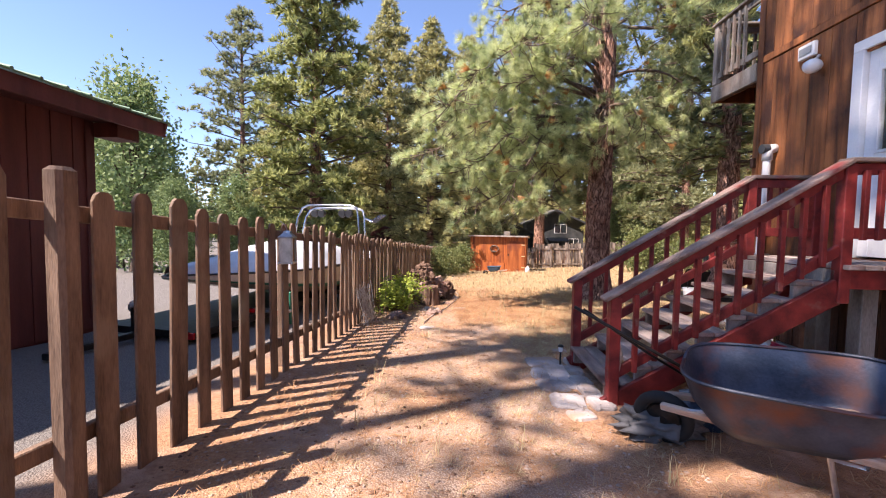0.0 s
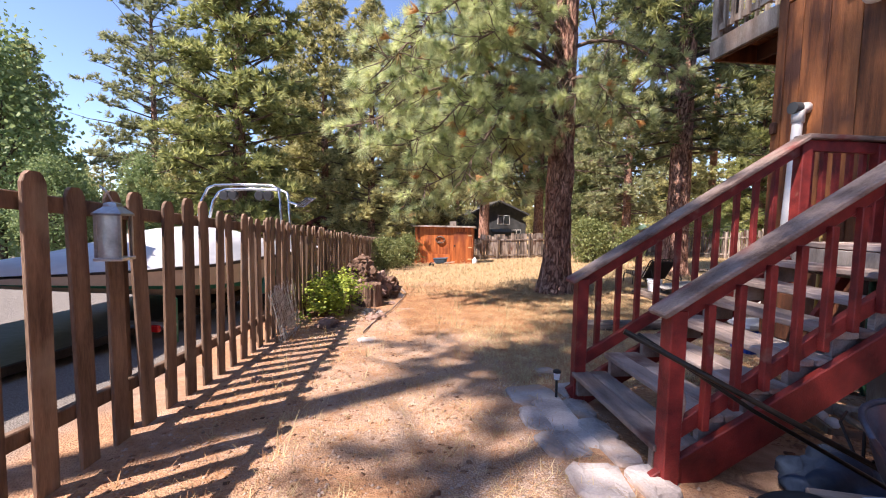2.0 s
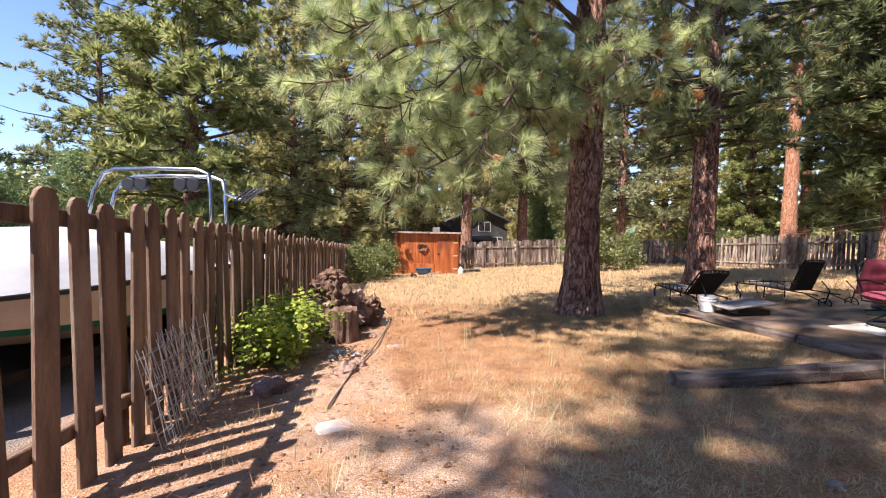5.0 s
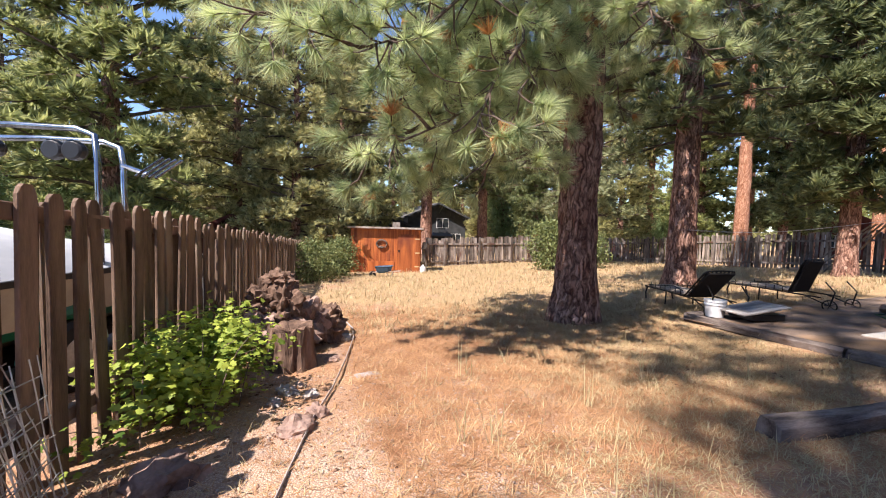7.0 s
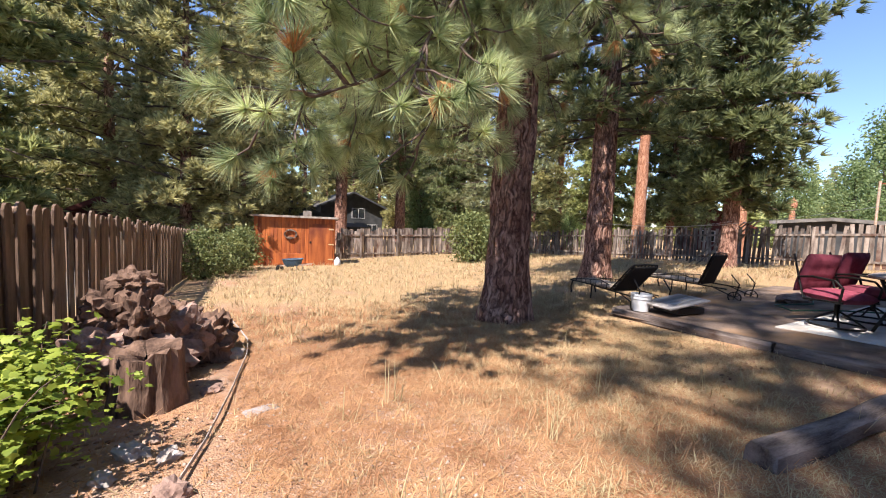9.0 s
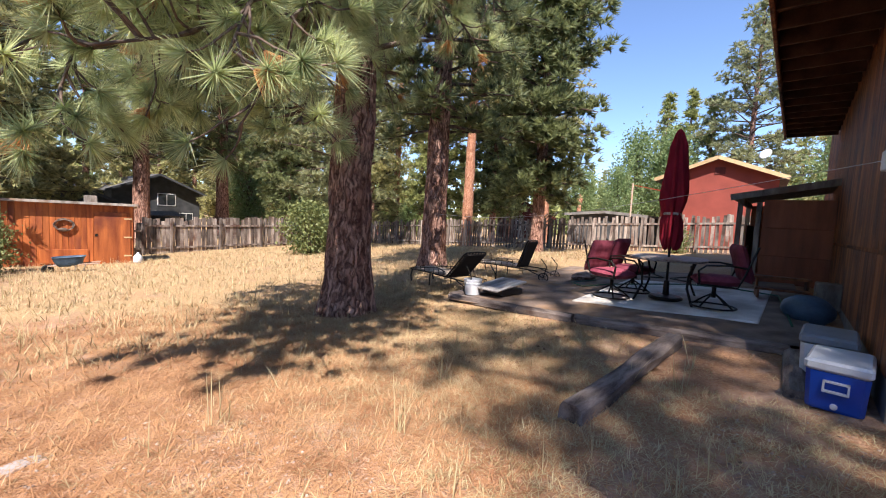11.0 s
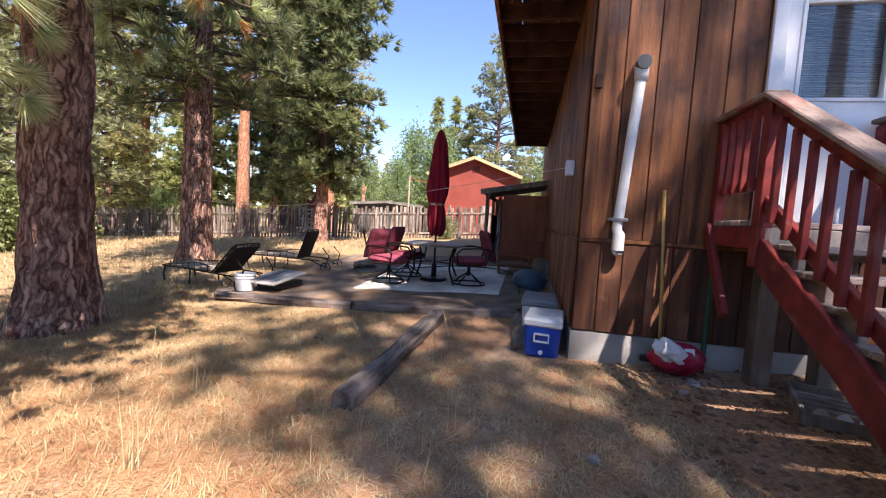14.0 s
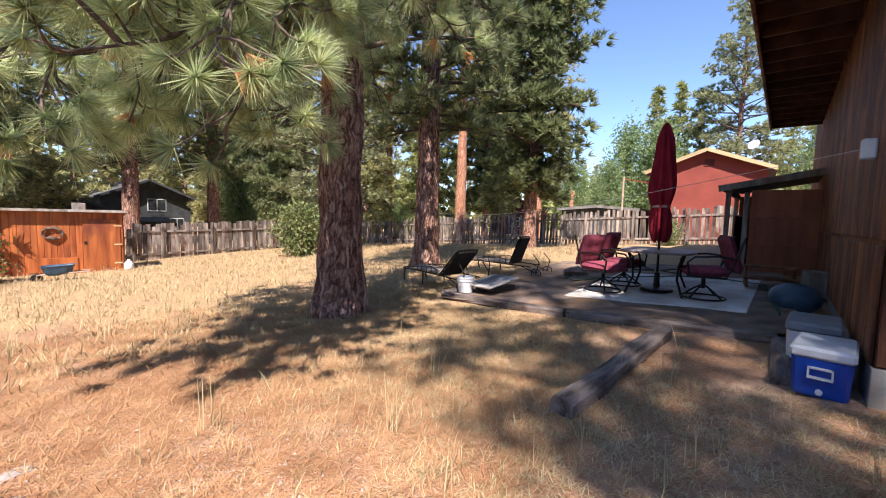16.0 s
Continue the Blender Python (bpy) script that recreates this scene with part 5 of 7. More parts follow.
def timber(p, q, w, h, label, seed, name="timber"):
    """A squared old beam with split, uneven faces."""
    p, q = Vector(p), Vector(q)
    L = (q - p).length
    g = np.random.default_rng(seed)
    n, b = 22, Build()
    prof = [(-w / 2, 0.03), (-w / 2 + 0.03, 0), (w / 2 - 0.03, 0), (w / 2, 0.03), (w / 2, h - 0.035), (w / 2 - 0.04, h), (0.01, h - 0.006), (-w / 2 + 0.04, h), (-w / 2, h - 0.035)]
    vs = []
    for i in range(n + 1):
        x = L * i / n
        for y, z in prof:
            k = noise.noise(Vector((x * 1.5 + seed, y * 9, z * 9))) * 0.018
            vs.append((x + (0.02 * noise.noise(Vector((y * 12, z * 12, seed))) if i in (0, n) else 0), y + k, z + k))
    m_ = len(prof)
    fs = [(i * m_ + j, i * m_ + (j + 1) % m_, (i + 1) * m_ + (j + 1) % m_, (i + 1) * m_ + j) for i in range(n) for j in range(m_)]
    fs += [tuple(reversed(range(m_))), tuple(n * m_ + j for j in range(m_))]
    b.add(vs, fs)
    a = math.degrees(math.atan2(q.y - p.y, q.x - p.x))
    tilt = -math.degrees(math.atan2(q.z - p.z, math.hypot(q.x - p.x, q.y - p.y)))
    return single(name, b, TIE, label, "timber", m=pose(*p, 0, 0, a) @ pose(0, 0, 0, 0, tilt, 0))


def gp(x, y, dz=0.0):
    return (x, y, gz(x, y) + dz)


timber(gp(2.84, 7.19, -0.03), gp(5.30, 6.95, -0.02), 0.175, 0.155, "weathered grey square timber lying on dry grass", 1, "log")
timber(gp(5.58, 5.95, -0.03), gp(5.68, 8.2, -0.03), 0.17, 0.135, "old brown timber edging the patio", 2)
timber(gp(5.68, 8.23, -0.03), gp(5.92, 10.5, -0.03), 0.17, 0.135, "old brown timber edging the patio", 3)
timber(gp(6.0, 10.58, -0.03), gp(8.4, 10.62, -0.03), 0.17, 0.13, "old brown timber edging the patio", 4)
timber(gp(4.35, 5.95, -0.06), gp(5.5, 5.92, -0.04), 0.17, 0.13, "old brown timber edging the patio", 5)


# ---- patio furniture ----
def patio_chair():
    t = thing("patio_chair", pose(0, 0, 0), "black swivel patio chair with burgundy cushions", "chair", "chairs round the patio table")
    ring = [(0.29 * math.cos(a), 0.29 * math.sin(a), 0.02) for a in np.linspace(0, 2 * math.pi, 25)]
    part("base_ring", Build().tube(ring, 0.014, 8), BLACKMETAL, t)
    for k in range(4):
        a = math.pi / 4 + k * math.pi / 2
        part("base_leg", Build().tube([(0.29 * math.cos(a), 0.29 * math.sin(a), 0.02), (0.16 * math.cos(a), 0.16 * math.sin(a), 0.12), (0.03 * math.cos(a), 0.03 * math.sin(a), 0.2)], 0.013, 6), BLACKMETAL, t)
    part("pedestal", Build().lathe([(0.03, 0.15), (0.03, 0.3), (0.1, 0.32), (0.1, 0.34)], 12), BLACKMETAL, t)
    for s in (-1, 1):
        fr = Build()
        fr.tube([(0.27, s * 0.27, 0.36), (-0.22, s * 0.27, 0.34), (-0.28, s * 0.27, 0.5), (-0.42, s * 0.26, 0.93)], 0.014, 7)
        part("seat_rail", fr, BLACKMETAL, t)
    for s in (-1, 1):
        part("arm", Build().tube([(-0.32, s * 0.28, 0.62), (-0.1, s * 0.30, 0.65), (0.18, s * 0.30, 0.63), (0.27, s * 0.29, 0.55), (0.24, s * 0.28, 0.36)], 0.015, 7), BLACKMETAL, t)

    def cushion(w, d, h, seed):
        b = Build()
        n = 14
        vs, fs = [], []
        for side in (1, -1):
            for i in range(n + 1):
                for j in range(n + 1):
                    u, v = i / n * 2 - 1, j / n * 2 - 1
                    e = (1 - abs(u) ** 4) * (1 - abs(v) ** 4)
                    q = 1 - 0.22 * math.exp(-((u * 1.5) % 1 - 0.5) ** 2 * 60) * e
                    vs.append((u * d / 2, v * w / 2, side * (h / 2) * (e ** 0.35) * q))
        m_ = (n + 1) ** 2
        for i in range(n):
            for j in range(n):
                a = i * (n + 1) + j
                fs.append((a, a + n + 1, a + n + 2, a + 1))
                fs.append((m_ + a, m_ + a + 1, m_ + a + n + 2, m_ + a + n + 1))
        return b.add(vs, fs)

    part("seat_cushion", cushion(0.54, 0.56, 0.16, 1), BURGUNDY, t, smooth=True, m=pose(0.0, 0, 0.41, 0, 2))
    part("back_cushion", cushion(0.52, 0.56, 0.15, 2), BURGUNDY, t, smooth=True, m=pose(-0.30, 0, 0.68, 0, -72))
    return t


FLOOR = lambda x, y: base_z(x, y) + 0.083
chair = patio_chair()
chair.matrix_basis = pose(7.34, 8.22, FLOOR(7.34, 8.22), 0, 0, -112)
copy_thing(chair, pose(7.30, 6.77, FLOOR(7.30, 6.77), 0, 0, 106))
copy_thing(chair, pose(8.06, 8.06, FLOOR(8.06, 8.06), 0, 0, -100))


def patio_table():
    t = thing("patio_table", pose(7.66, 7.45, FLOOR(7.66, 7.45), 0, 0, 4), "black metal patio table with a speckled top", "table")
    H = 0.68
    top = Build()
    n, prof = 40, [(0.96, H - 0.03), (1.0, H - 0.02), (1.0, H), (0.96, H + 0.008)]
    vs = []
    for r, z in prof:
        for j in range(n):
            a = 2 * math.pi * j / n
            c, s = math.cos(a), math.sin(a)
            vs.append((0.72 * r * math.copysign(abs(c) ** 0.7, c), 0.55 * r * math.copysign(abs(s) ** 0.7, s), z))
    fs = [(i * n + j, i * n + (j + 1) % n, (i + 1) * n + (j + 1) % n, (i + 1) * n + j) for i in range(3) for j in range(n)]
    fs += [tuple(reversed(range(n))), tuple(3 * n + j for j in range(n))]
    part("tabletop", top.add(vs, fs), TABLETOP, t)
    for sx in (-1, 1):
        for sy in (-1, 1):
            part("leg", Build().tube([(sx * 0.5, sy * 0.38, H - 0.03), (sx * 0.42, sy * 0.32, 0.45), (sx * 0.40, sy * 0.31, 0.25), (sx * 0.52, sy * 0.40, 0.0)], 0.018, 8), BLACKMETAL, t)
    rail = Build()
    for s in (-1, 1):
        rail.tube([(-0.41, s * 0.315, 0.36), (0.0, s * 0.05, 0.34), (0.41, s * 0.315, 0.36)], 0.011, 6)
    part("stretcher", rail, BLACKMETAL, t)
    return t


TABLETOP = material("speckled_tabletop", (0.10, 0.075, 0.06), (0.30, 0.24, 0.2), 30.0, 0.5, 0.05, fine=120, spec=0.3)
patio_table()


def umbrella():
    t = thing("patio_umbrella", pose(7.66, 7.45, FLOOR(7.66, 7.45), 0.0, -1.5), "closed dark red patio umbrella through the table", "umbrella")
    part("base", Build().lathe([(0.25, 0.0), (0.25, 0.03), (0.22, 0.05), (0.05, 0.07), (0.04, 0.3), (0.02, 0.31)], 28), BLACKMETAL, t, smooth=False)
    part("pole", Build().tube([(0, 0, 0.05), (0, 0, 2.70)], 0.02, 10), BLACKMETAL, t)
    n, b, vs = 48, Build(), []
    prof = [(0.02, 2.72), (0.06, 2.66), (0.12, 2.45), (0.17, 2.0), (0.195, 1.75), (0.19, 1.6), (0.15, 1.44), (0.13, 1.38), (0.16, 1.26), (0.165, 1.08), (0.125, 0.94), (0.08, 0.88)]
    for i, (r, z) in enumerate(prof):
        for j in range(n):
            a = 2 * math.pi * j / n
            k = 1 + 0.26 * math.cos(8 * a + 0.8 * math.sin(z * 3)) + 0.14 * math.sin(5 * a + z * 4)
            vs.append((0.84 * r * k * math.cos(a), 0.84 * r * k * math.sin(a), z - 0.09 * (0.5 + 0.5 * math.cos(8 * a)) * (i > 8)))
    fs = [(i * n + (j + 1) % n, i * n + j, (i + 1) * n + j, (i + 1) * n + (j + 1) % n) for i in range(len(prof) - 1) for j in range(n)]
    part("canopy", b.add(vs, fs), CANOPY, t, smooth=True)
    part("tie_strap", Build().lathe([(0.13, 1.37), (0.135, 1.38), (0.135, 1.40), (0.13, 1.41)], 16), TANCLOTH, t, "pale tie strap")


umbrella()


def lounger(lean):
    """Foot towards +x, the raised back leans towards -x."""
    t = thing("sun_lounger", pose(0, 0, 0), "black wrought-iron sun lounger with a tan cushion", "lounger", "loungers on the patio")
    for s in (-1, 1):
        part("side_rail", Build().tube([(-0.55, s * 0.31, 0.27), (0.0, s * 0.31, 0.29), (0.7, s * 0.31, 0.31), (1.25, s * 0.31, 0.30)], 0.016, 7), BLACKMETAL, t)
        part("top_rail", Build().tube([(0.05, s * 0.31, 0.40), (0.3, s * 0.31, 0.46), (0.7, s * 0.31, 0.41), (1.1, s * 0.31, 0.36), (1.27, s * 0.31, 0.31)], 0.011, 6), BLACKMETAL, t)
        for k in range(7):
            x = 0.1 + k * 0.16
            part("spindle", Build().tube([(x, s * 0.31, 0.30), (x, s * 0.31, 0.42)], 0.008, 5), BLACKMETAL, t)
        part("leg", Build().tube([(1.2, s * 0.30, 0.30), (1.24, s * 0.31, 0.15), (1.2, s * 0.32, 0.0)], 0.016, 6), BLACKMETAL, t)
        part("leg", Build().tube([(0.55, s * 0.30, 0.30), (0.55, s * 0.31, 0.0)], 0.014, 6), BLACKMETAL, t)
        part("wheel_strut", Build().tube([(-0.62, s * 0.33, 0.62), (-0.78, s * 0.34, 0.42), (-0.72, s * 0.35, 0.12)], 0.013, 6), BLACKMETAL, t)
        part("wheel_strut", Build().tube([(-0.3, s * 0.33, 0.28), (-0.72, s * 0.35, 0.12)], 0.013, 6), BLACKMETAL, t)
        w = part("wheel", Build().tube([(-0.72 + 0.115 * math.cos(a), s * 0.36, 0.125 + 0.115 * math.sin(a)) for a in np.linspace(0, 2 * math.pi, 21)], 0.012, 6), BLACKMETAL, t)
        for k in range(5):
            a = k * 1.2566
            part("spoke", Build().tube([(-0.72, s * 0.36, 0.125), (-0.72 + 0.115 * math.cos(a), s * 0.36, 0.125 + 0.115 * math.sin(a))], 0.006, 5), BLACKMETAL, w)
    for k in range(6):
        x = 0.0 + k * 0.24
        part("cross_bar", Build().tube([(x, -0.31, 0.295), (x, 0.31, 0.295)], 0.010, 5), BLACKMETAL, t)
    c, s_ = math.cos(radians(lean)), math.sin(radians(lean))
    bk = Build()
    bk.tube([(0, -0.3, 0.3), (-0.72 * c, -0.3, 0.3 + 0.72 * s_), (-0.78 * c, -0.26, 0.3 + 0.79 * s_), (-0.80 * c, 0, 0.3 + 0.81 * s_), (-0.78 * c, 0.26, 0.3 + 0.79 * s_), (-0.72 * c, 0.3, 0.3 + 0.72 * s_), (0, 0.3, 0.3)], 0.017, 7)
    bf = part("backrest", bk, BLACKMETAL, t)
    for k in range(7):
        y = -0.24 + k * 0.08
        part("slat", Build().beam((0, y, 0.3), (-0.79 * c, y, 0.3 + 0.80 * s_), 0.032, 0.008), BLACKMETAL, bf)
    for k in range(4):
        q = 0.12 + k * 0.19
        part("slat", Build().beam((-q * c, -0.3, 0.3 + q * s_), (-q * c, 0.3, 0.3 + q * s_), 0.012, 0.03), BLACKMETAL, bf)
    part("cushion", Build().box(0.02, 1.22, -0.28, 0.28, 0.30, 0.36, None, 0.024), TANCLOTH, t, "tan patterned seat cushion")
    part("back_pad", Build().box(0.0, 0.78, -0.27, 0.27, 0.012, 0.05, pose(0, 0, 0.3, 0, 180 + lean), 0.018), DARKPAD, t)
    return t


DARKPAD = plain("dark_back_pad", (0.03, 0.026, 0.024), 0.9)
lounger(48).matrix_basis = at(6.72, 11.0, 0.05, 78) @ Matrix.Diagonal((0.95, 0.95, 0.86, 1))
lounger(72).matrix_basis = at(8.93, 10.72, 0.05, 92) @ Matrix.Diagonal((0.95, 0.95, 0.84, 1))


def bucket():
    t = thing("bucket", at(6.30, 10.34, 0.06), "white ribbed plastic bucket beside the lounger", "bucket")
    part("body", Build().lathe([(0.13, 0), (0.155, 0.2), (0.165, 0.2), (0.165, 0.22), (0.157, 0.22), (0.158, 0.25), (0.168, 0.25), (0.168, 0.28), (0.155, 0.28), (0.125, 0.02), (0.0, 0.02)], 24), OFFWHITE, t, smooth=False)
    part("handle", Build().tube([(0.165 * math.cos(a), 0.165 * math.sin(a), 0.27 - 0.03 * math.sin(a)) for a in np.linspace(0, math.pi, 12)], 0.004, 5), WIRE, t)


bucket()
PALEWOOD = material("sun_bleached_slats", (0.22, 0.20, 0.19), (0.50, 0.47, 0.44), 3.0, 0.8, 0.4, (0.5, 3, 2), fine=50)
tb = thing("low_table", at(6.62, 9.95, 0.07, -12), "low dark box table with a tilted grey slatted top", "table")
for k in range(5):
    part("slat", Build().box(-0.4, 0.4, -0.3 + k * 0.121, -0.3 + k * 0.121 + 0.114, 0.15, 0.175, pose(0, 0, 0.0, 0, -9), 0.004), PALEWOOD, tb)
part("body", Build().box(-0.22, 0.34, -0.24, 0.24, 0, 0.10, None, 0.01), BLACKPLASTIC, tb)
rk = single("stone_slab", Build().blob((0.40, 0.24, 0.10), 5, None, 0.3), ROCK, "dark stone slab lying on the patio", "stone", m=at(9.25, 9.35, 0.10))
hose = [gp(9.6, 9.2, 0.09), gp(9.0, 9.0, 0.1), gp(8.4, 9.3, 0.1), gp(7.9, 8.9, 0.1), gp(8.6, 8.6, 0.1), gp(9.4, 7.4, 0.1), gp(9.2, 6.6, 0.11), gp(8.7, 6.0, 0.11), gp(7.6, 5.95, 0.11), gp(6.6, 5.9, 0.10)]
single("garden_hose", Build().tube(hose, 0.013, 7), GREENHOSE, "green garden hose trailing over the patio", "hose", smooth=True)


# lean-to against the house
def lean_to():
    t = thing("lean_to", pose(10.65, 5.05, gz(10.6, 6), 0, 0, -2.5), "red-brown plywood lean-to with a sheet roof", "shed")
    for x, y in ((0.0, 1.62), (0.0, 1.30), (1.9, 1.62)):
        part("post", Build().box(x, x + 0.09, y, y + 0.09, -0.2, 1.68, None, 0.008), GREYWOOD, t)
    for k in range(3):
        part("panel", Build().box(0.02, 0.045, 0.10, 1.27, 0.05 + k * 0.56, 0.05 + k * 0.56 + 0.555, None, 0.004), PANELRED, t)
    part("panel", Build().box(1.9, 1.92, 0.1, 1.6, 0.0, 1.7, None, 0.004), PANELRED, t)
    part("back_panel", Build().box(0.05, 1.9, 1.52, 1.54, 0.0, 1.2, None, 0.004), PANELRED, t)
    part("beam", Build().box(-0.05, 2.05, 1.60, 1.66, 1.62, 1.74, None, 0.006), GREYWOOD, t)
    part("roof", Build().box(-0.2, 2.2, -0.02, 1.85, 0, 0.07, pose(0, 0, 2.06, -10), 0.006), ROOF, t)
    part("roof_edge", Build().box(-0.235, -0.203, -0.02, 1.85, -0.05, 0.08, pose(0, 0, 2.06, -10), 0.006), GREYWOOD, t)


lean_to()
st = thing("step_stool", at(8.75, 5.98, 0.08, 5), "low dark wooden two-step stool by the lean-to", "stool")
for x, z in ((0.0, 0.34), (-0.25, 0.17)):
    part("tread", Build().box(x - 0.13, x + 0.13, -0.36, 0.36, z - 0.035, z, None, 0.006), SIDING, st)
for s in (-0.33, 0.3):
    part("side", Build().box(-0.36, 0.12, s, s + 0.03, 0.0, 0.13, None, 0.004), SIDING, st)
    part("side", Build().box(-0.1, 0.12, s, s + 0.03, 0.132, 0.30, None, 0.004), SIDING, st)
single("tarpaulin_dome", Build().blob((0.28, 0.28, 0.2), 8, None, 0.12), BLUECLOTH, "dull blue plastic dome beside the house wall", "tub", m=at(7.35, 5.72, 0.15), smooth=True)
bx = thing("grey_box", at(8.05, 5.42, 0.07), "grey storage box against the house wall", "box")
part("body", Build().box(-0.18, 0.18, -0.2, 0.2, 0, 0.36, None, 0.015), GREYWOOD, bx)


# coolers by the corner
def cooler(m, body, lid, label):
    t = thing("cooler", m, label, "cooler", "coolers by the house corner")
    W, D, H = 0.36, 0.60, 0.29
    b = Build()
    vs = []
    for z, k in ((0, 0.90), (0.02, 0.93), (H, 1.0)):
        vs += [(x * k + 0.5 * D * 0, y * k, z) for x, y in ((-0.5 * D + 0.03, -0.5 * W), (0.5 * D - 0.03, -0.5 * W), (0.5 * D, -0.5 * W + 0.03), (0.5 * D, 0.5 * W - 0.03), (0.5 * D - 0.03, 0.5 * W), (-0.5 * D + 0.03, 0.5 * W), (-0.5 * D, 0.5 * W - 0.03), (-0.5 * D, -0.5 * W + 0.03))]
    fs = [(i * 8 + j, i * 8 + (j + 1) % 8, (i + 1) * 8 + (j + 1) % 8, (i + 1) * 8 + j) for i in range(2) for j in range(8)] + [tuple(reversed(range(8))), tuple(range(16, 24))]
    part("body", b.add(vs, fs), body, t)
    part("lid", Build().box(-0.5 * D - 0.012, 0.5 * D + 0.012, -0.5 * W - 0.012, 0.5 * W + 0.012, H + 0.003, H + 0.085, None, 0.02), lid, t)
    h = Build()
    x = -0.5 * D - 0.02
    for y0, y1, z0, z1 in ((-0.075, -0.063, 0.15, 0.235), (0.063, 0.075, 0.15, 0.235), (-0.075, 0.075, 0.15, 0.162), (-0.075, 0.075, 0.223, 0.235)):
        h.box(x - 0.01, x + 0.03, y0, y1, z0, z1)
    part("handle", h, OFFWHITE, t, "white swing handle")
    part("drain_plug", Build().lathe([(0.022, 0), (0.022, 0.03), (0.012, 0.034)], 12, pose(-0.5 * D * 0.9, 0, 0.045, 0, -90)), OFFWHITE, t, "white drain plug")
    return t


cooler(at(4.40, 5.72, 0.0, -9) @ Matrix.Diagonal((0.95, 0.95, 0.97, 1)), BLUE, OFFWHITE, "blue picnic cooler with a white lid")
cooler(at(5.15, 5.72, 0.0, -6), OFFWHITE, GREYLID, "white cooler with a grey lid behind the blue one")

# ---- fixtures on the west wall (house axes) ----
dp = thing("drain_pipe", HOUSE @ pose(-0.1, -0.30, 0.70), "white plastic drain pipe with an elbow on the wall", "pipe")
part("pipe", Build().tube([(0.0, -0.02, 0.0), (0.0, -0.02, 0.16), (-0.0, 0.0, 0.2), (-0.02, -0.075, 1.44), (-0.02, -0.078, 1.50)], [0.05, 0.05, 0.044, 0.044, 0.044], 16), PVC, dp, smooth=True)
part("end_cap", Build().lathe([(0.02, -0.03), (0.042, -0.015), (0.051, 0.02), (0.051, 0.16), (0.046, 0.165)], 16, pose(0.0, -0.02, 0)), PVC, dp)
part("elbow", Build().tube([(-0.02, -0.078, 1.46), (-0.02, -0.079, 1.56), (0.0, -0.08, 1.60), (0.07, -0.08, 1.61)], 0.056, 14), PVC, dp, smooth=True)
part("pipe_mouth", Build().tube([(-0.095, -0.08, 1.60), (-0.02, -0.08, 1.60)], 0.058, 16), DARKPIPE, dp, "dark pipe mouth")
part("bracket", Build().box(-0.06, 0.095, -0.075, 0.075, 0.27, 0.30, None, 0.006), STEEL, dp)

bm_ = thing("broom", HOUSE @ pose(-0.17, -0.72, -0.16), "push broom with a yellow wooden handle against the wall", "broom")
part("handle", Build().tube([(0, 0, 0.03), (0.05, 0.02, 0.6), (0.09, 0.06, 1.42)], 0.0135, 9), YELLOW, bm_, smooth=True)
part("ferrule", Build().tube([(0, 0, 0.0), (0.005, 0, 0.1)], 0.02, 9), BLACKPLASTIC, bm_)
part("head", Build().box(-0.03, 0.03, -0.16, 0.16, -0.06, -0.005, None, 0.01), BLACKPLASTIC, bm_)

bg = thing("garden_soil_bag", HOUSE @ pose(-0.22, -0.84, -0.27, 0, 0, 4), "torn red and white plastic garden bag", "bag")
part("body", Build().blob((0.115, 0.225, 0.135), 12, pose(0, 0, 0.12), 0.16, 4, 1.8), BAGRED, bg, smooth=True)
part("torn_top", Build().blob((0.05, 0.13, 0.085), 15, pose(-0.085, 0.10, 0.20, 24, 18), 0.32, 4, 2.2), BAGWHITE, bg, "crumpled white torn top", smooth=True)
part("printed_patch", Build().box(-0.128, -0.120, -0.10, -0.02, 0.15, 0.21, pose(0, 0, 0, 0, 12), 0.003), BAGWHITE, bg, "small pale printed patch")
single("hose_pipe", Build().tube([(0, 0, -1.1), (0, 0, 0.0), (0.01, 0, 0.03)], 0.022, 9), GREENHOSE, "dark green upright pipe against the wall", "pipe", m=HOUSE @ pose(-0.06, -1.10, 0.72))
fl = thing("wall_lamp", HOUSE @ pose(-0.02, -0.97, 3.0), "white round-headed outdoor wall lamp", "lamp")
part("back_box", Build().box(-0.06, -0.008, 0.05, 0.27, 0.22, 0.38, None, 0.01), OFFWHITE, fl)
part("louvre", Build().box(-0.068, -0.061, 0.08, 0.24, 0.26, 0.34), GREYLID, fl)
part("head", Build().blob((0.09, 0.085, 0.075), 2, pose(-0.12, -0.02, 0.07), 0.03), OFFWHITE, fl, smooth=True)
part("arm", Build().tube([(-0.02, 0.02, 0.2), (-0.09, 0.0, 0.12)], 0.018, 8), GREYLID, fl)
jb = thing("junction_box", HOUSE @ pose(0.66, 0.027, 1.44), "small white box on the wall with a line", "box")
part("body", Build().box(-0.05, 0.05, 0, 0.09, 0, 0.16, None, 0.01), OFFWHITE, jb)
mb = thing("meter_bracket", HOUSE @ pose(-0.03, -0.05, 2.12), "small dark brown bracket on the corner board", "bracket")
part("body", Build().box(-0.06, -0.018, -0.03, 0.03, 0, 0.12, None, 0.006), DARKWOOD, mb)
p0, p1 = HOUSE @ Vector((0.66, 0.12, 1.52)), Vector((9.5, 13.8, 1.0))
line = [p0.lerp(p1, k / 10) - Vector((0, 0, 0.25 * math.sin(math.pi * k / 10))) for k in range(11)]
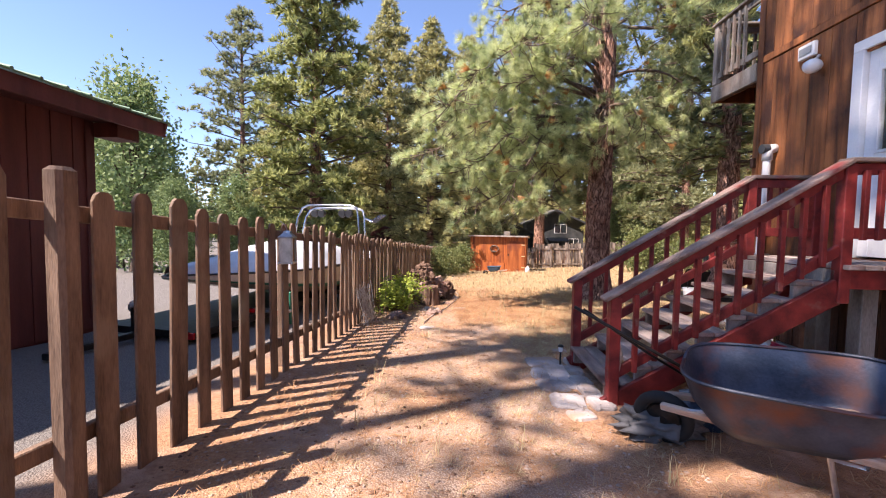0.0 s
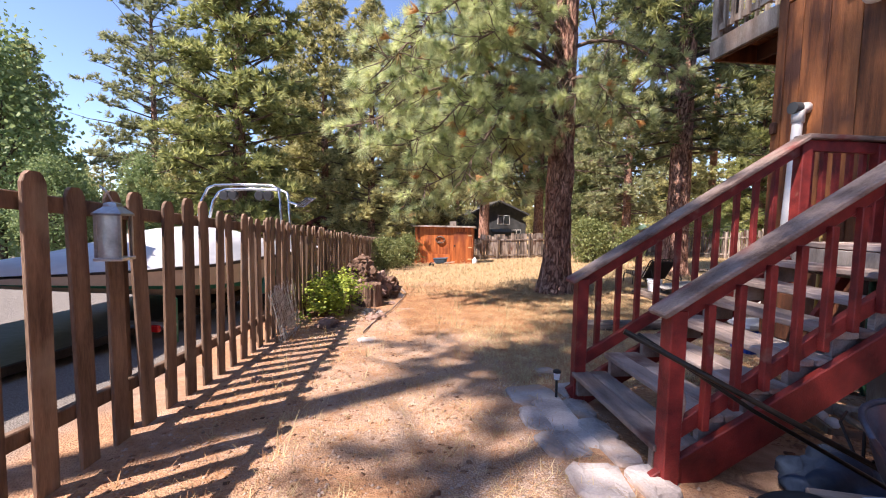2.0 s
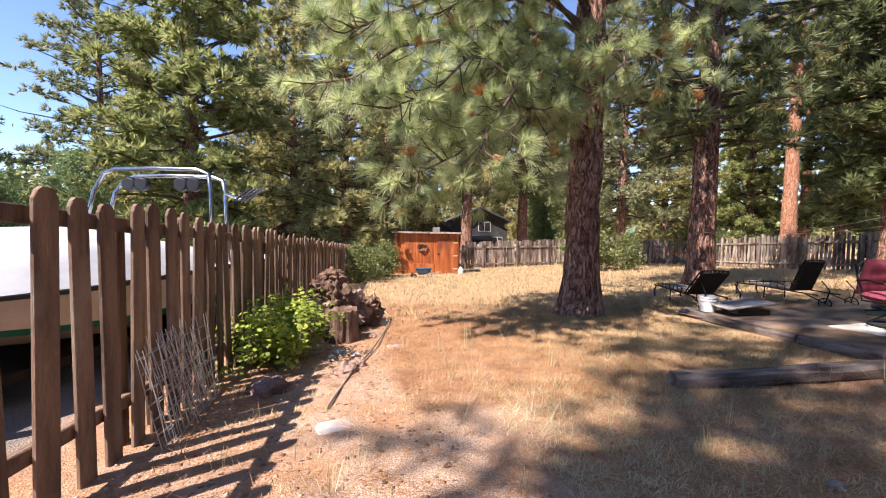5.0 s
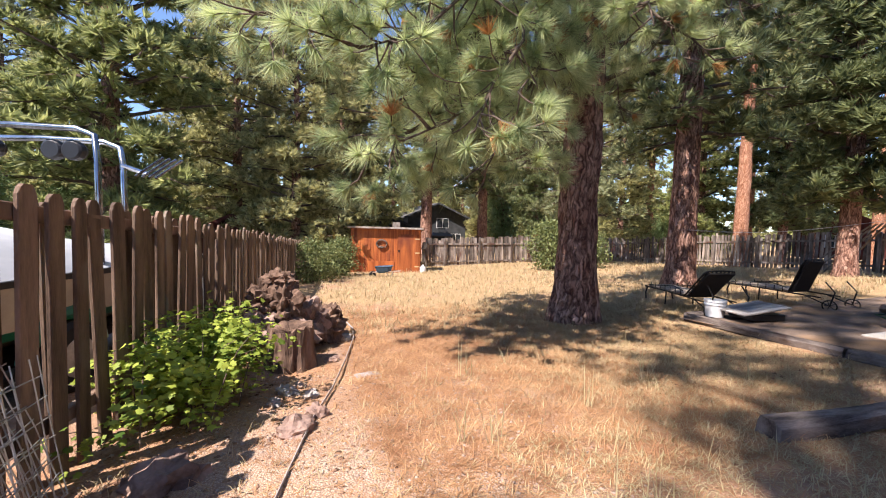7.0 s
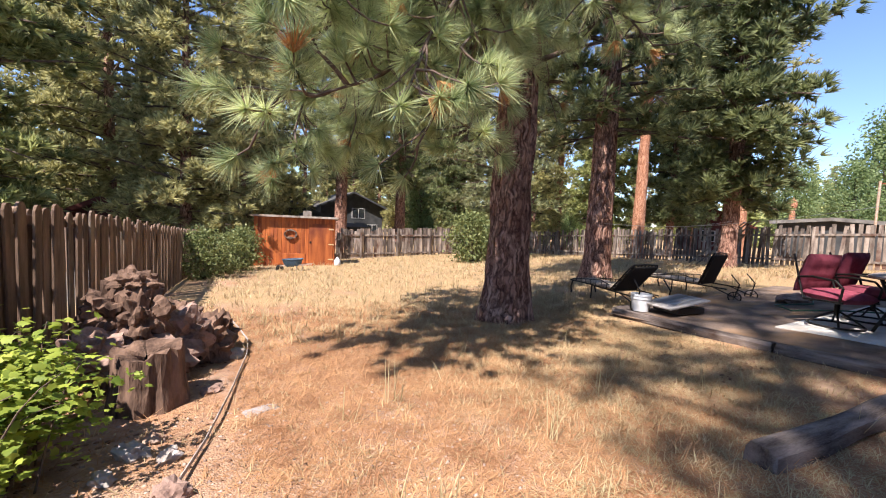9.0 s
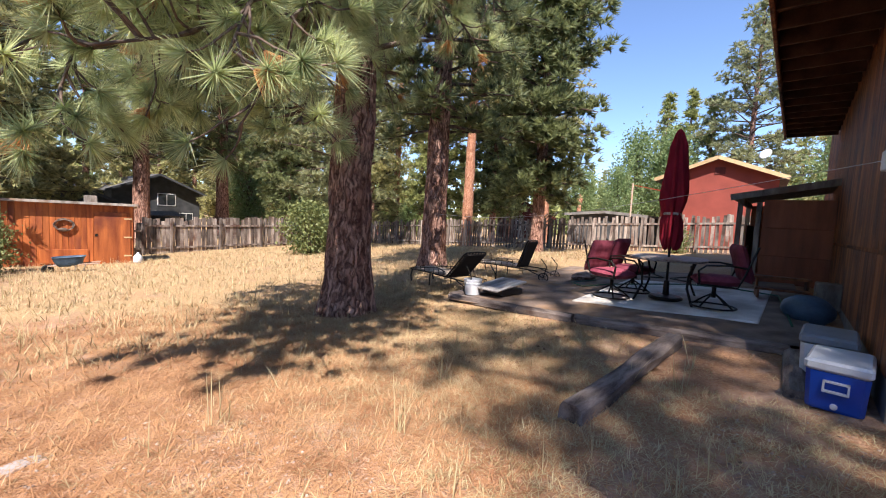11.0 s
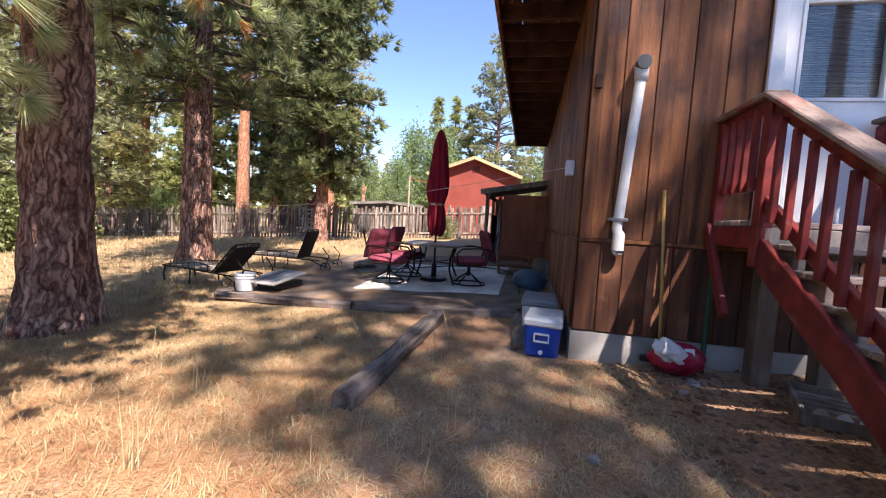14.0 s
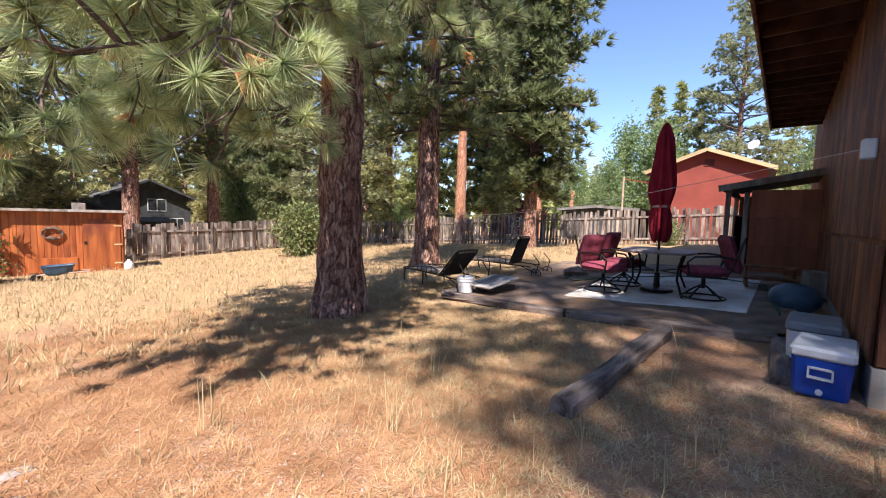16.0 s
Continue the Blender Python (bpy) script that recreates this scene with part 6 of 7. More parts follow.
line += [Vector((9.5, 13.8, 1.0)).lerp(Vector((17.4, 14.3, 1.35)), k / 6) - Vector((0, 0, 0.15 * math.sin(math.pi * k / 6))) for k in range(1, 7)]
single("clothes_line", Build().tube(line, 0.003, 5), WIRE, "thin pale clothes line strung to the pines", "line")

# crate under the stairs
cr = thing("wooden_crate", at(3.33, 3.84, -0.03, -24), "low open wooden frame with balls and slats", "crate")
for x0, x1, y0, y1 in ((-0.36, 0.36, -0.25, -0.22), (-0.36, 0.36, 0.22, 0.25), (-0.36, -0.33, -0.22, 0.22), (0.33, 0.36, -0.22, 0.22)):
    part("side", Build().box(x0, x1, y0, y1, -0.04, 0.085, None, 0.004), GREYWOOD, cr)
for k in range(4):
    part("slat", Build().box(-0.1 + k * 0.1, -0.05 + k * 0.1, -0.21, 0.21, 0.02, 0.05, None, 0.004), GREYWOOD, cr)
for k, (c, mm) in enumerate((((-0.26, 0.14), TANCLOTH), ((-0.27, 0.03), OFFWHITE), ((-0.26, -0.08), OFFWHITE))):
    single("ball", Build().blob((0.042, 0.042, 0.042), k, None, 0.03), mm, "worn pale leather ball in the crate", "ball", "balls in the crate", m=cr.matrix_basis @ pose(c[0], c[1], 0.06), smooth=True)


# ---- round the stairs ----
def wheelbarrow(m, tray, label, scale=1.0):
    """Wheel towards +x, handles towards -x."""
    t = thing("wheelbarrow", m @ Matrix.Diagonal((scale, scale, scale, 1)), label, "wheelbarrow")
    rim = []
    for k in range(36):
        a = 2 * math.pi * k / 36
        c, s = math.cos(a), math.sin(a)
        x = 0.50 * math.copysign(abs(c) ** 0.5, c)
        y = 0.34 * math.copysign(abs(s) ** 0.5, s) * (1 - 0.22 * (x + 0.5) * 0.6)
        rim.append((x, y))
    prof = [(1.0, 0.66, 0.0), (0.985, 0.655, 0.0), (0.88, 0.51, 0.0), (0.76, 0.38, 0.03), (0.66, 0.32, 0.05), (0.0, 0.315, 0.05)]
    vs, fs = [], []
    for r, z, dx in prof:
        vs += [(x * r - dx, y * r, z - (0.06 * x if r > 0.9 else 0.10 * x)) for x, y in rim]
    for i in range(len(prof) - 1):
        fs += [(i * 36 + j, i * 36 + (j + 1) % 36, (i + 1) * 36 + (j + 1) % 36, (i + 1) * 36 + j) for j in range(36)]
    ob = part("tray", Build().add(vs, fs), tray, t, smooth=True)
    k = ob.modifiers.new("thick", "SOLIDIFY")
    k.thickness = 0.006
    part("rim", Build().tube([(x, y, 0.662 - 0.06 * x) for x, y in rim + rim[:1]], 0.011, 7), tray, t, smooth=True)
    for s in (-1, 1):
        part("handle", Build().beam((0.62, s * 0.07, 0.30), (-0.95, s * 0.30, 0.42), 0.04, 0.045, 0.006), HANDLEWOOD, t, "bare wooden handle")
        part("leg", Build().tube([(-0.18, s * 0.2, 0.36), (-0.24, s * 0.24, 0.02), (-0.40, s * 0.25, 0.01), (-0.50, s * 0.24, 0.36)], 0.014, 7), STEEL, t)
        part("brace", Build().tube([(0.58, s * 0.08, 0.29), (0.2, s * 0.12, 0.40)], 0.012, 6), STEEL, t)
    w = part("wheel", Build().tube([(0.62 + 0.15 * math.cos(a), 0, 0.17 + 0.15 * math.sin(a)) for a in np.linspace(0, 2 * math.pi, 29)], 0.04, 10), RUBBER, t, smooth=True)
    part("rim_disc", Build().lathe([(0.02, -0.04), (0.03, -0.04), (0.1, -0.02), (0.11, 0), (0.1, 0.02), (0.03, 0.04), (0.02, 0.04)], 18, pose(0.62, 0, 0.17, 90)), BLACKMETAL, w)
    return t


wheelbarrow(at(2.07, 2.42, -0.02, 142, -12), TRAY, "dark blue rusty steel wheelbarrow beside the stairs", 1.02)
wheelbarrow(at(2.9, 23.0, -0.06, 165), BLUECLOTH, "old bluish wheelbarrow in front of the shed", 0.78)
single("tarpaulin_bag", Build().blob((0.28, 0.15, 0.11), 21, None, 0.55, 4, 3.4), GREYCLOTH, "crumpled grey tarpaulin bag on the ground", "bag", m=at(1.58, 2.86, 0.09, -6), smooth=True)
single("tarpaulin_bag", Build().blob((0.22, 0.2, 0.16), 25, None, 0.35, 4, 2.0), DARKBLUECLOTH, "dull blue cloth bag under the stairs", "bag", m=at(2.05, 3.05, 0.12, 20), smooth=True)
single("boulder", Build().blob((0.26, 0.24, 0.24), 27, None, 0.2, 3), STONE, "grey boulder under the landing", "stone", m=at(2.95, 3.1, 0.1), smooth=True)
fk = thing("pole_pruner", pose(1.05, 3.22, 0.66), "long black garden fork leaning on the stair rail", "garden tool")
d = Vector((0.86, -0.36, -0.46))
part("shaft", Build().tube([(0, 0, 0), d * 0.5, d * 1.0, d * 1.55], 0.013, 8), BLACKMETAL, fk, smooth=True)
part("second_shaft", Build().tube([(0.08, 0.02, -0.02), d * 0.6 + Vector((0.0, 0.05, -0.04)), d * 1.5 + Vector((0, 0.1, -0.07))], 0.010, 8), BLACKMETAL, fk, smooth=True)
for k in range(3):
    part("tine", Build().tube([d * (0.95 + 0.03 * k), d * 0.95 + Vector((0.05, 0.10 - 0.09 * k, 0.09)), d * 0.95 + Vector((0.16, 0.16 - 0.13 * k, 0.10))], 0.006, 6), BLACKMETAL, fk)
rope = HOUSE @ Vector((-2.56, -2.17, 0.42))
single("torn_rag", Build().tube([rope, rope + Vector((0.02, -0.02, -0.2)), rope + Vector((-0.02, -0.03, -0.42)), rope + Vector((0.01, -0.02, -0.62))], [0.015, 0.035, 0.03, 0.012], 7), TANCLOTH, "pale torn rag tied to the newel post", "rag", smooth=True)


def path_light(x, y):
    t = thing("path_light", at(x, y), "small black solar path light on a stake", "lamp")
    part("stake", Build().tube([(0, 0, -0.05), (0, 0, 0.17)], 0.011, 8), BLACKPLASTIC, t)
    part("lens", Build().lathe([(0.02, 0.17), (0.026, 0.22), (0.026, 0.225)], 14), OFFWHITE, t)
    part("cap", Build().lathe([(0.033, 0.226), (0.033, 0.24), (0.02, 0.25)], 14), BLACKPLASTIC, t)


path_light(1.36, 4.60)


PALESTONE = material("pale_flagstone", (0.24, 0.21, 0.20), (0.52, 0.48, 0.46), 3.5, 0.85, 0.5, fine=70, spots=(0.40, 0.27, 0.19), spot_size=3, vary=0.15)


def flagstone(x, y, sx, sy, seed, turn=0.0, dz=0.0):
    """A slab with broken, roughly square outline and a worn top edge."""
    g = np.random.default_rng(seed)
    n = 20
    ring = []
    for k in range(n):
        a = 2 * math.pi * (k + 0.5) / n
        c, q = math.cos(a), math.sin(a)
        e = g.uniform(0.90, 1.06)
        ring.append((sx / 2 * math.copysign(abs(c) ** 0.45, c) * e, sy / 2 * math.copysign(abs(q) ** 0.45, q) * e))
    vs = [(a * 0.98, b * 0.98, -0.06) for a, b in ring] + [(a, b, 0.02) for a, b in ring] + [(a * 0.93, b * 0.93, 0.036 + 0.005 * g.uniform(-1, 1)) for a, b in ring] + [(a * 0.5, b * 0.5, 0.038 + 0.006 * g.uniform(-1, 1)) for a, b in ring]
    fs = [(i * n + j, i * n + (j + 1) % n, (i + 1) * n + (j + 1) % n, (i + 1) * n + j) for i in range(3) for j in range(n)] + [tuple(reversed(range(n))), tuple(range(3 * n, 4 * n))]
    single("flagstone", Build().add(vs, fs), PALESTONE, "pale grey irregular flagstone set in the dirt", "flagstone", "flagstones before the stairs", m=at(x, y, dz, turn))


for i, (x, y, a, b, turn) in enumerate(((1.20, 4.66, 0.42, 0.38, 4), (1.10, 4.24, 0.30, 0.36, -6), (1.08, 3.85, 0.28, 0.34, 8), (1.10, 3.46, 0.30, 0.32, -10), (1.12, 3.18, 0.22, 0.18, 12), (1.56, 4.72, 0.24, 0.30, 3), (1.44, 4.36, 0.20, 0.32, -4), (1.40, 4.02, 0.20, 0.30, 5), (1.37, 3.70, 0.18, 0.28, -3), (1.36, 3.40, 0.2, 0.26, 6))):
    flagstone(x, y, a, b, 60 + i, turn, 0.012 * (i > 4) - 0.014)
flagstone(0.42, 9.35, 0.26, 0.18, 80, 20, -0.035), flagstone(1.55, 5.3, 0.2, 0.16, 81, 0, -0.025), flagstone(-0.25, 6.9, 0.26, 0.2, 83, 15, -0.028)
fs_ = thing("step_slab", HOUSE @ pose(-2.86, -1.6, -0.3), "worn pinkish stone slab below the first tread", "step")
part("slab", Build().box(-0.12, 0.14, -0.5, 0.5, -0.2, 0.06, None, 0.025), PALESTONE, fs_)
for k in range(4):
    part("paver", Build().box(-0.34, -0.14, -0.5 + k * 0.25, -0.5 + k * 0.25 + 0.235, -0.15, 0.0, None, 0.02), PALESTONE, fs_)

# ---- beside the picket fence ----
ln_t = thing("lantern", pose(-1.585, 4.16, 0.88, 0, 0, 4), "pale metal box lantern hung on a picket", "lantern")
for sx in (-1, 1):
    for sy in (-1, 1):
        part("corner_bar", Build().box(sx * 0.06 - 0.008, sx * 0.06 + 0.008, sy * 0.06 - 0.008, sy * 0.06 + 0.008, 0.02, 0.26), STEEL, ln_t)
part("bottom", Build().box(-0.075, 0.075, -0.075, 0.075, 0.0, 0.02, None, 0.004), STEEL, ln_t)
part("back_plate", Build().box(-0.066, -0.062, -0.05, 0.05, 0.02, 0.26), STEEL, ln_t)
part("side_plate", Build().box(-0.05, 0.05, -0.066, -0.062, 0.02, 0.26), STEEL, ln_t)
part("roof", Build().lathe([(0.105, 0.26), (0.105, 0.272), (0.05, 0.31), (0.045, 0.33), (0.01, 0.34)], 4, pose(0, 0, 0, 0, 0, 45)), STEEL, ln_t)
part("candle", Build().lathe([(0.028, 0.02), (0.028, 0.12), (0.004, 0.13)], 12), OFFWHITE, ln_t)
part("hanger", Build().tube([(0, 0, 0.335), (-0.03, 0.0, 0.40), (-0.075, 0.02, 0.43)], 0.005, 6), STEEL, ln_t)


def wire_panel(m, w, h, seed):
    g = np.random.default_rng(seed)
    t = thing("wire_panel", m, "folded galvanised wire fence panel leaning on the pickets", "wire fence", "wire panels")
    for k in range(int(w / 0.075) + 1):
        y = k * 0.075
        part("wire", Build().tube([(g.normal() * 0.006, y, 0), (0.01 * math.sin(k), y + g.normal() * 0.008, h / 2), (g.normal() * 0.01, y, h)], 0.0032, 5), WIRE, t)
    for k in range(int(h / 0.1) + 1):
        z = k * 0.1
        part("wire", Build().tube([(0.004, 0, z), (0.012, w / 2, z + g.normal() * 0.01), (0.004, w, z)], 0.0032, 5), WIRE, t)


for k, (x, y, turn, tilt) in enumerate(((-1.30, 6.72, -4, -12), (-1.26, 6.80, 2, -16), (-1.36, 6.95, -8, -9), (-1.22, 7.05, 5, -18))):
    wire_panel(at(x, y, 0.0, turn, 0, tilt), 0.85 - 0.05 * k, 0.64 + 0.03 * k, 90 + k)



def currant_bush(x, y):
    """Arching stems from one root, each with broad three-lobed leaves along its upper part."""
    g = np.random.default_rng(44)
    t = thing("currant_bush", at(x, y), "bright yellow-green leafy bush beside the picket fence", "bush")
    vs, fs = [], []
    for i in range(175):
        a = g.uniform(0, 6.28)
        reach = g.uniform(0.05, 0.60) * (1.12 if abs(math.sin(a)) > 0.6 else 0.85)
        top = g.uniform(0.25, 0.80) * (1 - 0.35 * (reach / 0.8) ** 2)
        root = Vector((g.normal() * 0.14, g.normal() * 0.30, -0.02))
        tip = root + Vector((math.cos(a) * reach, math.sin(a) * reach, top))
        pts = [root.lerp(tip, k / 5) + Vector((0, 0, 0.22 * top * math.sin(math.pi * k / 5))) for k in range(6)]
        if i % 3 == 0:
            part("stem", Build().tube(pts, [0.006, 0.005, 0.005, 0.004, 0.003, 0.002], 5, False), BRANCH, t)
        for k in range(26):
            u = g.uniform(0.3, 1.0) * 4.99
            q = int(u)
            c = np.array(pts[q].lerp(pts[q + 1], u - q)) + g.normal(size=3) * 0.045
            c[2] = max(c[2], 0.03)
            d = np.array((math.cos(a), math.sin(a), 0)) + g.normal(size=3) * 0.7
            d[2] = -0.2 + 0.3 * d[2]
            d /= np.linalg.norm(d)
            nrm = np.array((0, 0, 1.0)) + g.normal(size=3) * 0.45 + np.array((math.cos(a), math.sin(a), 0)) * 0.35
            w = np.cross(d, nrm)
            w /= np.linalg.norm(w) + 1e-9
            up = np.cross(w, d)
            s = g.uniform(0.03, 0.062)
            n = len(vs)
            outline = ((-0.5, 0), (-0.35, 0.42), (0.0, 0.30), (0.2, 0.52), (0.28, 0.22), (0.62, 0), (0.28, -0.22), (0.2, -0.52), (0.0, -0.30), (-0.35, -0.42))
            vs.append(c)
            vs += [c + d * (p * s) + w * (r * s) + up * (-0.25 * abs(r) * s) for p, r in outline]
            fs += [(n, n + 1 + j, n + 1 + (j + 1) % 10) for j in range(10)]
    part("leaves", arrays_mesh("leaves", np.array(vs), np.array(fs), LEAF), None, t)
    return t


currant_bush(-0.98, 8.92)
bush_b = leafy("small_shrub", 45, 1.0, 0.5, SHRUB, "pale green dry shrub on the yard edge", 3000, 0.06, 0.05, 30, "bush", "shrubs", trunk=False)
settle(bush_b, 0.5, 22.0, 1.35)
put(bush_b, -0.1, 20.4, 1.1, 70), put(bush_b, 1.1, 23.6, 1.2, 20), put(bush_b, 10.9, 22.4, 1.75, 40), put(bush_b, 11.8, 23.2, 1.6, 140), put(bush_b, 12.9, 22.0, 1.3, 10), put(bush_b, 21.6, 9.4, 0.9, 33)

# rotten stump and stones
sp = thing("rotten_stump", at(-0.33, 9.85), "rotten split tree stump with jagged bark", "stump")
g = np.random.default_rng(14)
b, vs, n = Build(), [], 40
for z, r in ((-0.1, 0.30), (0.0, 0.27), (0.2, 0.235), (0.36, 0.23), (0.43, 0.22), (0.40, 0.12), (0.36, 0.02)):
    for j in range(n):
        a = 2 * math.pi * j / n
        k = 1 + 0.16 * noise.noise(Vector((math.cos(a) * 2.5, math.sin(a) * 2.5, z))) + 0.10 * noise.noise(Vector((math.cos(a) * 8, math.sin(a) * 8, z * 2)))
        vs.append((r * k * math.cos(a), r * k * math.sin(a), z + (0.05 * noise.noise(Vector((a * 3, z, 2))) if z > 0.3 else 0)))
part("trunk", b.add(vs, [(i * n + j, i * n + (j + 1) % n, (i + 1) * n + (j + 1) % n, (i + 1) * n + j) for i in range(6) for j in range(n)]), STUMPWOOD, sp)
for i, (x, y, z, rx, ry, rz) in enumerate(((-0.45, 10.45, 0.22, 0.34, 0.30, 0.26), (-0.62, 10.5, 0.62, 0.22, 0.20, 0.22), (-0.42, 10.35, 0.58, 0.24, 0.18, 0.16), (-0.18, 10.6, 0.36, 0.25, 0.22, 0.17), (-0.48, 10.42, 0.85, 0.13, 0.12, 0.17), (0.02, 10.9, 0.2, 0.26, 0.24, 0.2), (-0.72, 10.2, 0.3, 0.2, 0.2, 0.2), (0.14, 11.3, 0.16, 0.24, 0.2, 0.17), (-0.2, 11.1, 0.42, 0.2, 0.2, 0.14), (-0.55, 10.9, 0.3, 0.3, 0.25, 0.28))):
    single("rotten_wood_chunk" if i % 3 else "lava_rock", Build().blob((rx, ry, rz), 100 + i, pose(0, 0, 0, i * 23, i * 41, i * 60), 0.62, 4, 2.4), STUMPWOOD if i % 3 else ROCK, "rough brown chunk of rotten wood in a heap" if i % 3 else "rough brown lava rock in the heap", "wood chunk" if i % 3 else "rock", "heap by the fence", m=at(x, y, z))
for i, (x, y, r, mm) in enumerate(((-0.86, 7.74, 0.14, ROCK), (-0.22, 8.15, 0.10, ROCK), (-0.08, 8.42, 0.075, ROCK), (-0.32, 9.0, 0.07, STONE), (-0.22, 9.15, 0.05, STONE), (-0.12, 8.85, 0.06, STONE), (-0.40, 8.72, 0.05, STONE), (0.30, 10.9, 0.09, STONE), (0.10, 9.9, 0.06, ROCK), (-1.15, 5.3, 0.04, ROCK), (0.2, 11.6, 0.12, STONE), (6.0, 9.3, 0.05, STONE), (3.7, 4.6, 0.04, STONE), (3.5, 4.75, 0.03, STONE), (2.5, 5.6, 0.035, STONE))):
    single("stone", Build().blob((r * 1.25, r, r * 0.75), 130 + i, None, 0.6, 3, 1.7), mm, "small rough stone lying on the ground", "stone", "loose stones", m=at(x, y, r * 0.22, i * 50))
edge = [gp(-0.32, 7.2, 0.02), gp(-0.10, 8.3, 0.025), gp(0.06, 8.95, 0.03), gp(0.24, 9.8, 0.035), gp(0.42, 10.8, 0.04), gp(0.48, 11.5, 0.04), gp(0.42, 12.4, 0.035), gp(0.30, 13.4, 0.03)]
b = Build()
for i in range(len(edge) - 1):
    for k in range(4):
        p, q = Vector(edge[i]).lerp(Vector(edge[i + 1]), k / 4), Vector(edge[i]).lerp(Vector(edge[i + 1]), (k + 1) / 4)
        b.beam(p, q, 0.005, 0.028)
single("lawn_edging", b, PALESTONE, "thin grey plastic lawn edging beside the path", "edging")

# ---- beyond the picket fence: boat on its trailer ----
def boat():
    t = thing("motor_boat", at(-3.27, 8.9, -0.03, -14), "cream motor boat under a silver-white cover on a trailer", "boat")
    # sections from stern (y = -3.1) to bow (y = 3.1)
    def hull(z0, z1, k0, k1, name, mat):
        n, vs, fs = 18, [], []
        for i in range(n + 1):
            u = i / n
            y = -3.1 + 6.2 * u
            w = 1.05 * (1 - max(0, (0.42 - u) / 0.42) ** 2.2 * 0.93)
            for s, k, z in ((-1, k0, z0), (-1, k1, z1), (1, k1, z1), (1, k0, z0)):
                vs.append((s * w * k, y, z + (1.02 - z) * 0.92 * max(0, (0.55 - u) / 0.55) ** 1.3 + 0.18 * max(0, 0.4 - u)))
        for i in range(n):
            a = i * 4
            fs += [(a + j, a + (j + 1) % 4, a + 4 + (j + 1) % 4, a + 4 + j) for j in range(4)]
        fs += [(0, 3, 2, 1), (n * 4, n * 4 + 1, n * 4 + 2, n * 4 + 3)]
        part(name, Build().add(vs, fs), mat, t)
    hull(0.42, 0.56, 0.55, 0.86, "keel", HULL)
    hull(0.563, 0.64, 0.87, 0.92, "stripe", GREENSTRIPE)
    hull(0.643, 0.98, 0.925, 0.99, "hull_side", HULL)
    hull(0.983, 1.03, 1.0, 1.0, "rub_rail", BLACKPLASTIC)
    n, m_, vs = 24, 12, []
    for i in range(n + 1):
        u = i / n
        y = -3.05 + 6.1 * u
        w = 1.03 * (1 - max(0, (0.42 - u) / 0.42) ** 2.2 * 0.93)
        top = 0.42 * math.exp(-((u - 0.50) / 0.28) ** 2) + 0.10
        for j in range(m_ + 1):
            v = j / m_ * 2 - 1
            vs.append((w * v, y, 1.035 + 0.18 * max(0, 0.4 - u) + top * (1 - abs(v) ** 2.6) + 0.015 * noise.noise(Vector((v * 4, y * 3, 0)))))
    part("cover", Build().add(vs, [(i * (m_ + 1) + j, i * (m_ + 1) + j + 1, (i + 1) * (m_ + 1) + j + 1, (i + 1) * (m_ + 1) + j) for i in range(n) for j in range(m_)]), COVER, t, "silver-white fitted cover", smooth=True)
    for y, top in ((1.55, 2.36), (1.9, 2.30)):
        pts = [(-0.98, y - 0.25, 1.0), (-0.84, y - 0.08, 2.05), (-0.76, y, top - 0.06), (-0.6, y, top), (0, y, top + 0.015), (0.6, y, top), (0.76, y, top - 0.06), (0.84, y - 0.08, 2.05), (0.98, y - 0.25, 1.0)]
        part("tower_arch", Build().tube(pts, 0.03, 10), CHROME, t, "polished metal wakeboard tower", smooth=True)
    for x in (-0.45, 0.32):
        for k in (0, 0.19):
            part("speaker", Build().lathe([(0.02, -0.06), (0.08, -0.05), (0.1, 0.0), (0.1, 0.06), (0.08, 0.075)], 16, pose(x + k, 1.65, 2.16, 90)), BLACKPLASTIC, t)
    rack = part("board_rack", Build().tube([(0.84, 1.8, 2.05), (1.05, 1.85, 1.98)], 0.022, 8), CHROME, t)
    for k in range(4):
        part("rack_fork", Build().tube([(1.0 + 0.03 * k, 1.76 + k * 0.06, 1.94), (1.28 + 0.03 * k, 1.76 + k * 0.06, 2.14)], 0.014, 7), CHROME, rack)
    part("trailer_frame", Build().box(-0.8, 0.8, -3.4, 2.8, 0.30, 0.40, None, 0.01), BLACKMETAL, t)
    part("trailer_tongue", Build().box(-0.05, 0.05, -4.6, -3.4, 0.32, 0.40, None, 0.01), BLACKMETAL, t)
    part("guide_post", Build().box(1.10, 1.17, -1.80, -1.73, 0.1, 0.72, None, 0.01), GREENSTRIPE, t, "green upright trailer guide")
    part("guide_pad", Build().box(1.05, 1.098, -1.82, -1.71, 0.30, 0.74, None, 0.015), BLACKPLASTIC, t)
    part("step_plate", Build().box(0.55, 1.25, -2.05, -1.85, 0.40, 0.44, None, 0.008), STEEL, t)
    for x in (0.62, 1.16):
        part("side_lamp", Build().box(x - 0.05, x + 0.05, -2.10, -2.052, 0.38, 0.46, None, 0.008), REDLENS, t, "red side lamp")
    part("bow_winch", Build().lathe([(0.02, -0.09), (0.09, -0.09), (0.09, -0.07), (0.03, -0.06), (0.03, 0.06), (0.09, 0.07), (0.09, 0.09), (0.02, 0.09)], 16, pose(0, -3.5, 0.72, 0, 90)), STEEL, t)
    part("winch_post", Build().box(-0.04, 0.04, -3.6, -3.52, 0.40, 0.72, None, 0.008), BLACKMETAL, t)
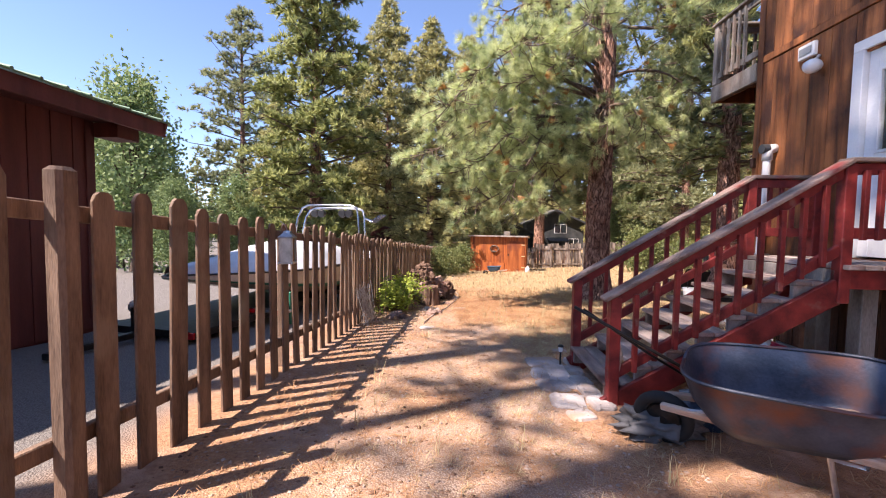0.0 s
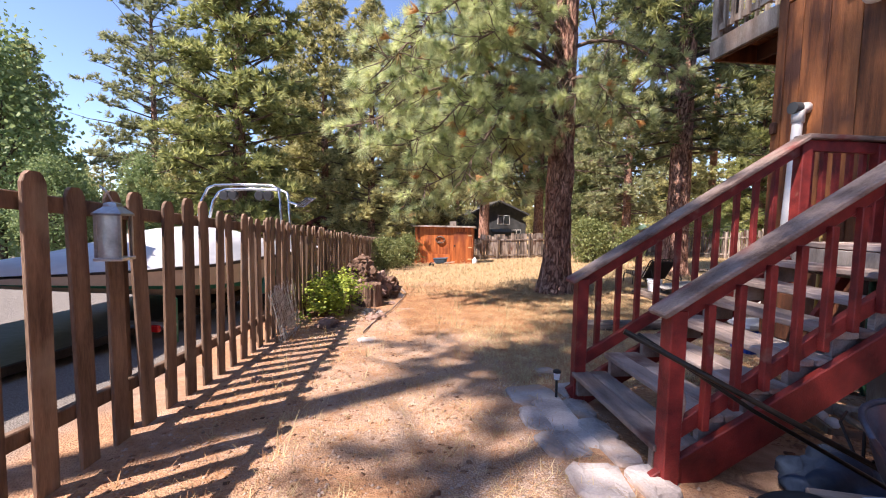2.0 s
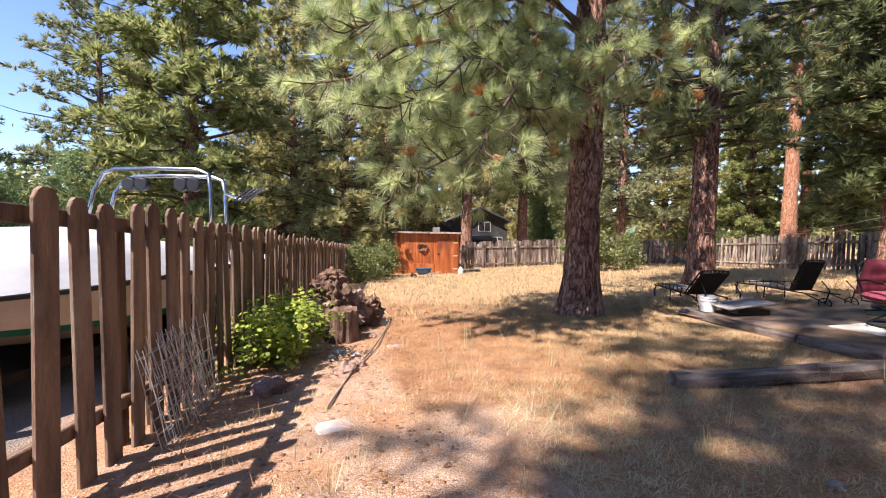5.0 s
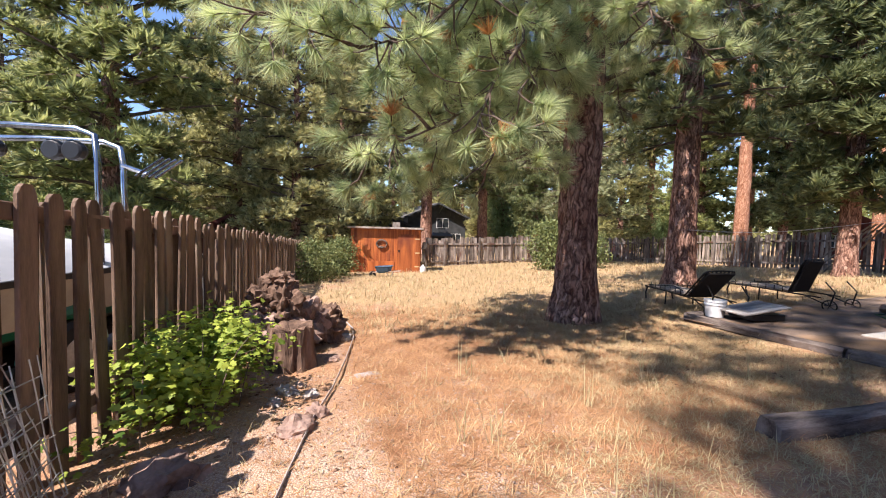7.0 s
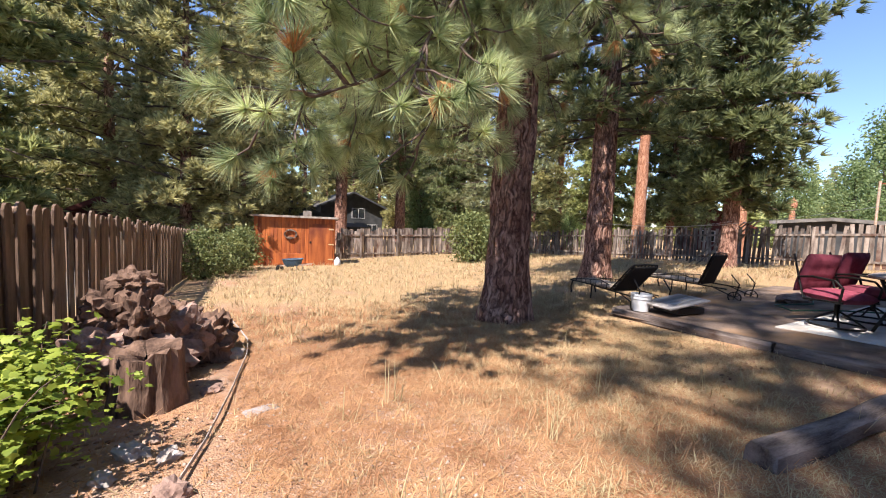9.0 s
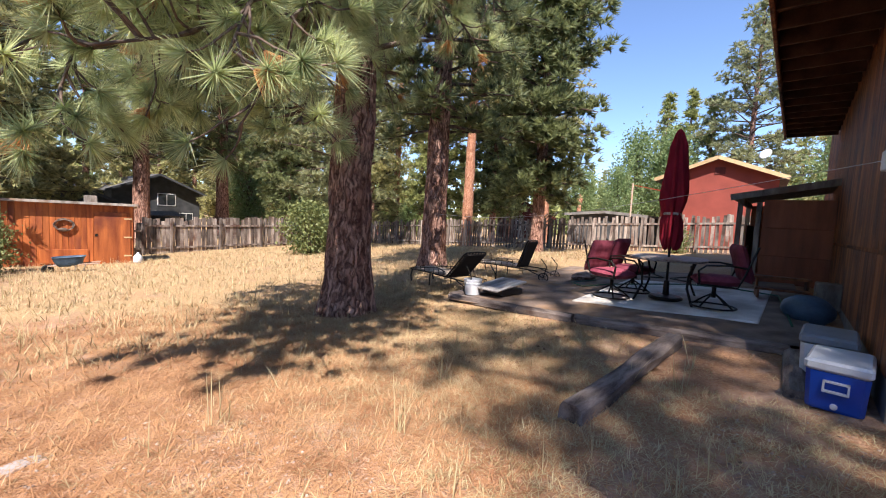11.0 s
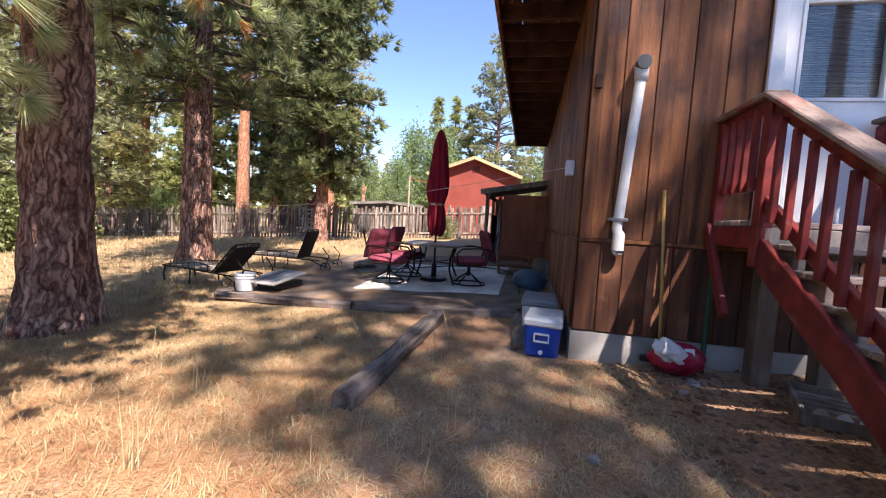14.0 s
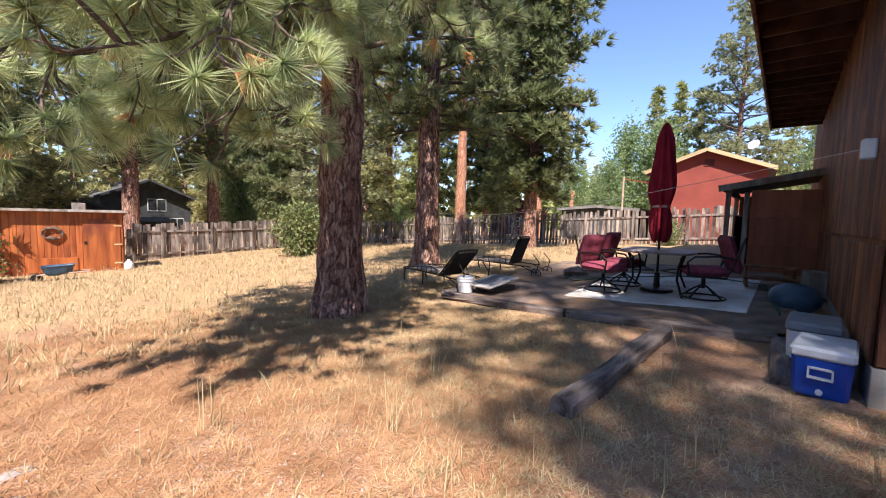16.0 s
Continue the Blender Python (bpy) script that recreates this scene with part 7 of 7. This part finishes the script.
    for s in (-1, 1):
        w = part("wheel", Build().lathe([(0.1, -0.1), (0.27, -0.1), (0.31, -0.06), (0.31, 0.06), (0.27, 0.1), (0.1, 0.1)], 24, pose(s * 0.98, 0.9, 0.31, 0, 90)), RUBBER, t)
        part("rim", Build().lathe([(0.02, -0.105), (0.17, -0.102), (0.17, 0.102), (0.02, 0.105)], 20, pose(s * 0.98, 0.9, 0.31, 0, 90)), STEEL, w)
        part("fender", Build().tube([(s * 0.98, 0.9 + 0.38 * math.cos(a), 0.33 + 0.36 * math.sin(a)) for a in np.linspace(0.1, math.pi - 0.1, 10)], 0.06, 8), GREENSTRIPE, t)
        part("tail_lamp", Build().box(s * 0.75 - 0.08, s * 0.75 + 0.08, -3.45, -3.405, 0.31, 0.40, None, 0.008), REDLENS, t)


boat()
jug = thing("white_jug", at(5.2, 25.0), "white plastic jug beside the shed", "jug")
part("body", Build().lathe([(0.13, 0), (0.15, 0.05), (0.15, 0.24), (0.06, 0.34), (0.04, 0.35), (0.04, 0.4)], 16), OFFWHITE, jug, smooth=True)
for i in range(4):
    x, y = 19.0 + 0.2 * i, 15.6 + 0.5 * i
    single("leaning_pole", Build().tube([gp(x, y), (x - 0.5 + 0.1 * i, y - 1.7 - 0.2 * i, gz(x, y) + 2.0)], 0.03, 7), GREYWOOD, "long grey pole leaning by the board fence", "pole", "leaning poles")
sd = thing("satellite_dish", pose(30.5, 6.6, 5.2) @ Matrix.Diagonal((0.6, 0.6, 0.6, 1)), "white satellite dish on the red house roof", "dish")
part("dish", Build().lathe([(0.05, 0.1), (0.35, 0.13), (0.55, 0.24), (0.56, 0.25), (0.35, 0.15), (0.03, 0.11)], 24, pose(0, 0, 0.5, -60, 0, 60)), OFFWHITE, sd, smooth=True)
part("mast", Build().tube([(0, 0, -0.9), (0, 0, 0.5)], 0.03, 7), STEEL, sd)
ss = thing("shade_sail", pose(26.0, 12.6, 3.4), "red triangular shade sail beyond the fence", "shade sail")
part("cloth", Build().add([(0, 0, 0), (0.3, -2.2, -0.45), (1.8, -1.6, -0.3), (0, 0, 0.02), (0.3, -2.2, -0.43), (1.8, -1.6, -0.28)], [(0, 1, 2), (5, 4, 3), (0, 3, 4, 1), (1, 4, 5, 2), (2, 5, 3, 0)]), SAIL, ss)
part("pole", Build().tube([(0, 0, -3.8), (0, 0, 0.1)], 0.05, 7), HANDLEWOOD, ss)

# ---- dry grass, weeds and litter ----
def blades(name, count, area, length, width, mat, label, seed, lie=0.6, clump=0.0, mask=None):
    g = np.random.default_rng(seed)
    pts = []
    while len(pts) < count:
        x, y = g.uniform(area[0], area[1]), g.uniform(area[2], area[3])
        if x < fence_x(y) + 0.25 or (x > 5.5 and 5.6 < y < 10.7) or (x > 4.0 and y < 5.9) or (1.2 < x < 4.1 and 3.1 < y < 4.75):
            continue
        if mask and not mask(x, y, g):
            continue
        k = 1 if clump <= 0 else int(g.integers(3, 9))
        for _ in range(k):
            px, py = x + g.normal() * clump, y + g.normal() * clump
            pts.append((px, py, gz(px, py)))
    c = np.array(pts[:count])
    n = len(c)
    a = g.uniform(0, 2 * math.pi, n)
    l_ = length * g.uniform(0.5, 1.3, n)
    el = np.clip(g.normal(lie, 0.3, n), 0.03, 1.5)
    d = np.stack([np.cos(a) * np.cos(el), np.sin(a) * np.cos(el), np.sin(el)], 1)
    s = np.stack([-np.sin(a), np.cos(a), np.zeros(n)], 1) * (width / 2)
    c[:, 2] += 0.002
    mid = c + d * (l_ * 0.55)[:, None]
    tip = c + d * l_[:, None]
    tip[:, 2] -= 0.25 * l_ * np.cos(el) * (lie > 0.3)
    tip[:, 2] = np.maximum(tip[:, 2], c[:, 2] + 0.004)
    v = np.stack([c - s, c + s, mid + s * 0.8, tip, mid - s * 0.8], 1).reshape(-1, 3)
    f = np.arange(n)[:, None] * 5
    tri = np.concatenate([f + np.array([0, 1, 2]), f + np.array([0, 2, 4]), f + np.array([4, 2, 3])])
    ob = part(name, arrays_mesh(name, v, tri, mat), None, None, label)
    return tagged(ob, "", "grass", kind="stuff")


def lawn(x, y, g):
    k = 0.6 * noise.noise(Vector((x * 0.55, y * 0.55, 3))) + 0.5 * noise.noise(Vector((x * 1.9, y * 1.9, 8)))
    on = min(max((x - 1.7) / 1.2, 0), 1) * min(max((y - 6.9) / 1.2, 0), 1)
    return g.uniform(0, 1) < 0.06 + 0.14 * k + on * (0.62 + 0.5 * k)


blades("dry_grass", 75000, (-1.2, 7.0, 0.3, 13.5), 0.085, 0.0045, STRAW, "golden dry grass matted over the yard", 201, 0.5, 0.03, lawn)
blades("dry_grass", 45000, (0.0, 21.0, 11.0, 29.0), 0.17, 0.012, STRAW, "golden dry grass across the far yard", 202, 0.8, 0.06)
blades("dry_grass", 16000, (1.0, 4.2, 4.9, 7.6), 0.07, 0.004, STRAW_PALE, "short dry grass on the trodden dirt by the house", 208, 0.45, 0.03)
blades("tall_weeds", 2200, (0.4, 16.0, 6.5, 28.0), 0.34, 0.007, STRAW_PALE, "pale dead weed stalks standing in the grass", 203, 1.25, 0.03)
blades("tall_weeds", 260, (-1.1, 3.2, 1.2, 7.5), 0.2, 0.0045, STRAW_PALE, "pale dead weed stalks beside the path", 204, 1.2, 0.02)
blades("needle_litter", 60000, (-1.7, 6.5, 0.3, 14.0), 0.10, 0.0035, LITTER, "fallen rust-brown pine needles on the ground", 205, 0.04, 0.05)
blades("needle_litter", 52000, (0.3, 3.4, 7.0, 13.5), 0.11, 0.004, LITTER, "fallen rust-brown pine needles beside the lawn", 207, 0.05, 0.06)
blades("needle_litter", 9000, (2.6, 5.4, 9.8, 12.8), 0.12, 0.004, LITTER, "fallen pine needles round the trunk", 206, 0.06, 0.05)


# pebbles on the gravel strip and chips below the stairs
def pebbles(name, count, area, size, mat, label, seed, flat=0.6):
    g = np.random.default_rng(seed)
    x, y = g.uniform(area[0], area[1], count), g.uniform(area[2], area[3], count)
    c = np.array([(p, q, gz(p, q)) for p, q in zip(x, y) if p > fence_x(q) + 0.05])
    n = len(c)
    s = size * g.uniform(0.4, 1.5, (n, 1)) ** 1.5
    a = g.uniform(0, 6.28, n)
    u = np.stack([np.cos(a), np.sin(a), np.zeros(n)], 1) * s * g.uniform(0.8, 1.5, (n, 1))
    w = np.stack([-np.sin(a), np.cos(a), np.zeros(n)], 1) * s
    z = np.array([[0, 0, 1.0]]) * s * flat
    tilt = g.normal(size=(n, 3)) * s * 0.25
    v = np.stack([c + u, c + w, c - u, c - w, c + z + tilt, c - z], 1).reshape(-1, 3)
    k = np.arange(n)[:, None] * 6
    f = np.concatenate([k + np.array(t) for t in ((0, 1, 4), (1, 2, 4), (2, 3, 4), (3, 0, 4), (1, 0, 5), (2, 1, 5), (3, 2, 5), (0, 3, 5))])
    return tagged(part(name, arrays_mesh(name, v, f, mat), None, None, label), "", "pebbles", kind="stuff")


GRIT = leaf_material("mixed_grit", (0.18, 0.125, 0.10), (0.50, 0.40, 0.33), 0.0, 0.9)
CHIP = leaf_material("bark_chips", (0.10, 0.05, 0.03), (0.34, 0.20, 0.13), 0.0, 0.9)
pebbles("pebbles", 7000, (-1.6, 1.6, 0.4, 9.5), 0.009, GRIT, "small pale gravel stones on the path", 301)
pebbles("pebbles", 900, (2.2, 4.1, 4.7, 6.4), 0.008, GRIT, "small stones in the dirt by the house", 302)
pebbles("bark_chips", 1800, (2.4, 4.1, 3.2, 5.3), 0.02, CHIP, "brown bark chips below the stairs", 303, 0.25)
pebbles("bark_chips", 3500, (-1.7, 0.6, 0.4, 11.0), 0.013, CHIP, "brown bark chips beside the picket fence", 304, 0.3)
pebbles("bark_chips", 2500, (2.8, 6.0, 8.0, 12.5), 0.014, CHIP, "brown bark chips below the big pine", 305, 0.3)
